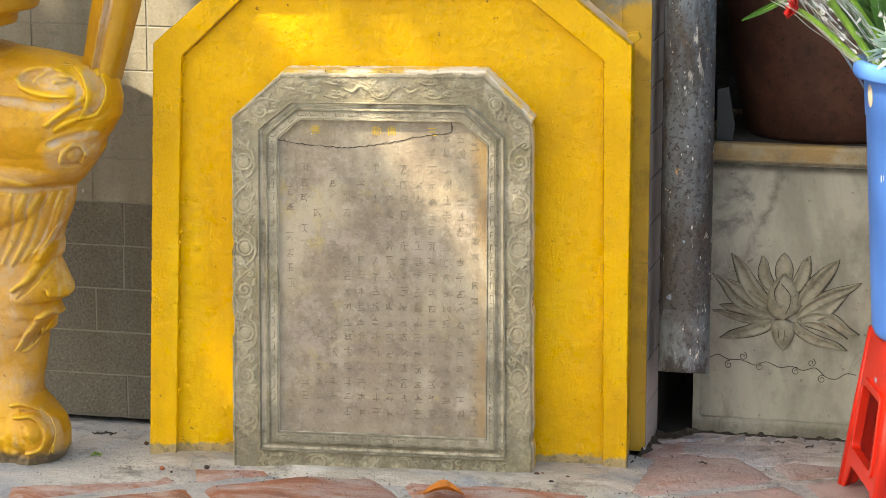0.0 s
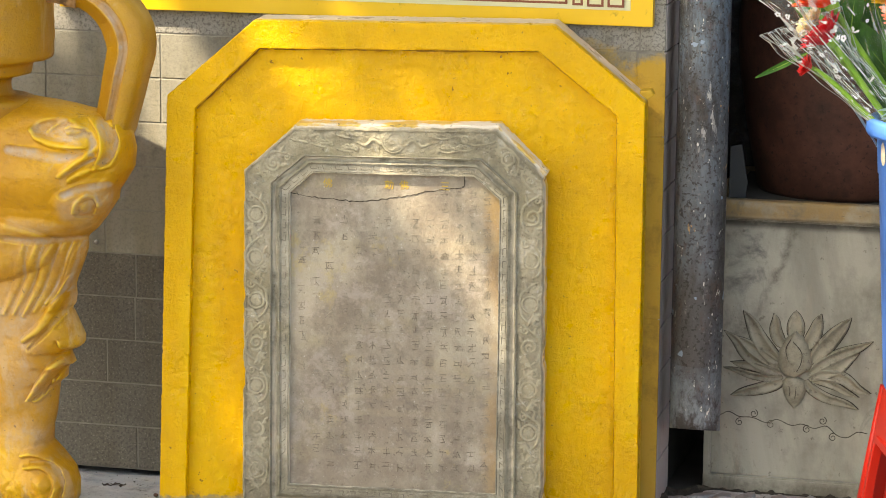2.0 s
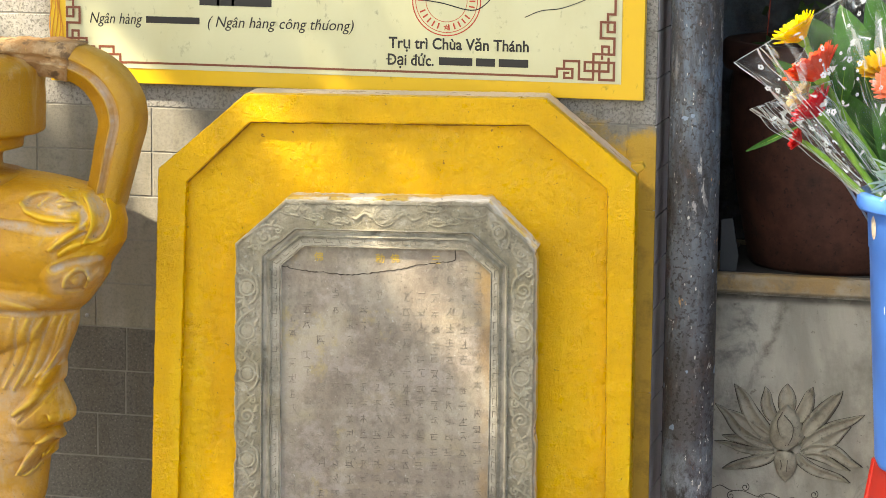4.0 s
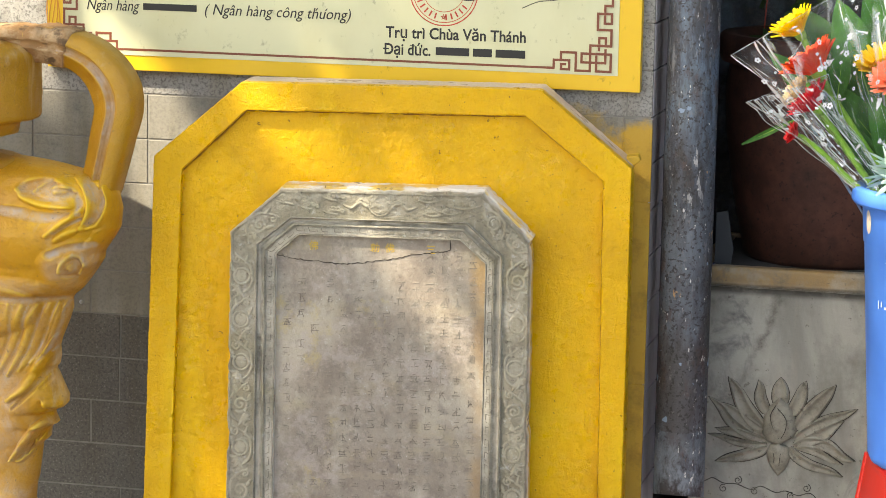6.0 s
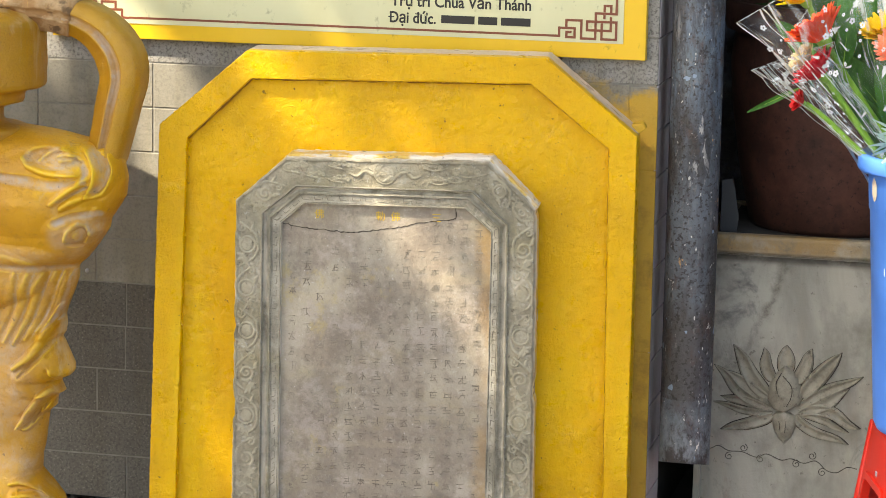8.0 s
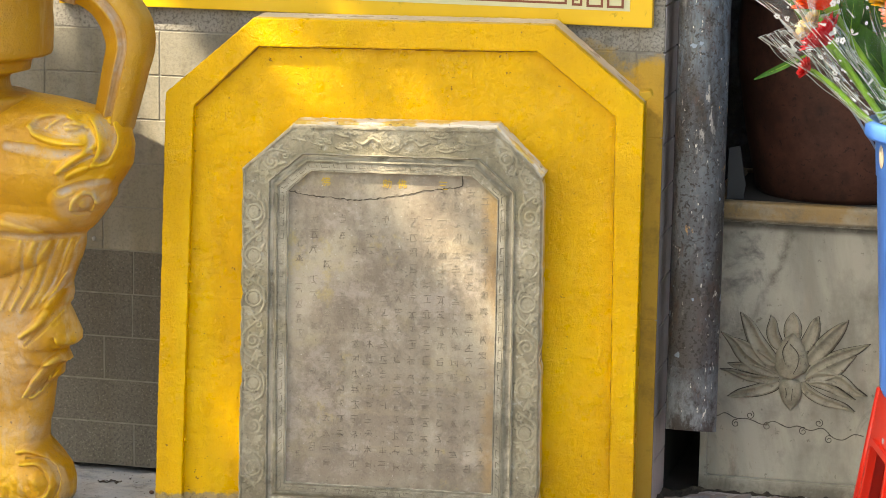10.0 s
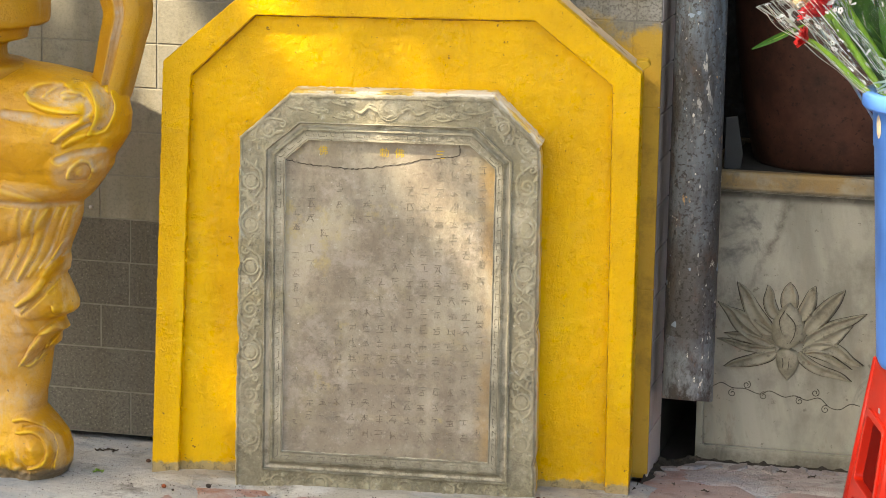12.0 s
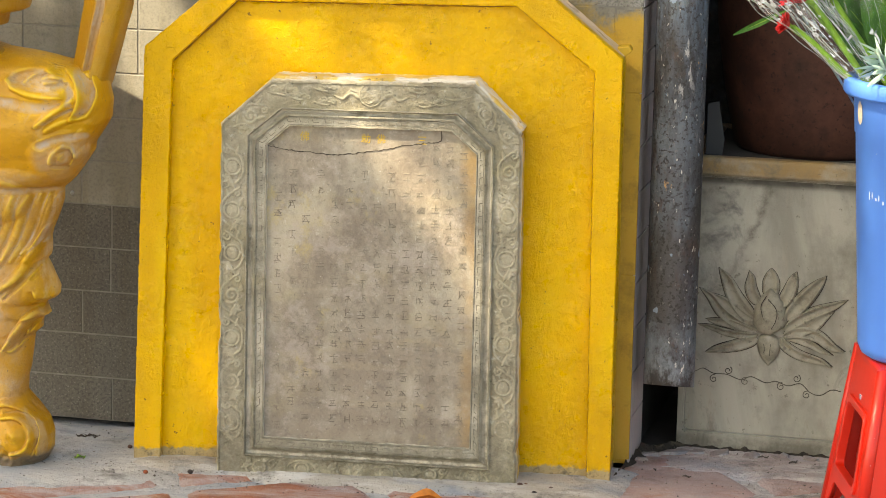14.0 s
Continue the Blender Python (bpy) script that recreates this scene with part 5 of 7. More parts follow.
def stool():
    top = thing("plastic_stool", "glossy red plastic stool with slotted sides under a blue tub", "stool", pose(0.925, -0.215, 0, 0, 0, 16))
    H, A, B = 0.312, 0.110, 0.150
    for k in range(4):
        tilt = math.atan2(B - A, H)
        # each side leans inwards; its outline is cut by a window, with an arch between the feet
        outer = rounded([(-B, 0.0), (-B + 0.030, 0.0), (-0.088, 0.052), (0.088, 0.052), (B - 0.030, 0.0), (B, 0.0), (A, H), (-A, H)], 0.004, 1)
        bm = bmesh.new()
        prism(bm, outer, 0.0, 0.005)
        ob = part("side_panel", bm, RED, top)
        window = rounded([(-0.082, 0.088), (0.082, 0.088), (0.070, 0.212), (-0.070, 0.212)], 0.014, 5)
        bm = bmesh.new()
        ring(bm, rounded([(-0.096, 0.076), (0.096, 0.076), (0.080, 0.226), (-0.080, 0.226)], 0.018, 5), window, -0.005, 0.012)
        bmesh.ops.bevel(bm, geom=bm.edges[:], offset=0.0012, segments=1, affect="EDGES")
        rim = part("window_rim", bm, RED, ob)
        cut = bpy.data.meshes.new("window_cut")
        bm = bmesh.new()
        prism(bm, window, -0.02, 0.03)
        bmesh.ops.recalc_face_normals(bm, faces=bm.faces)
        bm.to_mesh(cut)
        bm.free()
        base = ob.data
        hole = bpy.data.objects.new("window_cut", cut)
        hole.parent = top
        scene.collection.objects.link(hole)
        mod = ob.modifiers.new("cut", "BOOLEAN")
        mod.object, mod.operation, mod.solver = hole, "DIFFERENCE", "EXACT"
        bpy.context.view_layer.update()
        data = bpy.data.meshes.new_from_object(ob.evaluated_get(bpy.context.evaluated_depsgraph_get()))
        ob.modifiers.clear()
        ob.data = data
        bpy.data.objects.remove(hole)
        bv = ob.modifiers.new("soft", "BEVEL")
        bv.width, bv.segments, bv.limit_method = 0.002, 2, "ANGLE"
        ob.matrix_basis = pose(0, 0, 0, 0, 0, 90 * k) @ pose(0, -B, 0, -math.degrees(tilt), 0, 0)
    for k in range(4):
        # rounded corner posts
        bm = bmesh.new()
        tube(bm, [(-B + 0.007, -B + 0.007, 0.0), (-A + 0.007, -A + 0.007, H - 0.004)], [0.0125, 0.0115], 14)
        ob = part("corner_post", bm, RED, top, smooth=True)
        ob.rotation_euler.z = k * math.pi / 2
    bm = bmesh.new()
    box(bm, -A - 0.002, A + 0.002, -A - 0.002, A + 0.002, H - 0.024, H, 0.010, 4)
    part("seat", bm, RED, top)
    bm = bmesh.new()
    box(bm, -0.006, 0.008, -0.1205, -0.1185, 0.231, 0.240, 0.0005, 1)
    ob = part("sticker", bm, Mat("sticker_white", (0.35, 0.40, 0.50), 0.4).done(), top, "small pale sticker")
    ob.rotation_euler.z = -math.pi / 2
    return top


stool()

# tub
tub = thing("flower_tub", "tall blue plastic tub holding cut flowers on a red stool", "tub", pose(0.925, -0.215, 0.313))
bm = bmesh.new()
lathe(bm, [(0.0, 0.0), (0.112, 0.0), (0.122, 0.006), (0.128, 0.02), (0.150, 0.400), (0.152, 0.402), (0.156, 0.470), (0.158, 0.472), (0.152, 0.470), (0.150, 0.492), (0.148, 0.40), (0.124, 0.02), (0.0, 0.012)], 72)
part("body", bm, BLUE, tub, smooth=True)
bm = bmesh.new()
lathe(bm, [(0.156, 0.470), (0.172, 0.471), (0.1755, 0.476), (0.1750, 0.495), (0.171, 0.500), (0.158, 0.500), (0.151, 0.494), (0.156, 0.470)], 72)
part("rim", bm, BLUE, tub, smooth=True)
LABEL = Mat("worn_label", (0.62, 0.52, 0.40), 0.6)
LABEL.over((0.40, 0.36, 0.32), LABEL.ramp(LABEL.noise(60, 4), (0.45, 0), (0.6, 1)))
LABEL = LABEL.done()


PALE_SMEAR = Mat("scuff_white", (0.55, 0.63, 0.78), 0.6).done()


def stuck(name, q, z, wide, high, material, label):
    """A small label lying on the tub's side, at the angle q."""
    bm = bmesh.new()
    rows = []
    for i in range(9):
        s = -1 + i / 4
        h = z + s * high
        r = float(np.interp(h, (0.02, 0.40, 0.402, 0.47), (0.128, 0.150, 0.152, 0.156)))
        w = wide * max(0.12, (1 - s ** 4)) / 2
        rows.append([bm.verts.new(((r + 0.0012) * math.cos(q + e * w / r), (r + 0.0012) * math.sin(q + e * w / r), z + s * high)) for e in (-1, -0.3, 0.3, 1)])
    for a, b in zip(rows, rows[1:]):
        for k in range(3):
            bm.faces.new((a[k], a[k + 1], b[k + 1], b[k]))
    return part(name, bm, material, tub, label, smooth=True)


stuck("label", radians(207), 0.442, 0.020, 0.021, LABEL, "worn oval paper label")

for q, z, w, h in ((219, 0.300, 0.003, 0.008), (222, 0.302, 0.0025, 0.006), (226, 0.296, 0.004, 0.003), (229, 0.299, 0.0025, 0.006), (233, 0.292, 0.003, 0.004)):
    stuck("smear", radians(q), z, w, h, PALE_SMEAR, "white scuff mark")

# cut flowers in printed cellophane
def cellophane():
    """Clear film with whitish creases that run along it; glints and haze are painted in as pale streaks."""
    m = bpy.data.materials.new("cellophane")
    m.use_nodes = True
    t = m.node_tree
    t.nodes.remove(t.nodes["Principled BSDF"])
    clear, shine, haze, veil, mix, fres = (t.nodes.new("ShaderNode" + k) for k in ("BsdfTransparent", "BsdfGlossy", "BsdfDiffuse", "MixShader", "MixShader", "Fresnel"))
    clear.inputs[0].default_value = (0.97, 0.99, 0.99, 1)
    shine.inputs["Roughness"].default_value = 0.12
    haze.inputs[0].default_value = (0.86, 0.93, 0.95, 1)
    fres.inputs[0].default_value = 1.22
    uv = t.nodes.new("ShaderNodeUVMap")

    def streaks(scale, lo, hi, top):
        mapping, tex, ramp = (t.nodes.new("ShaderNode" + k) for k in ("Mapping", "TexNoise", "ValToRGB"))
        mapping.inputs["Scale"].default_value = scale
        tex.inputs["Scale"].default_value, tex.inputs["Detail"].default_value, tex.inputs["Distortion"].default_value = 1.0, 3, 0.6
        e = ramp.color_ramp.elements
        e[0].position, e[0].color, e[1].position, e[1].color = lo, (0, 0, 0, 1), hi, (top, top, top, 1)
        for a, b in ((uv.outputs[0], mapping.inputs[0]), (mapping.outputs[0], tex.inputs["Vector"]), (tex.outputs[0], ramp.inputs[0])):
            t.links.new(a, b)
        return ramp.outputs[0]

    def add(a, b):
        n = t.nodes.new("ShaderNodeMath")
        n.operation, n.use_clamp = "ADD", True
        t.links.new(a, n.inputs[0])
        t.links.new(b, n.inputs[1])
        return n.outputs[0]

    # three streak masks paint white glints and haze on to the film
    cover = add(add(add(streaks((34, 4.5, 1), 0.61, 0.68, 0.45), streaks((20, 11, 1), 0.635, 0.67, 0.85)), streaks((7, 2.2, 1), 0.56, 0.72, 0.16)), fres.outputs[0])
    veil.inputs[0].default_value = 0.45
    for a, b in ((haze.outputs[0], veil.inputs[1]), (shine.outputs[0], veil.inputs[2]), (cover, mix.inputs[0]), (clear.outputs[0], mix.inputs[1]), (veil.outputs[0], mix.inputs[2]), (mix.outputs[0], t.nodes["Material Output"].inputs[0])):
        t.links.new(a, b)
    return m


def petal_paint(name, a, b):
    m = Mat(name, a, 0.5)
    m.over(b, m.ramp(m.noise(60, 3, 0.6, (1, 1, 0.5)), (0.4, 0), (0.65, 1)), 0.8)
    m.p.inputs["Specular IOR Level"].default_value = 0.25
    m.p.inputs["Subsurface Weight"].default_value = 0.15
    m.p.inputs["Subsurface Radius"].default_value = (0.01, 0.004, 0.002)
    return m.done()


CELLO = cellophane()
PRINT = Mat("white_print", (0.66, 0.68, 0.72), 0.5).done()
STEM = petal_paint("green_stem", (0.16, 0.32, 0.03), (0.24, 0.42, 0.06))
LEAF = petal_paint("green_leaf", (0.025, 0.10, 0.010), (0.055, 0.18, 0.020))
FRESH = petal_paint("fresh_leaf", (0.10, 0.26, 0.02), (0.16, 0.36, 0.03))
PALE = petal_paint("pale_foliage", (0.36, 0.52, 0.46), (0.55, 0.68, 0.62))


def petal(bm, base, way, out, length, width, curl=0.25):
    """A strap petal from base along way, curling towards out."""
    side = way.cross(out).normalized()
    rows = []
    for i in range(5):
        s = i / 4
        p = base + way * length * s + out * curl * length * s * s
        w = width * (0.35, 0.8, 1.0, 0.9, 0.35)[i] / 2
        rows.append([bm.verts.new(p - side * w), bm.verts.new(p - out * w * 0.35), bm.verts.new(p + side * w)])
    for a, b in zip(rows, rows[1:]):
        for k in range(2):
            bm.faces.new((a[k], a[k + 1], b[k + 1], b[k]))


def gerbera(centre, axis, size, paint, label, foot):
    """A gerbera with its stem running to foot; axis is the way the face looks."""
    top = thing("gerbera", label, "flower", Matrix.Translation(centre), "gerberas in the tub")
    axis = Vector(axis).normalized()
    u = axis.orthogonal().normalized()
    v = axis.cross(u)
    rng = random.Random(int(abs(centre[0] * 900 + centre[2] * 70)))
    bm = bmesh.new()
    for ring_no, (count, open_, length) in enumerate(((26, 0.66, 1.0), (24, 0.50, 0.95), (18, 0.30, 0.74))):
        for k in range(count):
            q = 2 * math.pi * (k + 0.5 * ring_no) / count + rng.uniform(-0.06, 0.06)
            r = u * math.cos(q) + v * math.sin(q)
            way = (r * open_ + axis * (1.05 - open_ * 0.55) + rng.uniform(-0.05, 0.05) * axis).normalized()
            petal(bm, r * size * 0.10 + axis * 0.002 * ring_no, way, (r - way * r.dot(way)).normalized(), size * length * rng.uniform(0.9, 1.06), size * 0.24, 0.16)
    part("petals", bm, paint, top, smooth=True)
    bm = bmesh.new()
    blob(bm, axis * size * 0.14, (size * 0.16,) * 3, u=14, v=10)
    for k in range(40):
        q = 2.4 * k
        r = size * 0.16 * (k / 40) ** 0.5
        blob(bm, axis * size * (0.27 - 0.06 * k / 40) + u * r * math.cos(q) + v * r * math.sin(q), (size * 0.025,) * 3, u=5, v=4)
    part("heart", bm, paint, top, smooth=True)
    bm = bmesh.new()
    tube(bm, [axis * size * t for t in (-0.22, -0.12, 0.0, 0.1)], [size * r for r in (0.10, 0.17, 0.20, 0.22)], 14)
    part("calyx", bm, STEM, top, smooth=True)
    bm = bmesh.new()
    f = Vector(foot) - Vector(centre)
    tube(bm, smooth_line([-axis * size * 0.15, -axis * size * 0.15 + f * 0.3 + Vector((-0.01, 0, 0.012)), f * 0.65, f], 6), 0.0060, 10)
    part("stem", bm, STEM, top, smooth=True)
    return top


SCARLET = petal_paint("scarlet_petal", (0.85, 0.055, 0.008), (0.92, 0.12, 0.012))
gerbera((0.684, -0.23, 1.005), (-0.55, -0.06, 0.80), 0.067, SCARLET, "scarlet gerbera wrapped in cellophane in the blue tub", (0.842, -0.235, 0.78))
gerbera((0.688, -0.25, 0.945), (-0.66, -0.12, 0.66), 0.053, petal_paint("crimson_petal", (0.66, 0.015, 0.03), (0.80, 0.025, 0.05)), "crimson gerbera low in the cellophane", (0.825, -0.24, 0.76))
gerbera((0.640, -0.15, 1.066), (-0.55, -0.20, 0.74), 0.052, petal_paint("yellow_petal", (0.90, 0.66, 0.008), (0.92, 0.74, 0.02)), "yellow gerbera rising over the cellophane", (0.88, -0.18, 0.66))
gerbera((0.790, -0.17, 1.008), (-0.25, -0.45, 0.85), 0.052, petal_paint("gold_petal", (0.88, 0.52, 0.01), (0.92, 0.64, 0.03)), "golden gerbera deep in the bunch", (0.90, -0.18, 0.66))
gerbera((0.826, -0.24, 0.988), (-0.3, -0.55, 0.75), 0.056, petal_paint("salmon_petal", (0.85, 0.20, 0.10), (0.88, 0.32, 0.18)), "salmon gerbera behind cellophane", (0.90, -0.22, 0.66))
gerbera((0.655, -0.20, 0.962), (-0.7, -0.4, 0.55), 0.036, petal_paint("cream_petal", (0.88, 0.66, 0.34), (0.9, 0.78, 0.55)), "cream gerbera half hidden in cellophane", (0.84, -0.19, 0.74))
# this small flower stands in for a red reflection in the film
gerbera((0.655, -0.262, 0.898), (-0.75, -0.3, 0.35), 0.024, petal_paint("dark_red_petal", (0.62, 0.015, 0.02), (0.72, 0.03, 0.03)), "small red gerbera added for a reflection low in the cellophane", (0.80, -0.25, 0.78))


def leaf_blade(name, base, tip, width, bend, material, label, group="leaves in the tub"):
    b, t = Vector(base), Vector(tip)
    top = thing(name, label, "leaf", Matrix.Translation(b), group)
    d = t - b
    side = d.cross(Vector((0.1, -1, 0.15))).normalized()
    out = side.cross(d).normalized()
    bm = bmesh.new()
    rows = []
    for i in range(13):
        s = i / 12
        w = width * (math.sin(math.pi * min(1, 0.04 + s * 0.96)) ** 0.8) / 2 + 0.0012
        p = d * s + out * bend * math.sin(math.pi * s)
        rows.append([bm.verts.new(p + side * w * e + out * (abs(e) * w * 0.35)) for e in (-1, -0.5, 0, 0.5, 1)])
    for a, c in zip(rows, rows[1:]):
        for k in range(4):
            bm.faces.new((a[k], a[k + 1], c[k + 1], c[k]))
    part("blade", bm, material, top, smooth=True)
    bm = bmesh.new()
    tube(bm, [d * (i / 8) + out * (bend * math.sin(math.pi * i / 8) - 0.001) for i in range(9)], [0.0022 - 0.0002 * i for i in range(9)], 6)
    part("midrib", bm, STEM, top, smooth=True)
    return top


for base, tip, width, bend in (
    ((0.80, -0.13, 0.86), (0.580, -0.12, 1.030), 0.060, 0.03), ((0.80, -0.12, 0.88), (0.640, -0.11, 1.110), 0.090, -0.02),
    ((0.78, -0.13, 0.92), (0.700, -0.12, 1.130), 0.080, 0.02), ((0.715, -0.20, 0.960), (0.722, -0.20, 1.055), 0.034, 0.01),
    ((0.82, -0.16, 0.84), (0.690, -0.17, 0.990), 0.060, 0.02), ((0.86, -0.11, 0.80), (0.750, -0.10, 1.160), 0.100, 0.01),
    ((0.85, -0.14, 0.80), (0.745, -0.15, 1.040), 0.075, -0.02), ((0.88, -0.12, 0.80), (0.820, -0.10, 1.180), 0.110, 0.01),
    ((0.86, -0.18, 0.78), (0.770, -0.19, 0.970), 0.060, 0.01), ((0.90, -0.14, 0.80), (0.880, -0.10, 1.160), 0.095, -0.01),
    ((0.83, -0.17, 0.78), (0.720, -0.18, 0.920), 0.050, 0.02), ((0.90, -0.20, 0.80), (0.860, -0.21, 1.020), 0.085, 0.02)):
    leaf_blade("flower_leaf", base, tip, width, bend, LEAF, "dark green leaf among cut flowers in the tub")
for base, tip, width, bend in (((0.870, -0.19, 0.80), (0.800, -0.18, 1.080), 0.040, 0.010), ((0.90, -0.13, 0.84), (0.835, -0.12, 1.150), 0.070, 0.015)):
    leaf_blade("flower_leaf", base, tip, width, bend, FRESH, "light green leaf among cut flowers in the tub")
leaf_blade("grass_blade", (0.640, -0.20, 0.918), (0.548, -0.20, 0.870), 0.009, -0.012, LEAF, "thin green blade sticking out of the cellophane")

# spiky pale foliage at the tub's mouth
spray = thing("foliage_spray", "pale blue-green spiky foliage at the tub's mouth", "foliage", pose(0.832, -0.335, 0.842))
bm = bmesh.new()
rng = random.Random(12)
for k in range(42):
    q, e = rng.uniform(0, 6.28), rng.uniform(-0.3, 1.1)
    way = Vector((math.cos(q) * math.cos(e), -abs(math.sin(q) * math.cos(e)) * 0.6, math.sin(e))).normalized()
    out = way.orthogonal().normalized()
    petal(bm, Vector((0, 0, rng.uniform(-0.012, 0.02))), way, out, rng.uniform(0.034, 0.056), 0.0085, 0.12)
part("leaves", bm, PALE, spray, smooth=True)
bm = bmesh.new()
tube(bm, [(0, 0, 0.02), (0.05, 0.06, -0.12), (0.09, 0.11, -0.24)], 0.004, 8)
part("stem", bm, STEM, spray, smooth=True)

# cellophane sleeves: crumpled cones open at the top, drawn out to a corner
def film(label, foot, rise, across, depth, waist, corner, seed_no, prints, seams):
    """A sleeve from foot along rise; its mouth reaches across to each side."""
    top = thing("cellophane_sleeve", label, "wrapping", Matrix.Translation(foot), "cellophane sleeves in the tub")
    rise, across = Vector(rise), Vector(across)
    wide = across.length
    u = across / wide

    def at(s, q):
        r = waist + (wide - waist) * s ** 1.1
        peak = 1 + corner * s * s * max(0.0, math.cos(q - math.pi)) ** 14
        c, d = math.cos(q), math.sin(q)
        fold = 0.006 * math.sin(q * 9 + 3 * s + seed_no) + 0.016 * noise.noise((c * 2.2, d * 2.2, s * 3.1 + seed_no)) + 0.010 * noise.noise((c * 6, d * 6, s * 5 + seed_no)) + 0.003 * math.sin(q * 31 + 5 * noise.noise((q, s * 3, seed_no)))
        return rise * s + u * c * (r * peak + fold * s) + Vector((0, 1, 0)) * d * (r * depth + fold * s)

    bm = bmesh.new()
    lay = bm.loops.layers.uv.new("UVMap")
    ROWS, COLS = 30, 160
    rows = [[bm.verts.new(at(i / ROWS, 2 * math.pi * k / COLS)) for k in range(COLS)] for i in range(ROWS + 1)]
    for i in range(ROWS):
        for k in range(COLS):
            f = bm.faces.new((rows[i][k], rows[i][(k + 1) % COLS], rows[i + 1][(k + 1) % COLS], rows[i + 1][k]))
            for loop, (a, b) in zip(f.loops, ((k, i), (k + 1, i), (k + 1, i + 1), (k, i + 1))):
                loop[lay].uv = (a / COLS + seed_no, b / ROWS)
    sheet = part("sheet", bm, CELLO, top, smooth=True)
    sheet.visible_shadow = False
    bm = bmesh.new()
    rng = random.Random(int(seed_no * 10))
    for k in range(prints):
        s, q = rng.uniform(0.45, 0.97), rng.uniform(3.0, 5.6)
        p = at(s, q)
        du, dv = (at(s + 0.02, q) - p).normalized(), (at(s, q + 0.03) - p).normalized()
        n = du.cross(dv).normalized()
        n = n if n.y < 0 else -n
        size = rng.choice((0.0022, 0.003, 0.004, 0.0055))
        p = p + n * 0.0015
        for e in range(5):
            a = 2 * math.pi * e / 5 + k
            c = p + (du * math.cos(a) + dv * math.sin(a)) * size * 0.66
            bm.faces.new([bm.verts.new(c + (du * math.cos(a + h) + dv * math.sin(a + h)) * size * 0.46) for h in [2 * math.pi * j / 7 for j in range(7)]])
    tagged(part("blossom_print", bm, PRINT, top, "small white printed blossoms"), kind="stuff")
    # rolled edge of the mouth, and thin whitish lines in place of glints on the folds
    bm = bmesh.new()
    tube(bm, [at(1.0, 2 * math.pi * k / 120) for k in range(121)], [0.0003 + 0.0002 * math.sin(k * 0.7) for k in range(121)], 5, cap=False)
    part("mouth_edge", bm, FILM_EDGE, top, "whitish rolled edge")
    for q, lo, hi in seams:
        bm = bmesh.new()
        pts = [at(lo + (hi - lo) * i / 24, q + 0.05 * math.sin(i * 0.5)) + Vector((0, -0.0015, 0)) for i in range(25)]
        tube(bm, pts, [0.0001 + 0.00025 * math.sin(math.pi * i / 24) * (0.6 + 0.4 * math.sin(i * 1.3)) for i in range(25)], 5)
        part("fold_glint", bm, FILM_EDGE, top, "thin whitish line standing in for a fold's glint")
    return top


FILM_EDGE = Mat("film_edge", (0.42, 0.47, 0.50), 0.15).done()
film("clear cellophane sleeve printed with small white blossoms round the flowers", (0.815, -0.225, 0.770), (-0.121, 0.0, 0.367), (0.135, 0, 0.085), 0.62, 0.045, 0.16, 1.3, 46, ((3.25, 0.35, 1.0), (5.0, 0.3, 1.0), (5.25, 0.2, 1.0), (5.4, 0.4, 1.0)))
film("clear crumpled cellophane sleeve folded low round a crimson flower", (0.800, -0.250, 0.800), (-0.172, -0.004, 0.178), (0.056, 0, 0.022), 0.75, 0.026, 0.12, 2.6, 12, ((3.2, 0.2, 1.0), (4.2, 0.3, 1.0)))
# ---- the incense burner ----
burner = thing("incense_burner", "yellow-painted cement incense burner with a masked leg and loop handle", "burner", pose(0, 0, 0))
# the leg's outline in profile, from the foot up to the crown of the mask: (z, x)
RIGHT = [(0.0, -0.730), (0.0052, -0.722), (0.0281, -0.7104), (0.0594, -0.7092), (0.0855, -0.7168), (0.1105, -0.7371), (0.1349, -0.762), (0.1662, -0.7594), (0.1867, -0.7535), (0.2202, -0.7494), (0.25, -0.7453), (0.2621, -0.7299), (0.2843, -0.7279), (0.2909, -0.7119), (0.3104, -0.7208), (0.3159, -0.7199), (0.3206, -0.7048), (0.3306, -0.694), (0.3452, -0.6932), (0.3645, -0.7025), (0.3874, -0.7136), (0.3961, -0.7192), (0.4039, -0.7123), (0.4204, -0.7096), (0.4398, -0.7112), (0.4531, -0.7074), (0.4901, -0.6921), (0.5122, -0.6851), (0.5331, -0.685), (0.5394, -0.6804), (0.5511, -0.6653), (0.5755, -0.6465), (0.6089, -0.624), (0.6239, -0.6226), (0.6491, -0.6052), (0.6711, -0.5921), (0.7066, -0.5883), (0.7345, -0.5945), (0.7586, -0.6047), (0.7698, -0.6323), (0.7760, -0.668), (0.7840, -0.700), (0.7910, -0.740), (0.7960, -0.790)]
LEFT = ((0, 0.08, 0.15, 0.3, 0.56, 0.60, 0.67, 0.74, 0.78, 0.796), (-0.86, -0.88, -0.87, -0.97, -1.04, -1.04, -1.04, -1.02, -0.97, -0.90))
DEEP = ((0, 0.05, 0.12, 0.17, 0.30, 0.40, 0.50, 0.535, 0.562, 0.60, 0.67, 0.74, 0.775, 0.79, 0.796), (0.070, 0.084, 0.064, 0.055, 0.072, 0.085, 0.090, 0.095, 0.113, 0.125, 0.138, 0.118, 0.085, 0.050, 0.020))
ROWS, FACE_COLS, BACK_COLS = 340, 170, 16
leg_z = np.linspace(0.0, 0.796, ROWS)
leg_x1 = np.interp(leg_z, [q[0] for q in RIGHT], [q[1] for q in RIGHT])
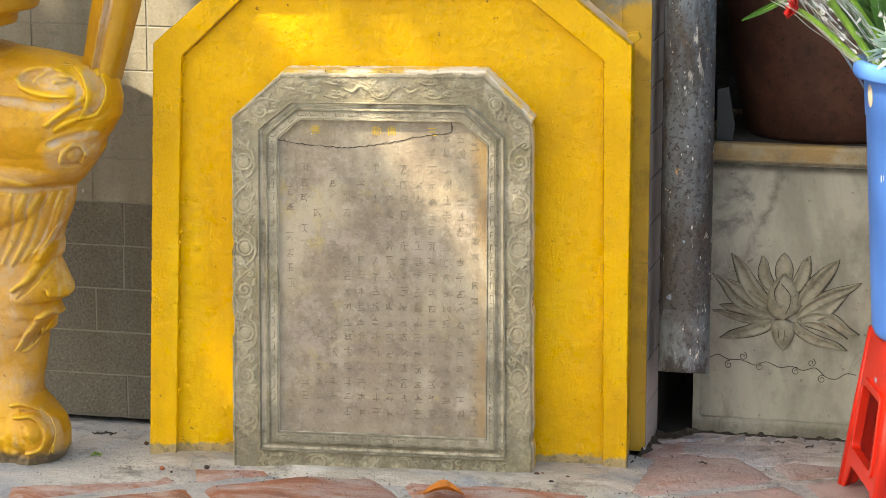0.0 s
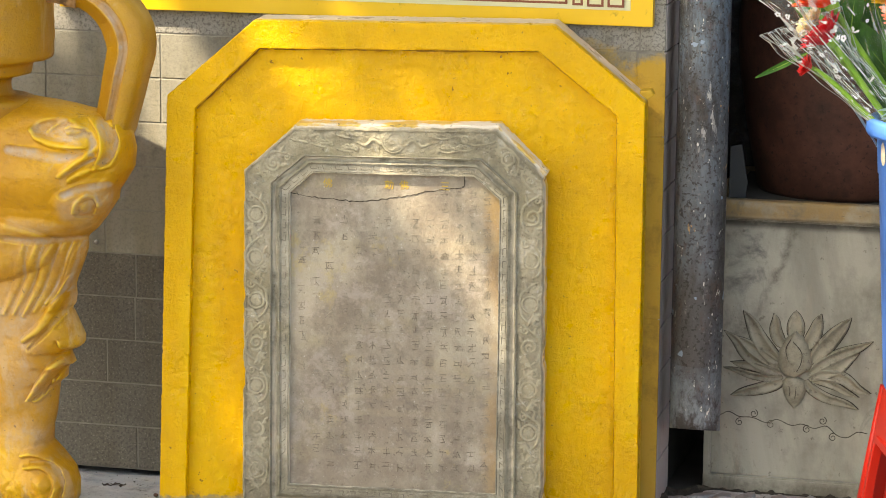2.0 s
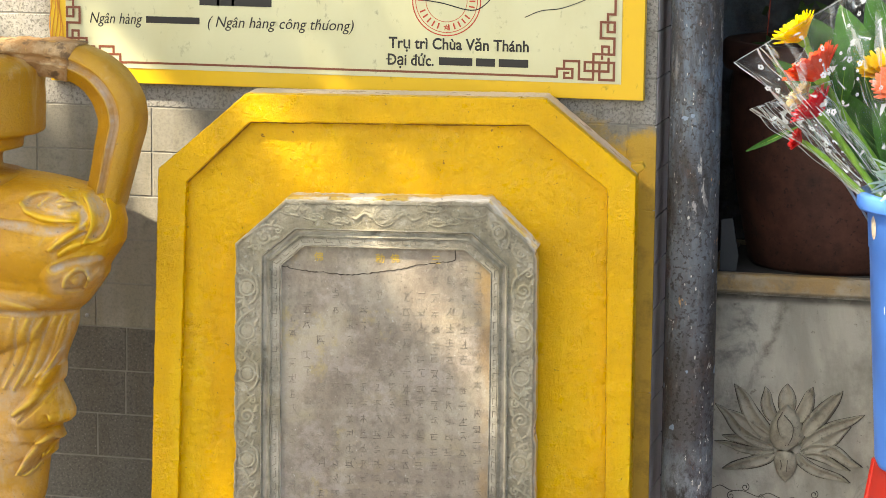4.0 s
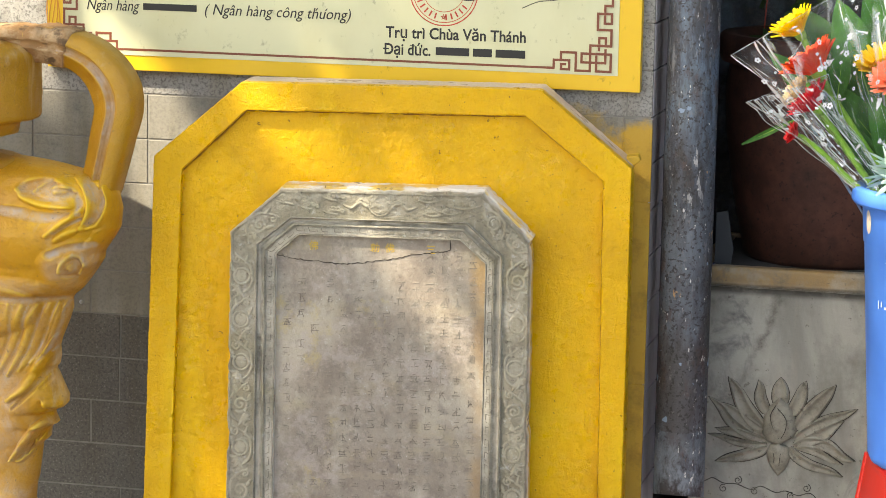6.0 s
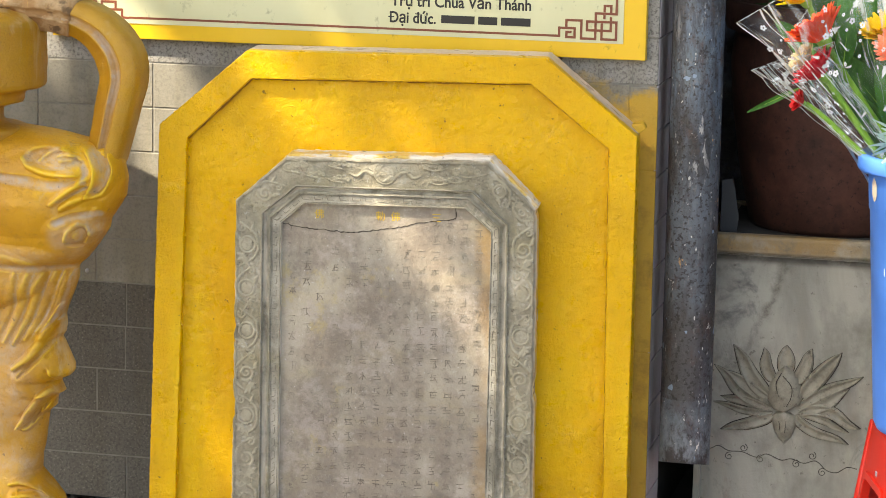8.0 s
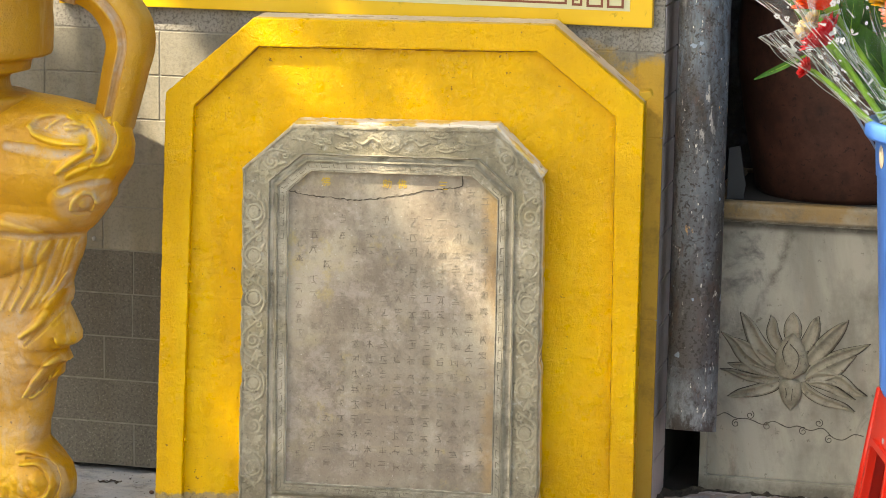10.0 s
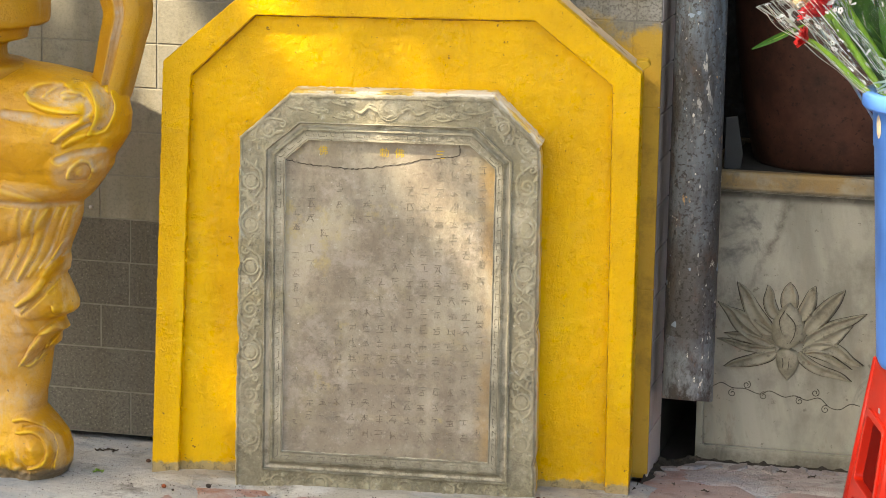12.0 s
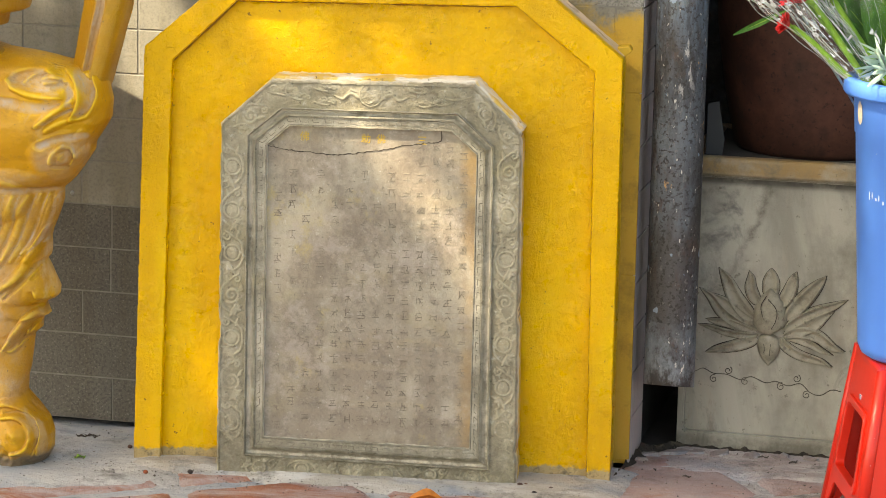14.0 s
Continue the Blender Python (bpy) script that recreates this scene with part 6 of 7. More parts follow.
leg_x1 = np.convolve(np.pad(leg_x1, 1, mode="edge"), (0.25, 0.5, 0.25), "valid")
leg_x0, leg_ry = np.interp(leg_z, *LEFT), np.interp(leg_z, *DEEP)
leg_ry = np.convolve(np.pad(leg_ry, 3, mode="edge"), np.ones(7) / 7, "valid")
mid, half = (leg_x0 + leg_x1) / 2, (leg_x1 - leg_x0) / 2
e = np.cos(np.linspace(0, math.pi, FACE_COLS))
face_x = mid[:, None] + half[:, None] * e[None, :]
face_y = -0.30 - leg_ry[:, None] * (1 - np.abs(e[None, :]) ** 3) ** 0.5
face_z = np.repeat(leg_z[:, None], FACE_COLS, 1)
mask = Carving(face_x.ravel(), face_z.ravel())


def form(points, radii, lift, worn=0.0, power=1.0):
    mask.stroke(points, radii, lift, power, 12, worn, True)


# crown, eye in its worn socket, brow and cheek folds
form([(-0.86, 0.735), (-0.80, 0.765), (-0.73, 0.782)], (0.02, 0.024, 0.014), 0.005)
form([(-0.740, 0.750), (-0.700, 0.751), (-0.660, 0.742)], (0.014, 0.022, 0.015), -0.010, 1.0)
form([(-0.751, 0.752), (-0.735, 0.764), (-0.707, 0.770), (-0.683, 0.767), (-0.663, 0.758), (-0.649, 0.745)], (0.004, 0.006, 0.006, 0.004), 0.006)
form([(-0.752, 0.749), (-0.735, 0.736), (-0.709, 0.726), (-0.682, 0.721), (-0.653, 0.719)], (0.004, 0.008, 0.009, 0.007, 0.004), 0.012)
form([(-0.722, 0.745), (-0.705, 0.760), (-0.685, 0.765)], (0.004, 0.005, 0.003), 0.006)
form([(-0.720, 0.738), (-0.700, 0.733), (-0.676, 0.731)], 0.004, -0.003, 1.0)
form([(-0.681, 0.750), (-0.669, 0.751)], 0.0125, 0.013)
form([(-0.694, 0.750), (-0.678, 0.757), (-0.660, 0.752)], 0.003, 0.004)
form([(-0.686, 0.749), (-0.664, 0.750)], 0.0022, -0.004)
form([(-0.790, 0.712), (-0.740, 0.706), (-0.695, 0.700), (-0.655, 0.705)], (0.010, 0.013, 0.012, 0.006), -0.006, 0.9)
form([(-0.690, 0.668), (-0.667, 0.688), (-0.649, 0.702), (-0.635, 0.714)], (0.006, 0.009, 0.008, 0.005), 0.013)
form([(-0.674, 0.660), (-0.654, 0.672), (-0.632, 0.681)], (0.007, 0.009, 0.005), 0.010)
form([(-0.678, 0.672), (-0.657, 0.686), (-0.636, 0.697)], 0.004, -0.006, 0.9)
form([(-0.80, 0.655), (-0.74, 0.645), (-0.69, 0.635)], (0.05, 0.045, 0.03), 0.010)
# the band that curls round the handle's root, with the pale hollow in it
form([(-0.674, 0.786), (-0.650, 0.769), (-0.634, 0.752), (-0.625, 0.729), (-0.625, 0.705), (-0.633, 0.684)], (0.006, 0.006, 0.006, 0.005, 0.004), 0.012)
form([(-0.636, 0.768), (-0.625, 0.752), (-0.612, 0.727), (-0.613, 0.704), (-0.624, 0.688)], (0.008, 0.012, 0.012, 0.010, 0.006), -0.012, 1.0)
form([(-0.609, 0.752), (-0.600, 0.728), (-0.602, 0.702), (-0.612, 0.684), (-0.632, 0.678)], (0.005, 0.006, 0.006, 0.005), 0.010)
form([(-0.602, 0.752), (-0.594, 0.725), (-0.594, 0.695), (-0.604, 0.666), (-0.625, 0.645)], (0.010, 0.016, 0.018, 0.016, 0.010), 0.007)
form([(-0.640, 0.706), (-0.640, 0.725), (-0.648, 0.742)], (0.006, 0.008, 0.006), -0.006, 0.8)
form([(-0.677, 0.770), (-0.673, 0.786)], 0.012, 0.016)
# snout: a swell, arched nostril, side folds, and the jaw over the beard
form([(-0.665, 0.600), (-0.640, 0.612)], 0.050, 0.018, 0.45)
form([(-0.672, 0.597), (-0.664, 0.616), (-0.650, 0.628), (-0.638, 0.624), (-0.634, 0.606)], (0.005, 0.007, 0.007, 0.006, 0.004), 0.012, 0.9)
form([(-0.655, 0.609), (-0.654, 0.602)], 0.0085, 0.007)
form([(-0.667, 0.590), (-0.655, 0.588)], 0.006, -0.009)
form([(-0.645, 0.590), (-0.630, 0.610), (-0.622, 0.623)], (0.004, 0.007, 0.005), 0.010, 0.6)
form([(-0.648, 0.572), (-0.631, 0.588), (-0.619, 0.609)], (0.004, 0.007, 0.005), 0.010)
form([(-0.641, 0.580), (-0.626, 0.600)], 0.004, -0.006, 0.8)
form([(-0.685, 0.632), (-0.655, 0.643), (-0.622, 0.646)], 0.009, -0.007, 0.9)
form([(-0.790, 0.572), (-0.740, 0.566), (-0.700, 0.560), (-0.660, 0.566)], (0.016, 0.018, 0.018, 0.012), 0.006, 0.35)
form([(-0.800, 0.546), (-0.740, 0.540), (-0.690, 0.538)], (0.008, 0.009, 0.007), -0.008, 0.7)
form([(-0.90, 0.530), (-0.83, 0.522), (-0.765, 0.524)], (0.08, 0.065, 0.042), 0.027, 0.3, 0.6)
# beard
for k, line in enumerate((((-0.769, 0.535), (-0.780, 0.493), (-0.795, 0.450), (-0.822, 0.395)), ((-0.746, 0.532), (-0.759, 0.493), (-0.777, 0.445), (-0.803, 0.395)), ((-0.724, 0.530), (-0.739, 0.493), (-0.756, 0.445), (-0.785, 0.392)), ((-0.708, 0.530), (-0.721, 0.492), (-0.740, 0.444), (-0.765, 0.400)), ((-0.695, 0.528), (-0.706, 0.489), (-0.724, 0.442), (-0.745, 0.415)), ((-0.687, 0.525), (-0.693, 0.497), (-0.708, 0.459), (-0.722, 0.435)))):
    form(line, (0.004, 0.0100, 0.009, 0.004), 0.0032 + 0.0022 * (k % 3), 0.25)
    form([(x + 0.009, z) for x, z in line], (0.002, 0.004, 0.002), -0.0015, 0.8)
# the man's face below, in profile: brow, cheek, nose wing, moustache and lip
form([(-0.705, 0.462), (-0.715, 0.440), (-0.731, 0.408), (-0.752, 0.374), (-0.785, 0.345)], (0.006, 0.010, 0.012, 0.012, 0.006), 0.014)
form([(-0.704, 0.436), (-0.720, 0.402), (-0.742, 0.366), (-0.774, 0.330)], (0.004, 0.006, 0.006, 0.003), -0.006, 0.4)
form([(-0.735, 0.352), (-0.760, 0.325)], 0.032, 0.010)
form([(-0.712, 0.394), (-0.717, 0.382), (-0.728, 0.368)], (0.006, 0.005, 0.003), -0.006)
form([(-0.716, 0.390), (-0.712, 0.386)], 0.005, 0.006)
form([(-0.716, 0.336), (-0.708, 0.334)], 0.013, 0.012)
form([(-0.726, 0.340), (-0.722, 0.326), (-0.708, 0.321)], 0.004, -0.006)
form([(-0.708, 0.293), (-0.723, 0.301), (-0.740, 0.287), (-0.763, 0.256), (-0.783, 0.229)], (0.006, 0.009, 0.011, 0.010, 0.005), 0.020, 0.3)
form([(-0.716, 0.286), (-0.730, 0.284), (-0.746, 0.262), (-0.760, 0.238)], (0.003, 0.006, 0.006, 0.003), -0.010)
form([(-0.784, 0.227), (-0.772, 0.224), (-0.759, 0.236), (-0.744, 0.262)], (0.003, 0.005, 0.005, 0.003), 0.009)
form([(-0.730, 0.268), (-0.740, 0.252)], 0.010, 0.008)
form([(-0.790, 0.300), (-0.830, 0.240)], 0.05, 0.008)
# the scrolled foot
form([(-0.755, 0.076), (-0.748, 0.068)], 0.055, 0.014)
form([(-0.800, 0.118), (-0.775, 0.124), (-0.748, 0.116), (-0.722, 0.092), (-0.713, 0.062), (-0.720, 0.026)], (0.005, 0.009, 0.010, 0.009, 0.005), 0.012)
form([(-0.790, 0.098), (-0.755, 0.102), (-0.733, 0.084), (-0.727, 0.059), (-0.740, 0.038), (-0.765, 0.030)], (0.004, 0.008, 0.008, 0.006, 0.004), 0.011)
form([(-0.752, 0.070)], 0.018, 0.010)
form([(-0.780, 0.108), (-0.748, 0.107), (-0.727, 0.086), (-0.720, 0.058), (-0.730, 0.030)], 0.003, -0.006, 0.3)
form([(-0.800, 0.160), (-0.790, 0.300), (-0.800, 0.420)], 0.06, 0.0, 0.45)

face_y -= (mask.h + 0.0022 * grain(mask.x, mask.z, 24, 1.0) + 0.0010 * grain(mask.x, mask.z, 75, 2.0) + 0.0005 * grain(mask.x, mask.z, 180, 3.0)).reshape(ROWS, FACE_COLS)
foot_lump = np.clip(1 - face_z / 0.11, 0, 1) * (grain(mask.x, mask.z, 38, 5.0) + 0.6 * grain(mask.x, mask.z, 90, 7.0)).reshape(ROWS, FACE_COLS)
face_y -= 0.010 * foot_lump
back = np.linspace(math.pi, 2 * math.pi, BACK_COLS + 2)[1:-1]
loop_x = np.concatenate([face_x, mid[:, None] + half[:, None] * np.cos(back)[None, :]], 1)
loop_y = np.concatenate([face_y, -0.30 - leg_ry[:, None] * 0.8 * np.sin(back)[None, :]], 1)
cols = FACE_COLS + BACK_COLS
verts = [(float(loop_x[i, c]), float(loop_y[i, c]), float(leg_z[i])) for i in range(ROWS) for c in range(cols)]
faces = [(i * cols + c, (i + 1) * cols + c, (i + 1) * cols + (c + 1) % cols, i * cols + (c + 1) % cols) for i in range(ROWS - 1) for c in range(cols)]
faces += [tuple(range(cols)), tuple((ROWS - 1) * cols + c for c in reversed(range(cols)))]
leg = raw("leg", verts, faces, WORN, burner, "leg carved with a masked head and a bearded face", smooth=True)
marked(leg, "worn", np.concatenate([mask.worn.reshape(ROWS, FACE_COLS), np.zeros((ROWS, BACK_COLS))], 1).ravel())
bm = bmesh.new()
for x, z in ((-0.794, 0.493), (-0.777, 0.496)):
    blob(bm, (x, -0.392, z), (0.003, 0.004, 0.003), u=8, v=6)
part("rivet", bm, WORN, leg)

# the loop handle: a flat bar with a sharp ridge, a hollow beside it and a bevelled outer face, bent over to the bowl
CORE = smooth_line([(-0.640, 0, 0.690), (-0.630, 0, 0.745), (-0.618, 0, 0.795), (-0.607, 0, 0.845), (-0.597, 0, 0.892), (-0.604, 0, 0.930), (-0.625, 0, 0.962), (-0.658, 0, 0.988), (-0.705, 0, 1.004), (-0.760, 0, 1.008), (-0.860, 0, 1.008)], 18)
SECTION = ((-1.0, -0.018), (-0.95, -0.025), (-0.30, -0.038), (-0.22, -0.043), (-0.15, -0.040), (-0.05, -0.033), (0.14, -0.033), (0.27, -0.042), (0.35, -0.044), (0.82, -0.032), (0.92, -0.027), (1.0, -0.014), (1.0, 0.035), (-1.0, 0.035))


def bar_mesh(lo, hi, grow, lumps, seed_no):
    """The handle's bar from one share of its length to another."""
    verts, faces, worn = [], [], []
    first, last = int(lo * (len(CORE) - 1)), int(hi * (len(CORE) - 1))
    for i in range(first, last + 1):
        p, d = CORE[i], (CORE[min(i + 1, len(CORE) - 1)] - CORE[max(i - 1, 0)]).normalized()
        across = Vector((d.z, 0, -d.x))
        w = grow * float(np.interp(i / len(CORE), (0, 0.10, 0.24, 0.48, 0.72, 1), (0.020, 0.032, 0.035, 0.041, 0.034, 0.029)))
        for a, b in SECTION:
            q = p + across * a * w + Vector((0, -0.30 + b * grow, 0))
            n = lumps * noise.noise(q * 34 + Vector((seed_no, 0, 0))) + lumps * 0.45 * noise.noise(q * 110)
            verts.append(q + Vector((n * 0.6, -n, n * 0.6)))
            worn.append(0.75 if -0.16 < a < 0.2 else 0.12)
    m = len(SECTION)
    for i in range(last - first):
        for k in range(m):
            faces.append((i * m + k, i * m + (k + 1) % m, (i + 1) * m + (k + 1) % m, (i + 1) * m + k))
    faces += [tuple(range(m))[::-1], tuple((last - first) * m + k for k in range(m))]
    return verts, faces, worn


verts, faces, worn = bar_mesh(0.0, 1.0, 1.0, 0.0016, 2.0)
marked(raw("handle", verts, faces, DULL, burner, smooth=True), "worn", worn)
bm = bmesh.new()
for k in range(11):
    q = random.Random(40 + k)
    blob(bm, (-0.664 + 0.0045 * k, -0.322 + q.uniform(-0.006, 0.006), 0.764 - 0.0007 * k + q.uniform(-0.010, 0.009)), (0.009, q.uniform(0.016, 0.030), q.uniform(0.004, 0.009)), u=12, v=8)
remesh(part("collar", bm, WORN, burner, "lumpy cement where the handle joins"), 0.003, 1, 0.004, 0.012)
RAW = Mat("raw_cement", (0.34, 0.185, 0.07), 0.85)
RAW.over((0.50, 0.34, 0.18), RAW.ramp(RAW.noise(18, 6, 0.7), (0.45, 0), (0.6, 1)))
RAW.over((0.10, 0.06, 0.03), RAW.ramp(RAW.noise(40, 5), (0.54, 0), (0.64, 1)), 0.8)
RAW.relief(RAW.noise(60, 6), 1.0)
RAW = RAW.done(0.005)
# the paint has broken off the handle's upper end
verts, faces, worn = bar_mesh(0.765, 1.0, 1.10, 0.007, 9.0)
raw("broken_patch", verts, faces, RAW, burner, "brown raw cement where paint broke off", smooth=True)
bm = bmesh.new()
lathe(bm, [(0.0, 0.73), (0.09, 0.73), (0.115, 0.745), (0.118, 0.785), (0.108, 0.790), (0.070, 0.795), (0.068, 0.826), (0.108, 0.833), (0.110, 0.857), (0.146, 0.862), (0.150, 0.87), (0.150, 0.985), (0.135, 1.0), (0.09, 1.010), (0.0, 1.010)], 72, (-0.899, -0.32, 0.005))
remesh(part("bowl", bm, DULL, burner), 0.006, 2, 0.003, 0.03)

# ---- small things on the ground and the wall ----
def seed(x, y, size, colour, label, turn=0.0):
    top = thing("fallen_seed", label, "seed", pose(x, y, 0.004, 0, 0, turn), "seeds on the paving")
    bm = bmesh.new()
    blob(bm, (0, 0, size * 0.75), (size, size * 0.9, size * 0.75), u=12, v=8)
    for v in bm.verts:
        v.co += v.co.normalized() * size * 0.18 * noise.noise(v.co * 160)
    m = Mat("seed_husk", colour, 0.6)
    m.over(tuple(c * 0.4 for c in colour), m.ramp(m.noise(220, 3), (0.45, 0), (0.6, 1)))
    part("husk", bm, m.done(), top, smooth=True)
    return top


seed(-0.509, -0.344, 0.0050, (0.32, 0.07, 0.02), "red-brown round seed fallen on cement")
seed(-0.429, -0.319, 0.0056, (0.035, 0.025, 0.02), "black dried seed fallen on cement")
seed(-0.596, -0.186, 0.0050, (0.09, 0.04, 0.025), "dark seed beside the yellow surround")
seed(-0.487, -0.357, 0.0028, (0.05, 0.035, 0.03), "tiny dark seed on the mortar")
seed(0.186, -0.222, 0.0062, (0.07, 0.035, 0.025), "dark seed beside the tablet's foot")
seed(0.196, -0.215, 0.0050, (0.12, 0.05, 0.03), "brown seed beside the tablet's foot")
seed(0.222, -0.264, 0.0055, (0.03, 0.022, 0.02), "black seed on the mortar by the surround")
seed(0.246, -0.226, 0.0052, (0.10, 0.06, 0.05), "greyish seed by the surround's foot")
seed(0.262, -0.235, 0.0030, (0.05, 0.04, 0.03), "tiny seed by the surround's foot")


def dry_leaf(x, y, length, width, turn, colour, label, lift):
    top = thing("fallen_leaf", label, "leaf", pose(x, y, 0.004, 0, 0, turn))
    bm = bmesh.new()
    rows = []
    for i in range(11):
        s = i / 10
        w = width * math.sin(math.pi * (0.05 + 0.9 * s)) ** 0.8 / 2
        rows.append([bm.verts.new((length * (s - 0.5), w * e, lift * (0.25 + math.sin(math.pi * s)) * (0.55 + 0.45 * e * e) + 0.003 * noise.noise((s * 4, e, x * 9)))) for e in (-1, -0.5, 0, 0.5, 1)])
    for a, b in zip(rows, rows[1:]):
        for k in range(4):
            bm.faces.new((a[k], a[k + 1], b[k + 1], b[k]))
    m = Mat("leaf_skin", colour, 0.5)
    m.over(tuple(c * 0.45 for c in colour), m.ramp(m.noise(40, 4), (0.45, 0), (0.65, 1)), 0.8)
    part("blade", bm, m.done(), top, smooth=True)
    bm = bmesh.new()
    tube(bm, [(length * (-0.62), 0, 0.004), (-length * 0.4, 0, lift * 0.5), (0, 0, lift * 0.7), (length * 0.45, 0, lift * 0.3)], [0.0012, 0.0012, 0.0010, 0.0005], 6)
    part("midrib", bm, m.m, top)
    return top


dry_leaf(0.045, -0.385, 0.075, 0.036, 12, (0.50, 0.16, 0.015), "curled orange dry leaf on terracotta paving", 0.020)
dry_leaf(-0.665, -0.282, 0.016, 0.008, 40, (0.16, 0.30, 0.04), "tiny green leaf scrap on cement", 0.006)
dry_leaf(-0.657, -0.276, 0.012, 0.007, 110, (0.20, 0.34, 0.05), "tiny green leaf scrap on cement", 0.005)
for k, (x, y) in enumerate(((-0.715, -0.135), (-0.700, -0.125), (-0.685, -0.130), (0.41, -0.03), (0.475, -0.06), (0.60, 0.12), (0.66, 0.10))):
    dry_leaf(x, y, 0.018, 0.006, 37 * k, (0.06, 0.045, 0.035), "dark scrap of rotted leaf", 0.003)

# broken edge of the paving before the recess
def rubble(x, y, size, turn, seed_no):
    top = thing("paving_fragment", "broken grey-pink fragment of paving at the recess", "stone", pose(x, y, -0.004, 0, 0, turn), "fragments of paving")
    bm = bmesh.new()
    n = 9
    out = []
    for k in range(n):
        q = 2 * math.pi * k / n
        r = size * (0.75 + 0.5 * noise.noise((math.cos(q) * 2 + seed_no, math.sin(q) * 2, seed_no)))
        out.append((r * 1.5 * math.cos(q), r * 0.8 * math.sin(q)))
    low = [bm.verts.new((a * 1.1, b * 1.1, -0.01)) for a, b in out]
    mid = [bm.verts.new((a, b, 0.006)) for a, b in out]
    up = [bm.verts.new((a * 0.86, b * 0.86, 0.010 + 0.003 * noise.noise((a * 40, b * 40, seed_no)))) for a, b in out]
    for p, q in ((low, mid), (mid, up)):
        for k in range(n):
            bm.faces.new((p[k], p[(k + 1) % n], q[(k + 1) % n], q[k]))
    bm.faces.new(up)
    part("stone", bm, RUBBLE, top)


RUBBLE = cement("fragment_cement", (0.30, 0.25, 0.235))
for k, (x, y, r) in enumerate(((0.385, 0.085, 0.018), (0.425, 0.115, 0.026), (0.470, 0.125, 0.020), (0.515, 0.130, 0.030), (0.575, 0.135, 0.026), (0.635, 0.138, 0.030), (0.690, 0.140, 0.020), (0.372, 0.045, 0.012))):
    rubble(x, y, r, 23 * k, k * 1.7)

# grit along the wall's foot and in the joints
verts, faces, rng = [], [], random.Random(31)
for k in range(2600):
    x = rng.uniform(-0.95, 1.0)
    y = rng.choice((rng.uniform(-0.36, -0.28), rng.uniform(-0.50, -0.02), rng.uniform(-0.12, 0.15)))
    if x < 0.33 and y > -0.03:
        continue
    r = rng.choice((0.0006, 0.0009, 0.0013, 0.0021)) * rng.uniform(0.7, 1.2)
    c, i = Vector((x, y, 0.0035 + r * 0.3)), len(verts)
    for d in ((1, 0, 0), (0, 1, 0), (-1, 0, 0), (0, -1, 0), (0, 0, 0.8), (0, 0, -0.5)):
        verts.append(c + Vector(d) * r * rng.uniform(0.6, 1.3))
    faces.extend([(i + a, i + (a + 1) % 4, i + 4) for a in range(4)] + [(i + (a + 1) % 4, i + a, i + 5) for a in range(4)])
GRIT = Mat("grit", (0.20, 0.18, 0.16), 0.9)
GRIT.over((0.05, 0.04, 0.035), GRIT.ramp(GRIT.noise(40, 3), (0.45, 0), (0.55, 1)))
tagged(raw("grit", verts, faces, GRIT.done()), "fine grit and crumbs strewn over the paving", "grit", kind="stuff")

screw = thing("wall_screw", "small steel screw in the grey tiled wall", "screw", pose(-0.7815, -0.002, 0.4662))
bm = bmesh.new()
lathe(bm, [(0.0, 0.004), (0.003, 0.0035), (0.0042, 0.002), (0.0045, 0.0)], 12)
bmesh.ops.rotate(bm, verts=bm.verts, matrix=Matrix.Rotation(radians(90), 3, "X"))
part("head", bm, Mat("screw_steel", (0.55, 0.55, 0.55), 0.35, 1.0).done(), screw)

# ---- the tree whose crown shades the wall; it stands beside the yard ----
tree = thing("tree", "broad leafy tree shading the temple wall with dappled light", "tree", pose(-3.9, -3.0, -0.03))
BARK = Mat("bark", (0.10, 0.075, 0.05), 0.9)
BARK.relief(BARK.noise(20, 5, 0.7, (1, 1, 0.3)), 1.0)
BARK = BARK.done(0.01)
bm = bmesh.new()
tube(bm, smooth_line([(0, 0, 0), (0.05, 0.03, 1.8), (0.2, 0.1, 3.6), (0.4, 0.1, 5.2)], 6), [0.17 - 0.004 * k for k in range(19)], 14)
part("trunk", bm, BARK, tree, smooth=True)
for k, tip in enumerate(((-0.9, 0.5, 6.2), (0.3, -1.2, 6.0), (1.3, -0.9, 6.2), (-0.4, 1.0, 6.3), (0.9, 1.2, 6.0), (1.9, -0.6, 5.9))):
    bm = bmesh.new()
    tube(bm, smooth_line([(0.2, 0.1, 3.6), Vector((0.2, 0.1, 3.9)).lerp(Vector(tip), 0.45) + Vector((0, 0, 0.25)), tip], 8), [0.085 - 0.0042 * i for i in range(17)], 10)
    part("limb", bm, BARK, tree, smooth=True)
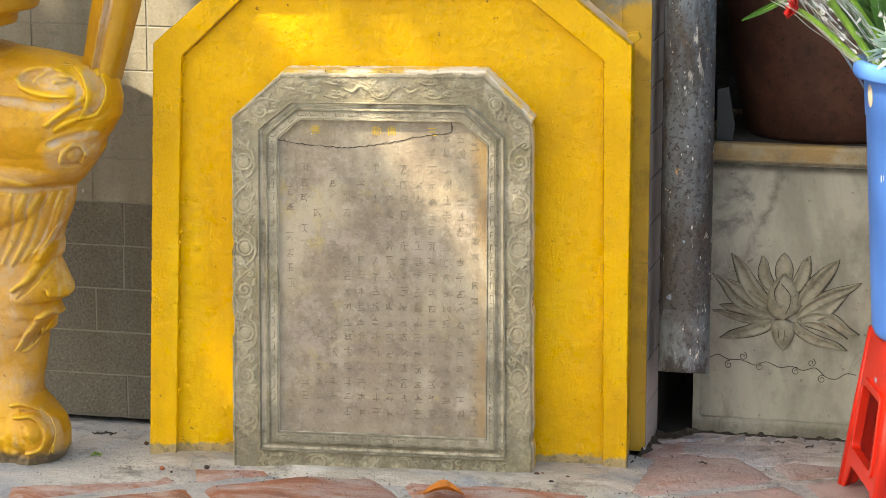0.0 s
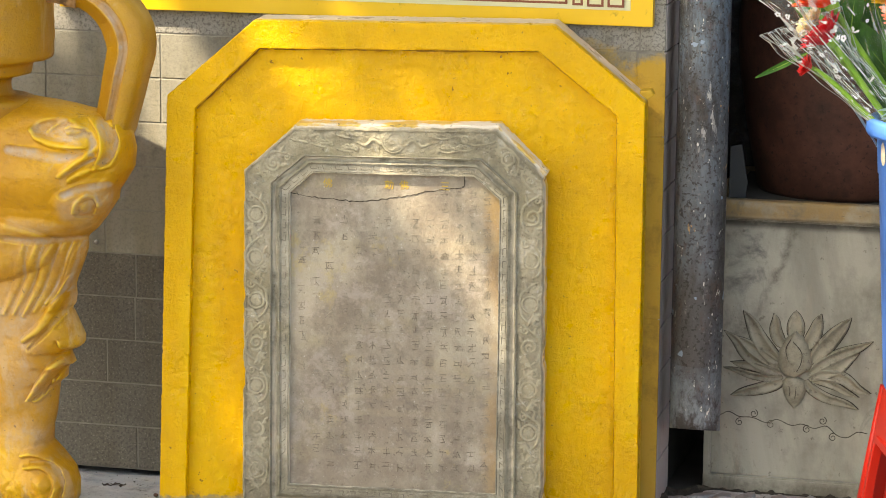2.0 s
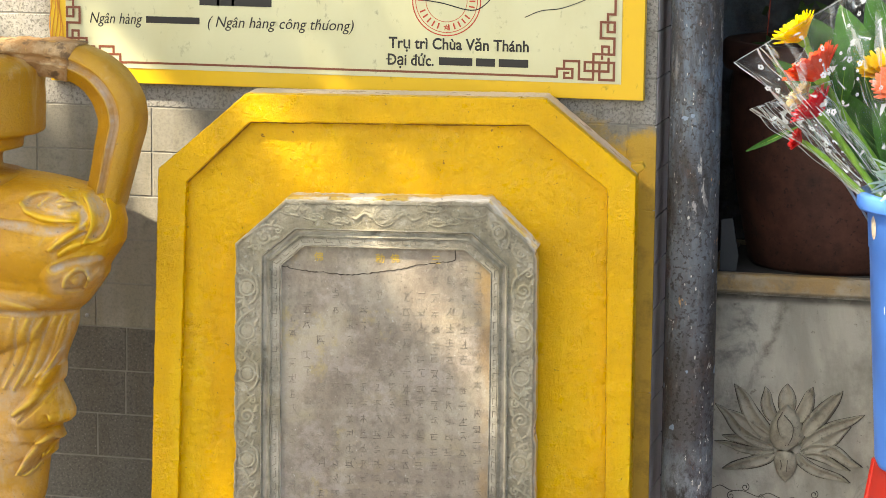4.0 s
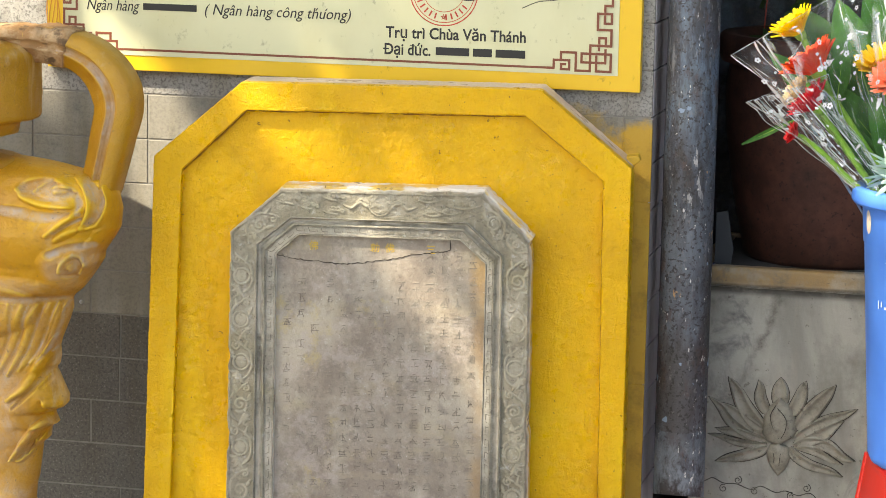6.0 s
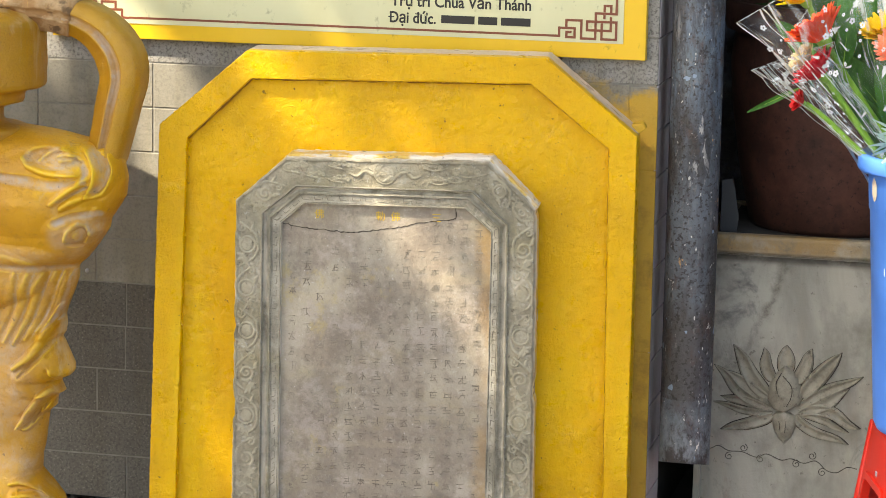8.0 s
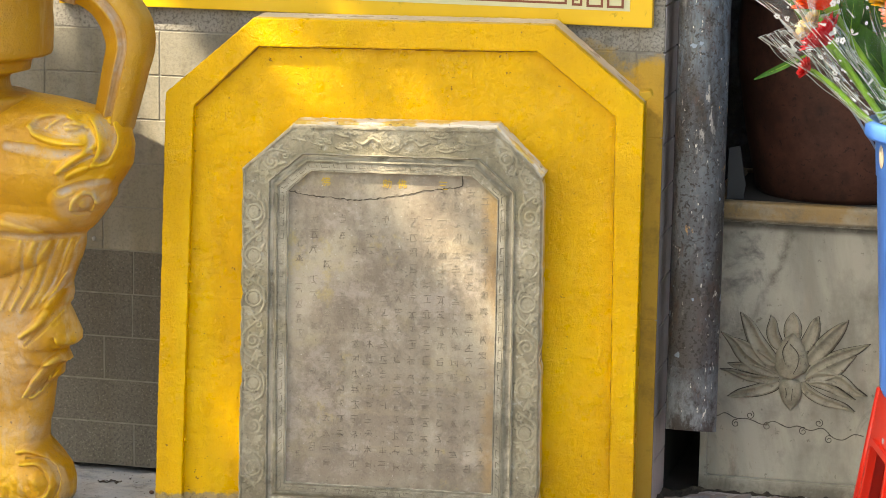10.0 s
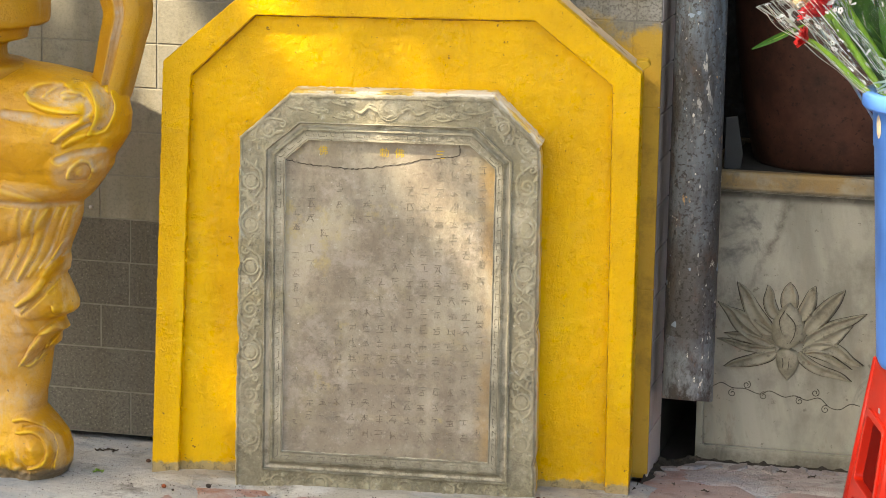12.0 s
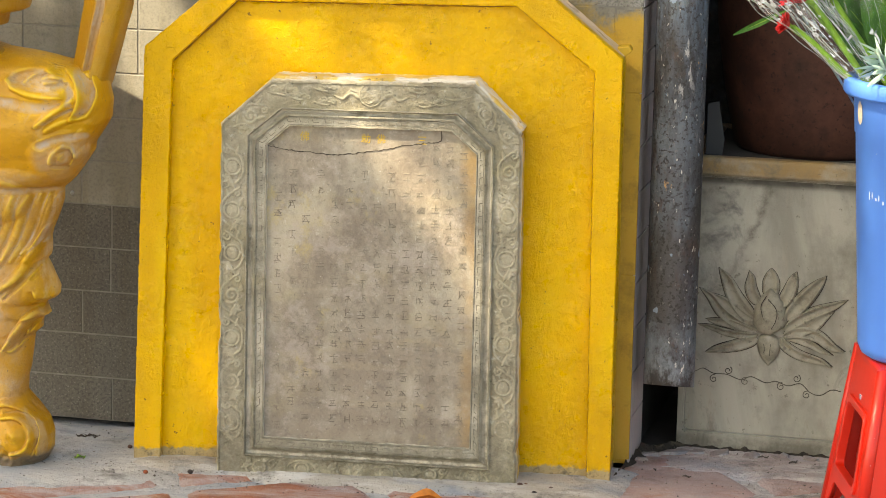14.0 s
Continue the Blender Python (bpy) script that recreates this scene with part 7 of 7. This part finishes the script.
# where gaps in the crown let the sun on to the place: foot of the beam, reach across and along the slope
GAPS = [
    ((-0.63, 0.0, 0.77), 0.15, 0.12, 1.0), ((-0.59, 0.0, 0.65), 0.13, 0.11, 1.0), ((-0.74, 0.0, 0.89), 0.20, 0.105, 1.0), ((-0.82, -0.43, 0.70), 0.14, 0.11, 0.92), ((-0.262, -0.259, 0.436), 0.042, 0.034, 0.8),
    ((-0.33, -0.23, 0.80), 0.13, 0.10, 0.60), ((-0.16, -0.24, 0.88), 0.15, 0.09, 0.48),
    ((-0.14, -0.245, 0.735), 0.045, 0.035, 0.60), ((-0.104, -0.24, 0.676), 0.042, 0.042, 1.0), ((-0.066, -0.235, 0.622), 0.042, 0.044, 1.0),
    ((-0.026, -0.23, 0.566), 0.042, 0.046, 1.0), ((0.018, -0.225, 0.508), 0.042, 0.046, 1.0), ((0.054, -0.22, 0.450), 0.036, 0.046, 0.9), ((0.075, -0.22, 0.395), 0.026, 0.036, 0.6),
    ((-0.30, -0.02, 1.02), 0.12, 0.13, 0.26), ((-0.05, -0.02, 1.05), 0.12, 0.12, 0.20),
    ((0.80, -0.25, 1.00), 0.26, 0.20, 0.66), ((0.93, -0.34, 0.50), 0.20, 0.32, 0.50),
]
side = SUN_WAY.cross(Vector((0, 0, 1))).normalized()
rise = side.cross(SUN_WAY).normalized()
rng = random.Random(17)
verts, faces = [], []
hub = Vector((-0.05, -0.2, 0.6)) - SUN_WAY * 7.0
for k in range(98000):
    a, b, c = rng.uniform(-2.4, 2.4), rng.uniform(-2.0, 2.2), rng.gauss(0, 0.22)
    if (a / 2.4) ** 2 + (b / 2.1) ** 2 > 1 - 0.25 * noise.noise((a * 2, b * 2, 5)):
        continue
    p = hub + side * a + rise * b + SUN_WAY * c
    shut = False
    for foot, wide, tall, clear in GAPS:
        d = Vector(foot) - hub
        u, v = (a - d.dot(side)) / wide, (b - d.dot(rise)) / tall
        edge = u * u + v * v
        if edge < 1 + 0.5 * noise.noise((a * 14, b * 14, 2)) and rng.random() < clear:
            shut = True
            break
    if shut or p.z < 1.9:
        continue
    q = Vector((rng.uniform(-1, 1), rng.uniform(-1, 1), rng.uniform(-0.6, 0.4))).normalized()
    n = (-SUN_WAY + 0.9 * Vector((rng.uniform(-1, 1), rng.uniform(-1, 1), rng.uniform(-1, 1)))).normalized()
    q = (q - n * q.dot(n)).normalized()
    w = n.cross(q) * rng.uniform(0.013, 0.02)
    q = q * rng.uniform(0.032, 0.048)
    o = p - tree.location
    i = len(verts)
    verts.extend([o - q, o + w - q * 0.1, o + q, o - w - q * 0.1])
    faces.extend([(i, i + 1, i + 2), (i, i + 2, i + 3)])
crown = raw("crown", verts, faces, Mat("tree_leaf", (0.05, 0.11, 0.02), 0.5).done(), tree, "crown of small green leaves with gaps")
tagged(crown, kind="stuff")

# ---- pieces of the wall and the paving ----
def tile_mesh(length, height, depth=0.008, bevel=0.0008, material=TILE):
    key = (round(length, 4), round(height, 4), material.name)
    if key not in TILES:
        bm = bmesh.new()
        b = bevel
        front = [(b, b), (length - b, b), (length - b, height - b), (b, height - b)]
        rim = [(0, 0), (length, 0), (length, height), (0, height)]
        a = [bm.verts.new((x, 0, z)) for x, z in front]
        c = [bm.verts.new((x, b, z)) for x, z in rim]
        d = [bm.verts.new((x, depth, z)) for x, z in rim]
        bm.faces.new(a)
        for p, q in ((a, c), (c, d)):
            for i in range(4):
                bm.faces.new((p[i], q[i], q[(i + 1) % 4], p[(i + 1) % 4]))
        data = bpy.data.meshes.new("tile")
        bmesh.ops.recalc_face_normals(bm, faces=bm.faces)
        bm.to_mesh(data)
        bm.free()
        data.materials.append(material)
        TILES[key] = data
    return TILES[key]


TILES = {}
LENGTH, JOINT = 0.24, 0.003
STARTS = {0: -0.70, 2: -0.7627, 4: -0.70, 8: -0.8835, 9: -0.8835, 10: 0.3046}
rng = random.Random(4)
for k in range(16):
    start = STARTS.get(k, -0.7627 + 0.06 * rng.randrange(4))
    end = CORNER if k > 9 else 0.30
    edges = sorted({round(max(-1.5, min(end, start + LENGTH * n)), 4) for n in range(-12, 12)})
    for x0, x1 in zip(edges, edges[1:]):
        if x1 - x0 < 0.01:
            continue
        ob = new("tile", tile_mesh(x1 - x0 - JOINT, COURSE - JOINT, material=GRANITE if k < 5 else TILE if k < 10 else PALE_GRANITE))
        ob.location = (x0 + JOINT / 2, rng.uniform(-0.0005, 0.0003), 0.0045 + COURSE * k)
        ob.parent = wall_north
    ob = new("tile", tile_mesh(WALL_BACK - 0.01, COURSE - JOINT, material=END_TILE))
    ob.matrix_basis = pose(CORNER, 0.006, 0.0045 + COURSE * k, 0, 0, 90)
    ob.parent = wall_north

# the painted strip at the wall's end, in three lengths
for z0, z1 in ((0.012, 0.3742), (0.3762, 0.7250), (0.7270, 0.8825)):
    ob = new("tile", tile_mesh(CORNER - 0.302, z1 - z0))
    ob.location = (0.302, 0.0, z0)
    ob.parent = wall_north

# paving tiles, laid aslant to the wall
PAVE, SLANT = 0.353, radians(33)
ca, sa = math.cos(SLANT), math.sin(SLANT)
for i in range(-4, 6):
    for j in range(-5, 4):
        a0, c0 = -0.581 + PAVE * i, -0.10 + PAVE * j
        a, c = a0 + PAVE / 2, c0 + PAVE / 2
        x, y = ca * a - sa * c, sa * a + ca * c
        if not (-1.6 < x < 1.45 and -1.6 < y < 0.14):
            continue
        bm = bmesh.new()
        h = PAVE / 2 - 0.009
        cells = 14
        bmesh.ops.create_grid(bm, x_segments=cells, y_segments=cells, size=h)
        for v in bm.verts:
            px, py = v.co.x, v.co.y
            e = min(h - abs(px), h - abs(py))
            w = 0.004 * noise.noise((px * 30 + i * 7, py * 30 + j * 5, 1))
            v.co.z = (-0.010 if e < 1e-4 else 0.0) + 0.0018 * noise.noise((px * 16 + i * 3, py * 16 + j, 0))
            if e < 1e-4:
                v.co.x += w
                v.co.y += w
            if x + ca * px - sa * py < 0.34 and y + sa * px + ca * py > -0.09:
                v.co.z = -0.03
        ob = part("tile", bm, TERRACOTTA, pavement, smooth=True)
        ob.matrix_basis = pose(x, y, rng.uniform(-0.001, 0.001), 0, 0, 33)
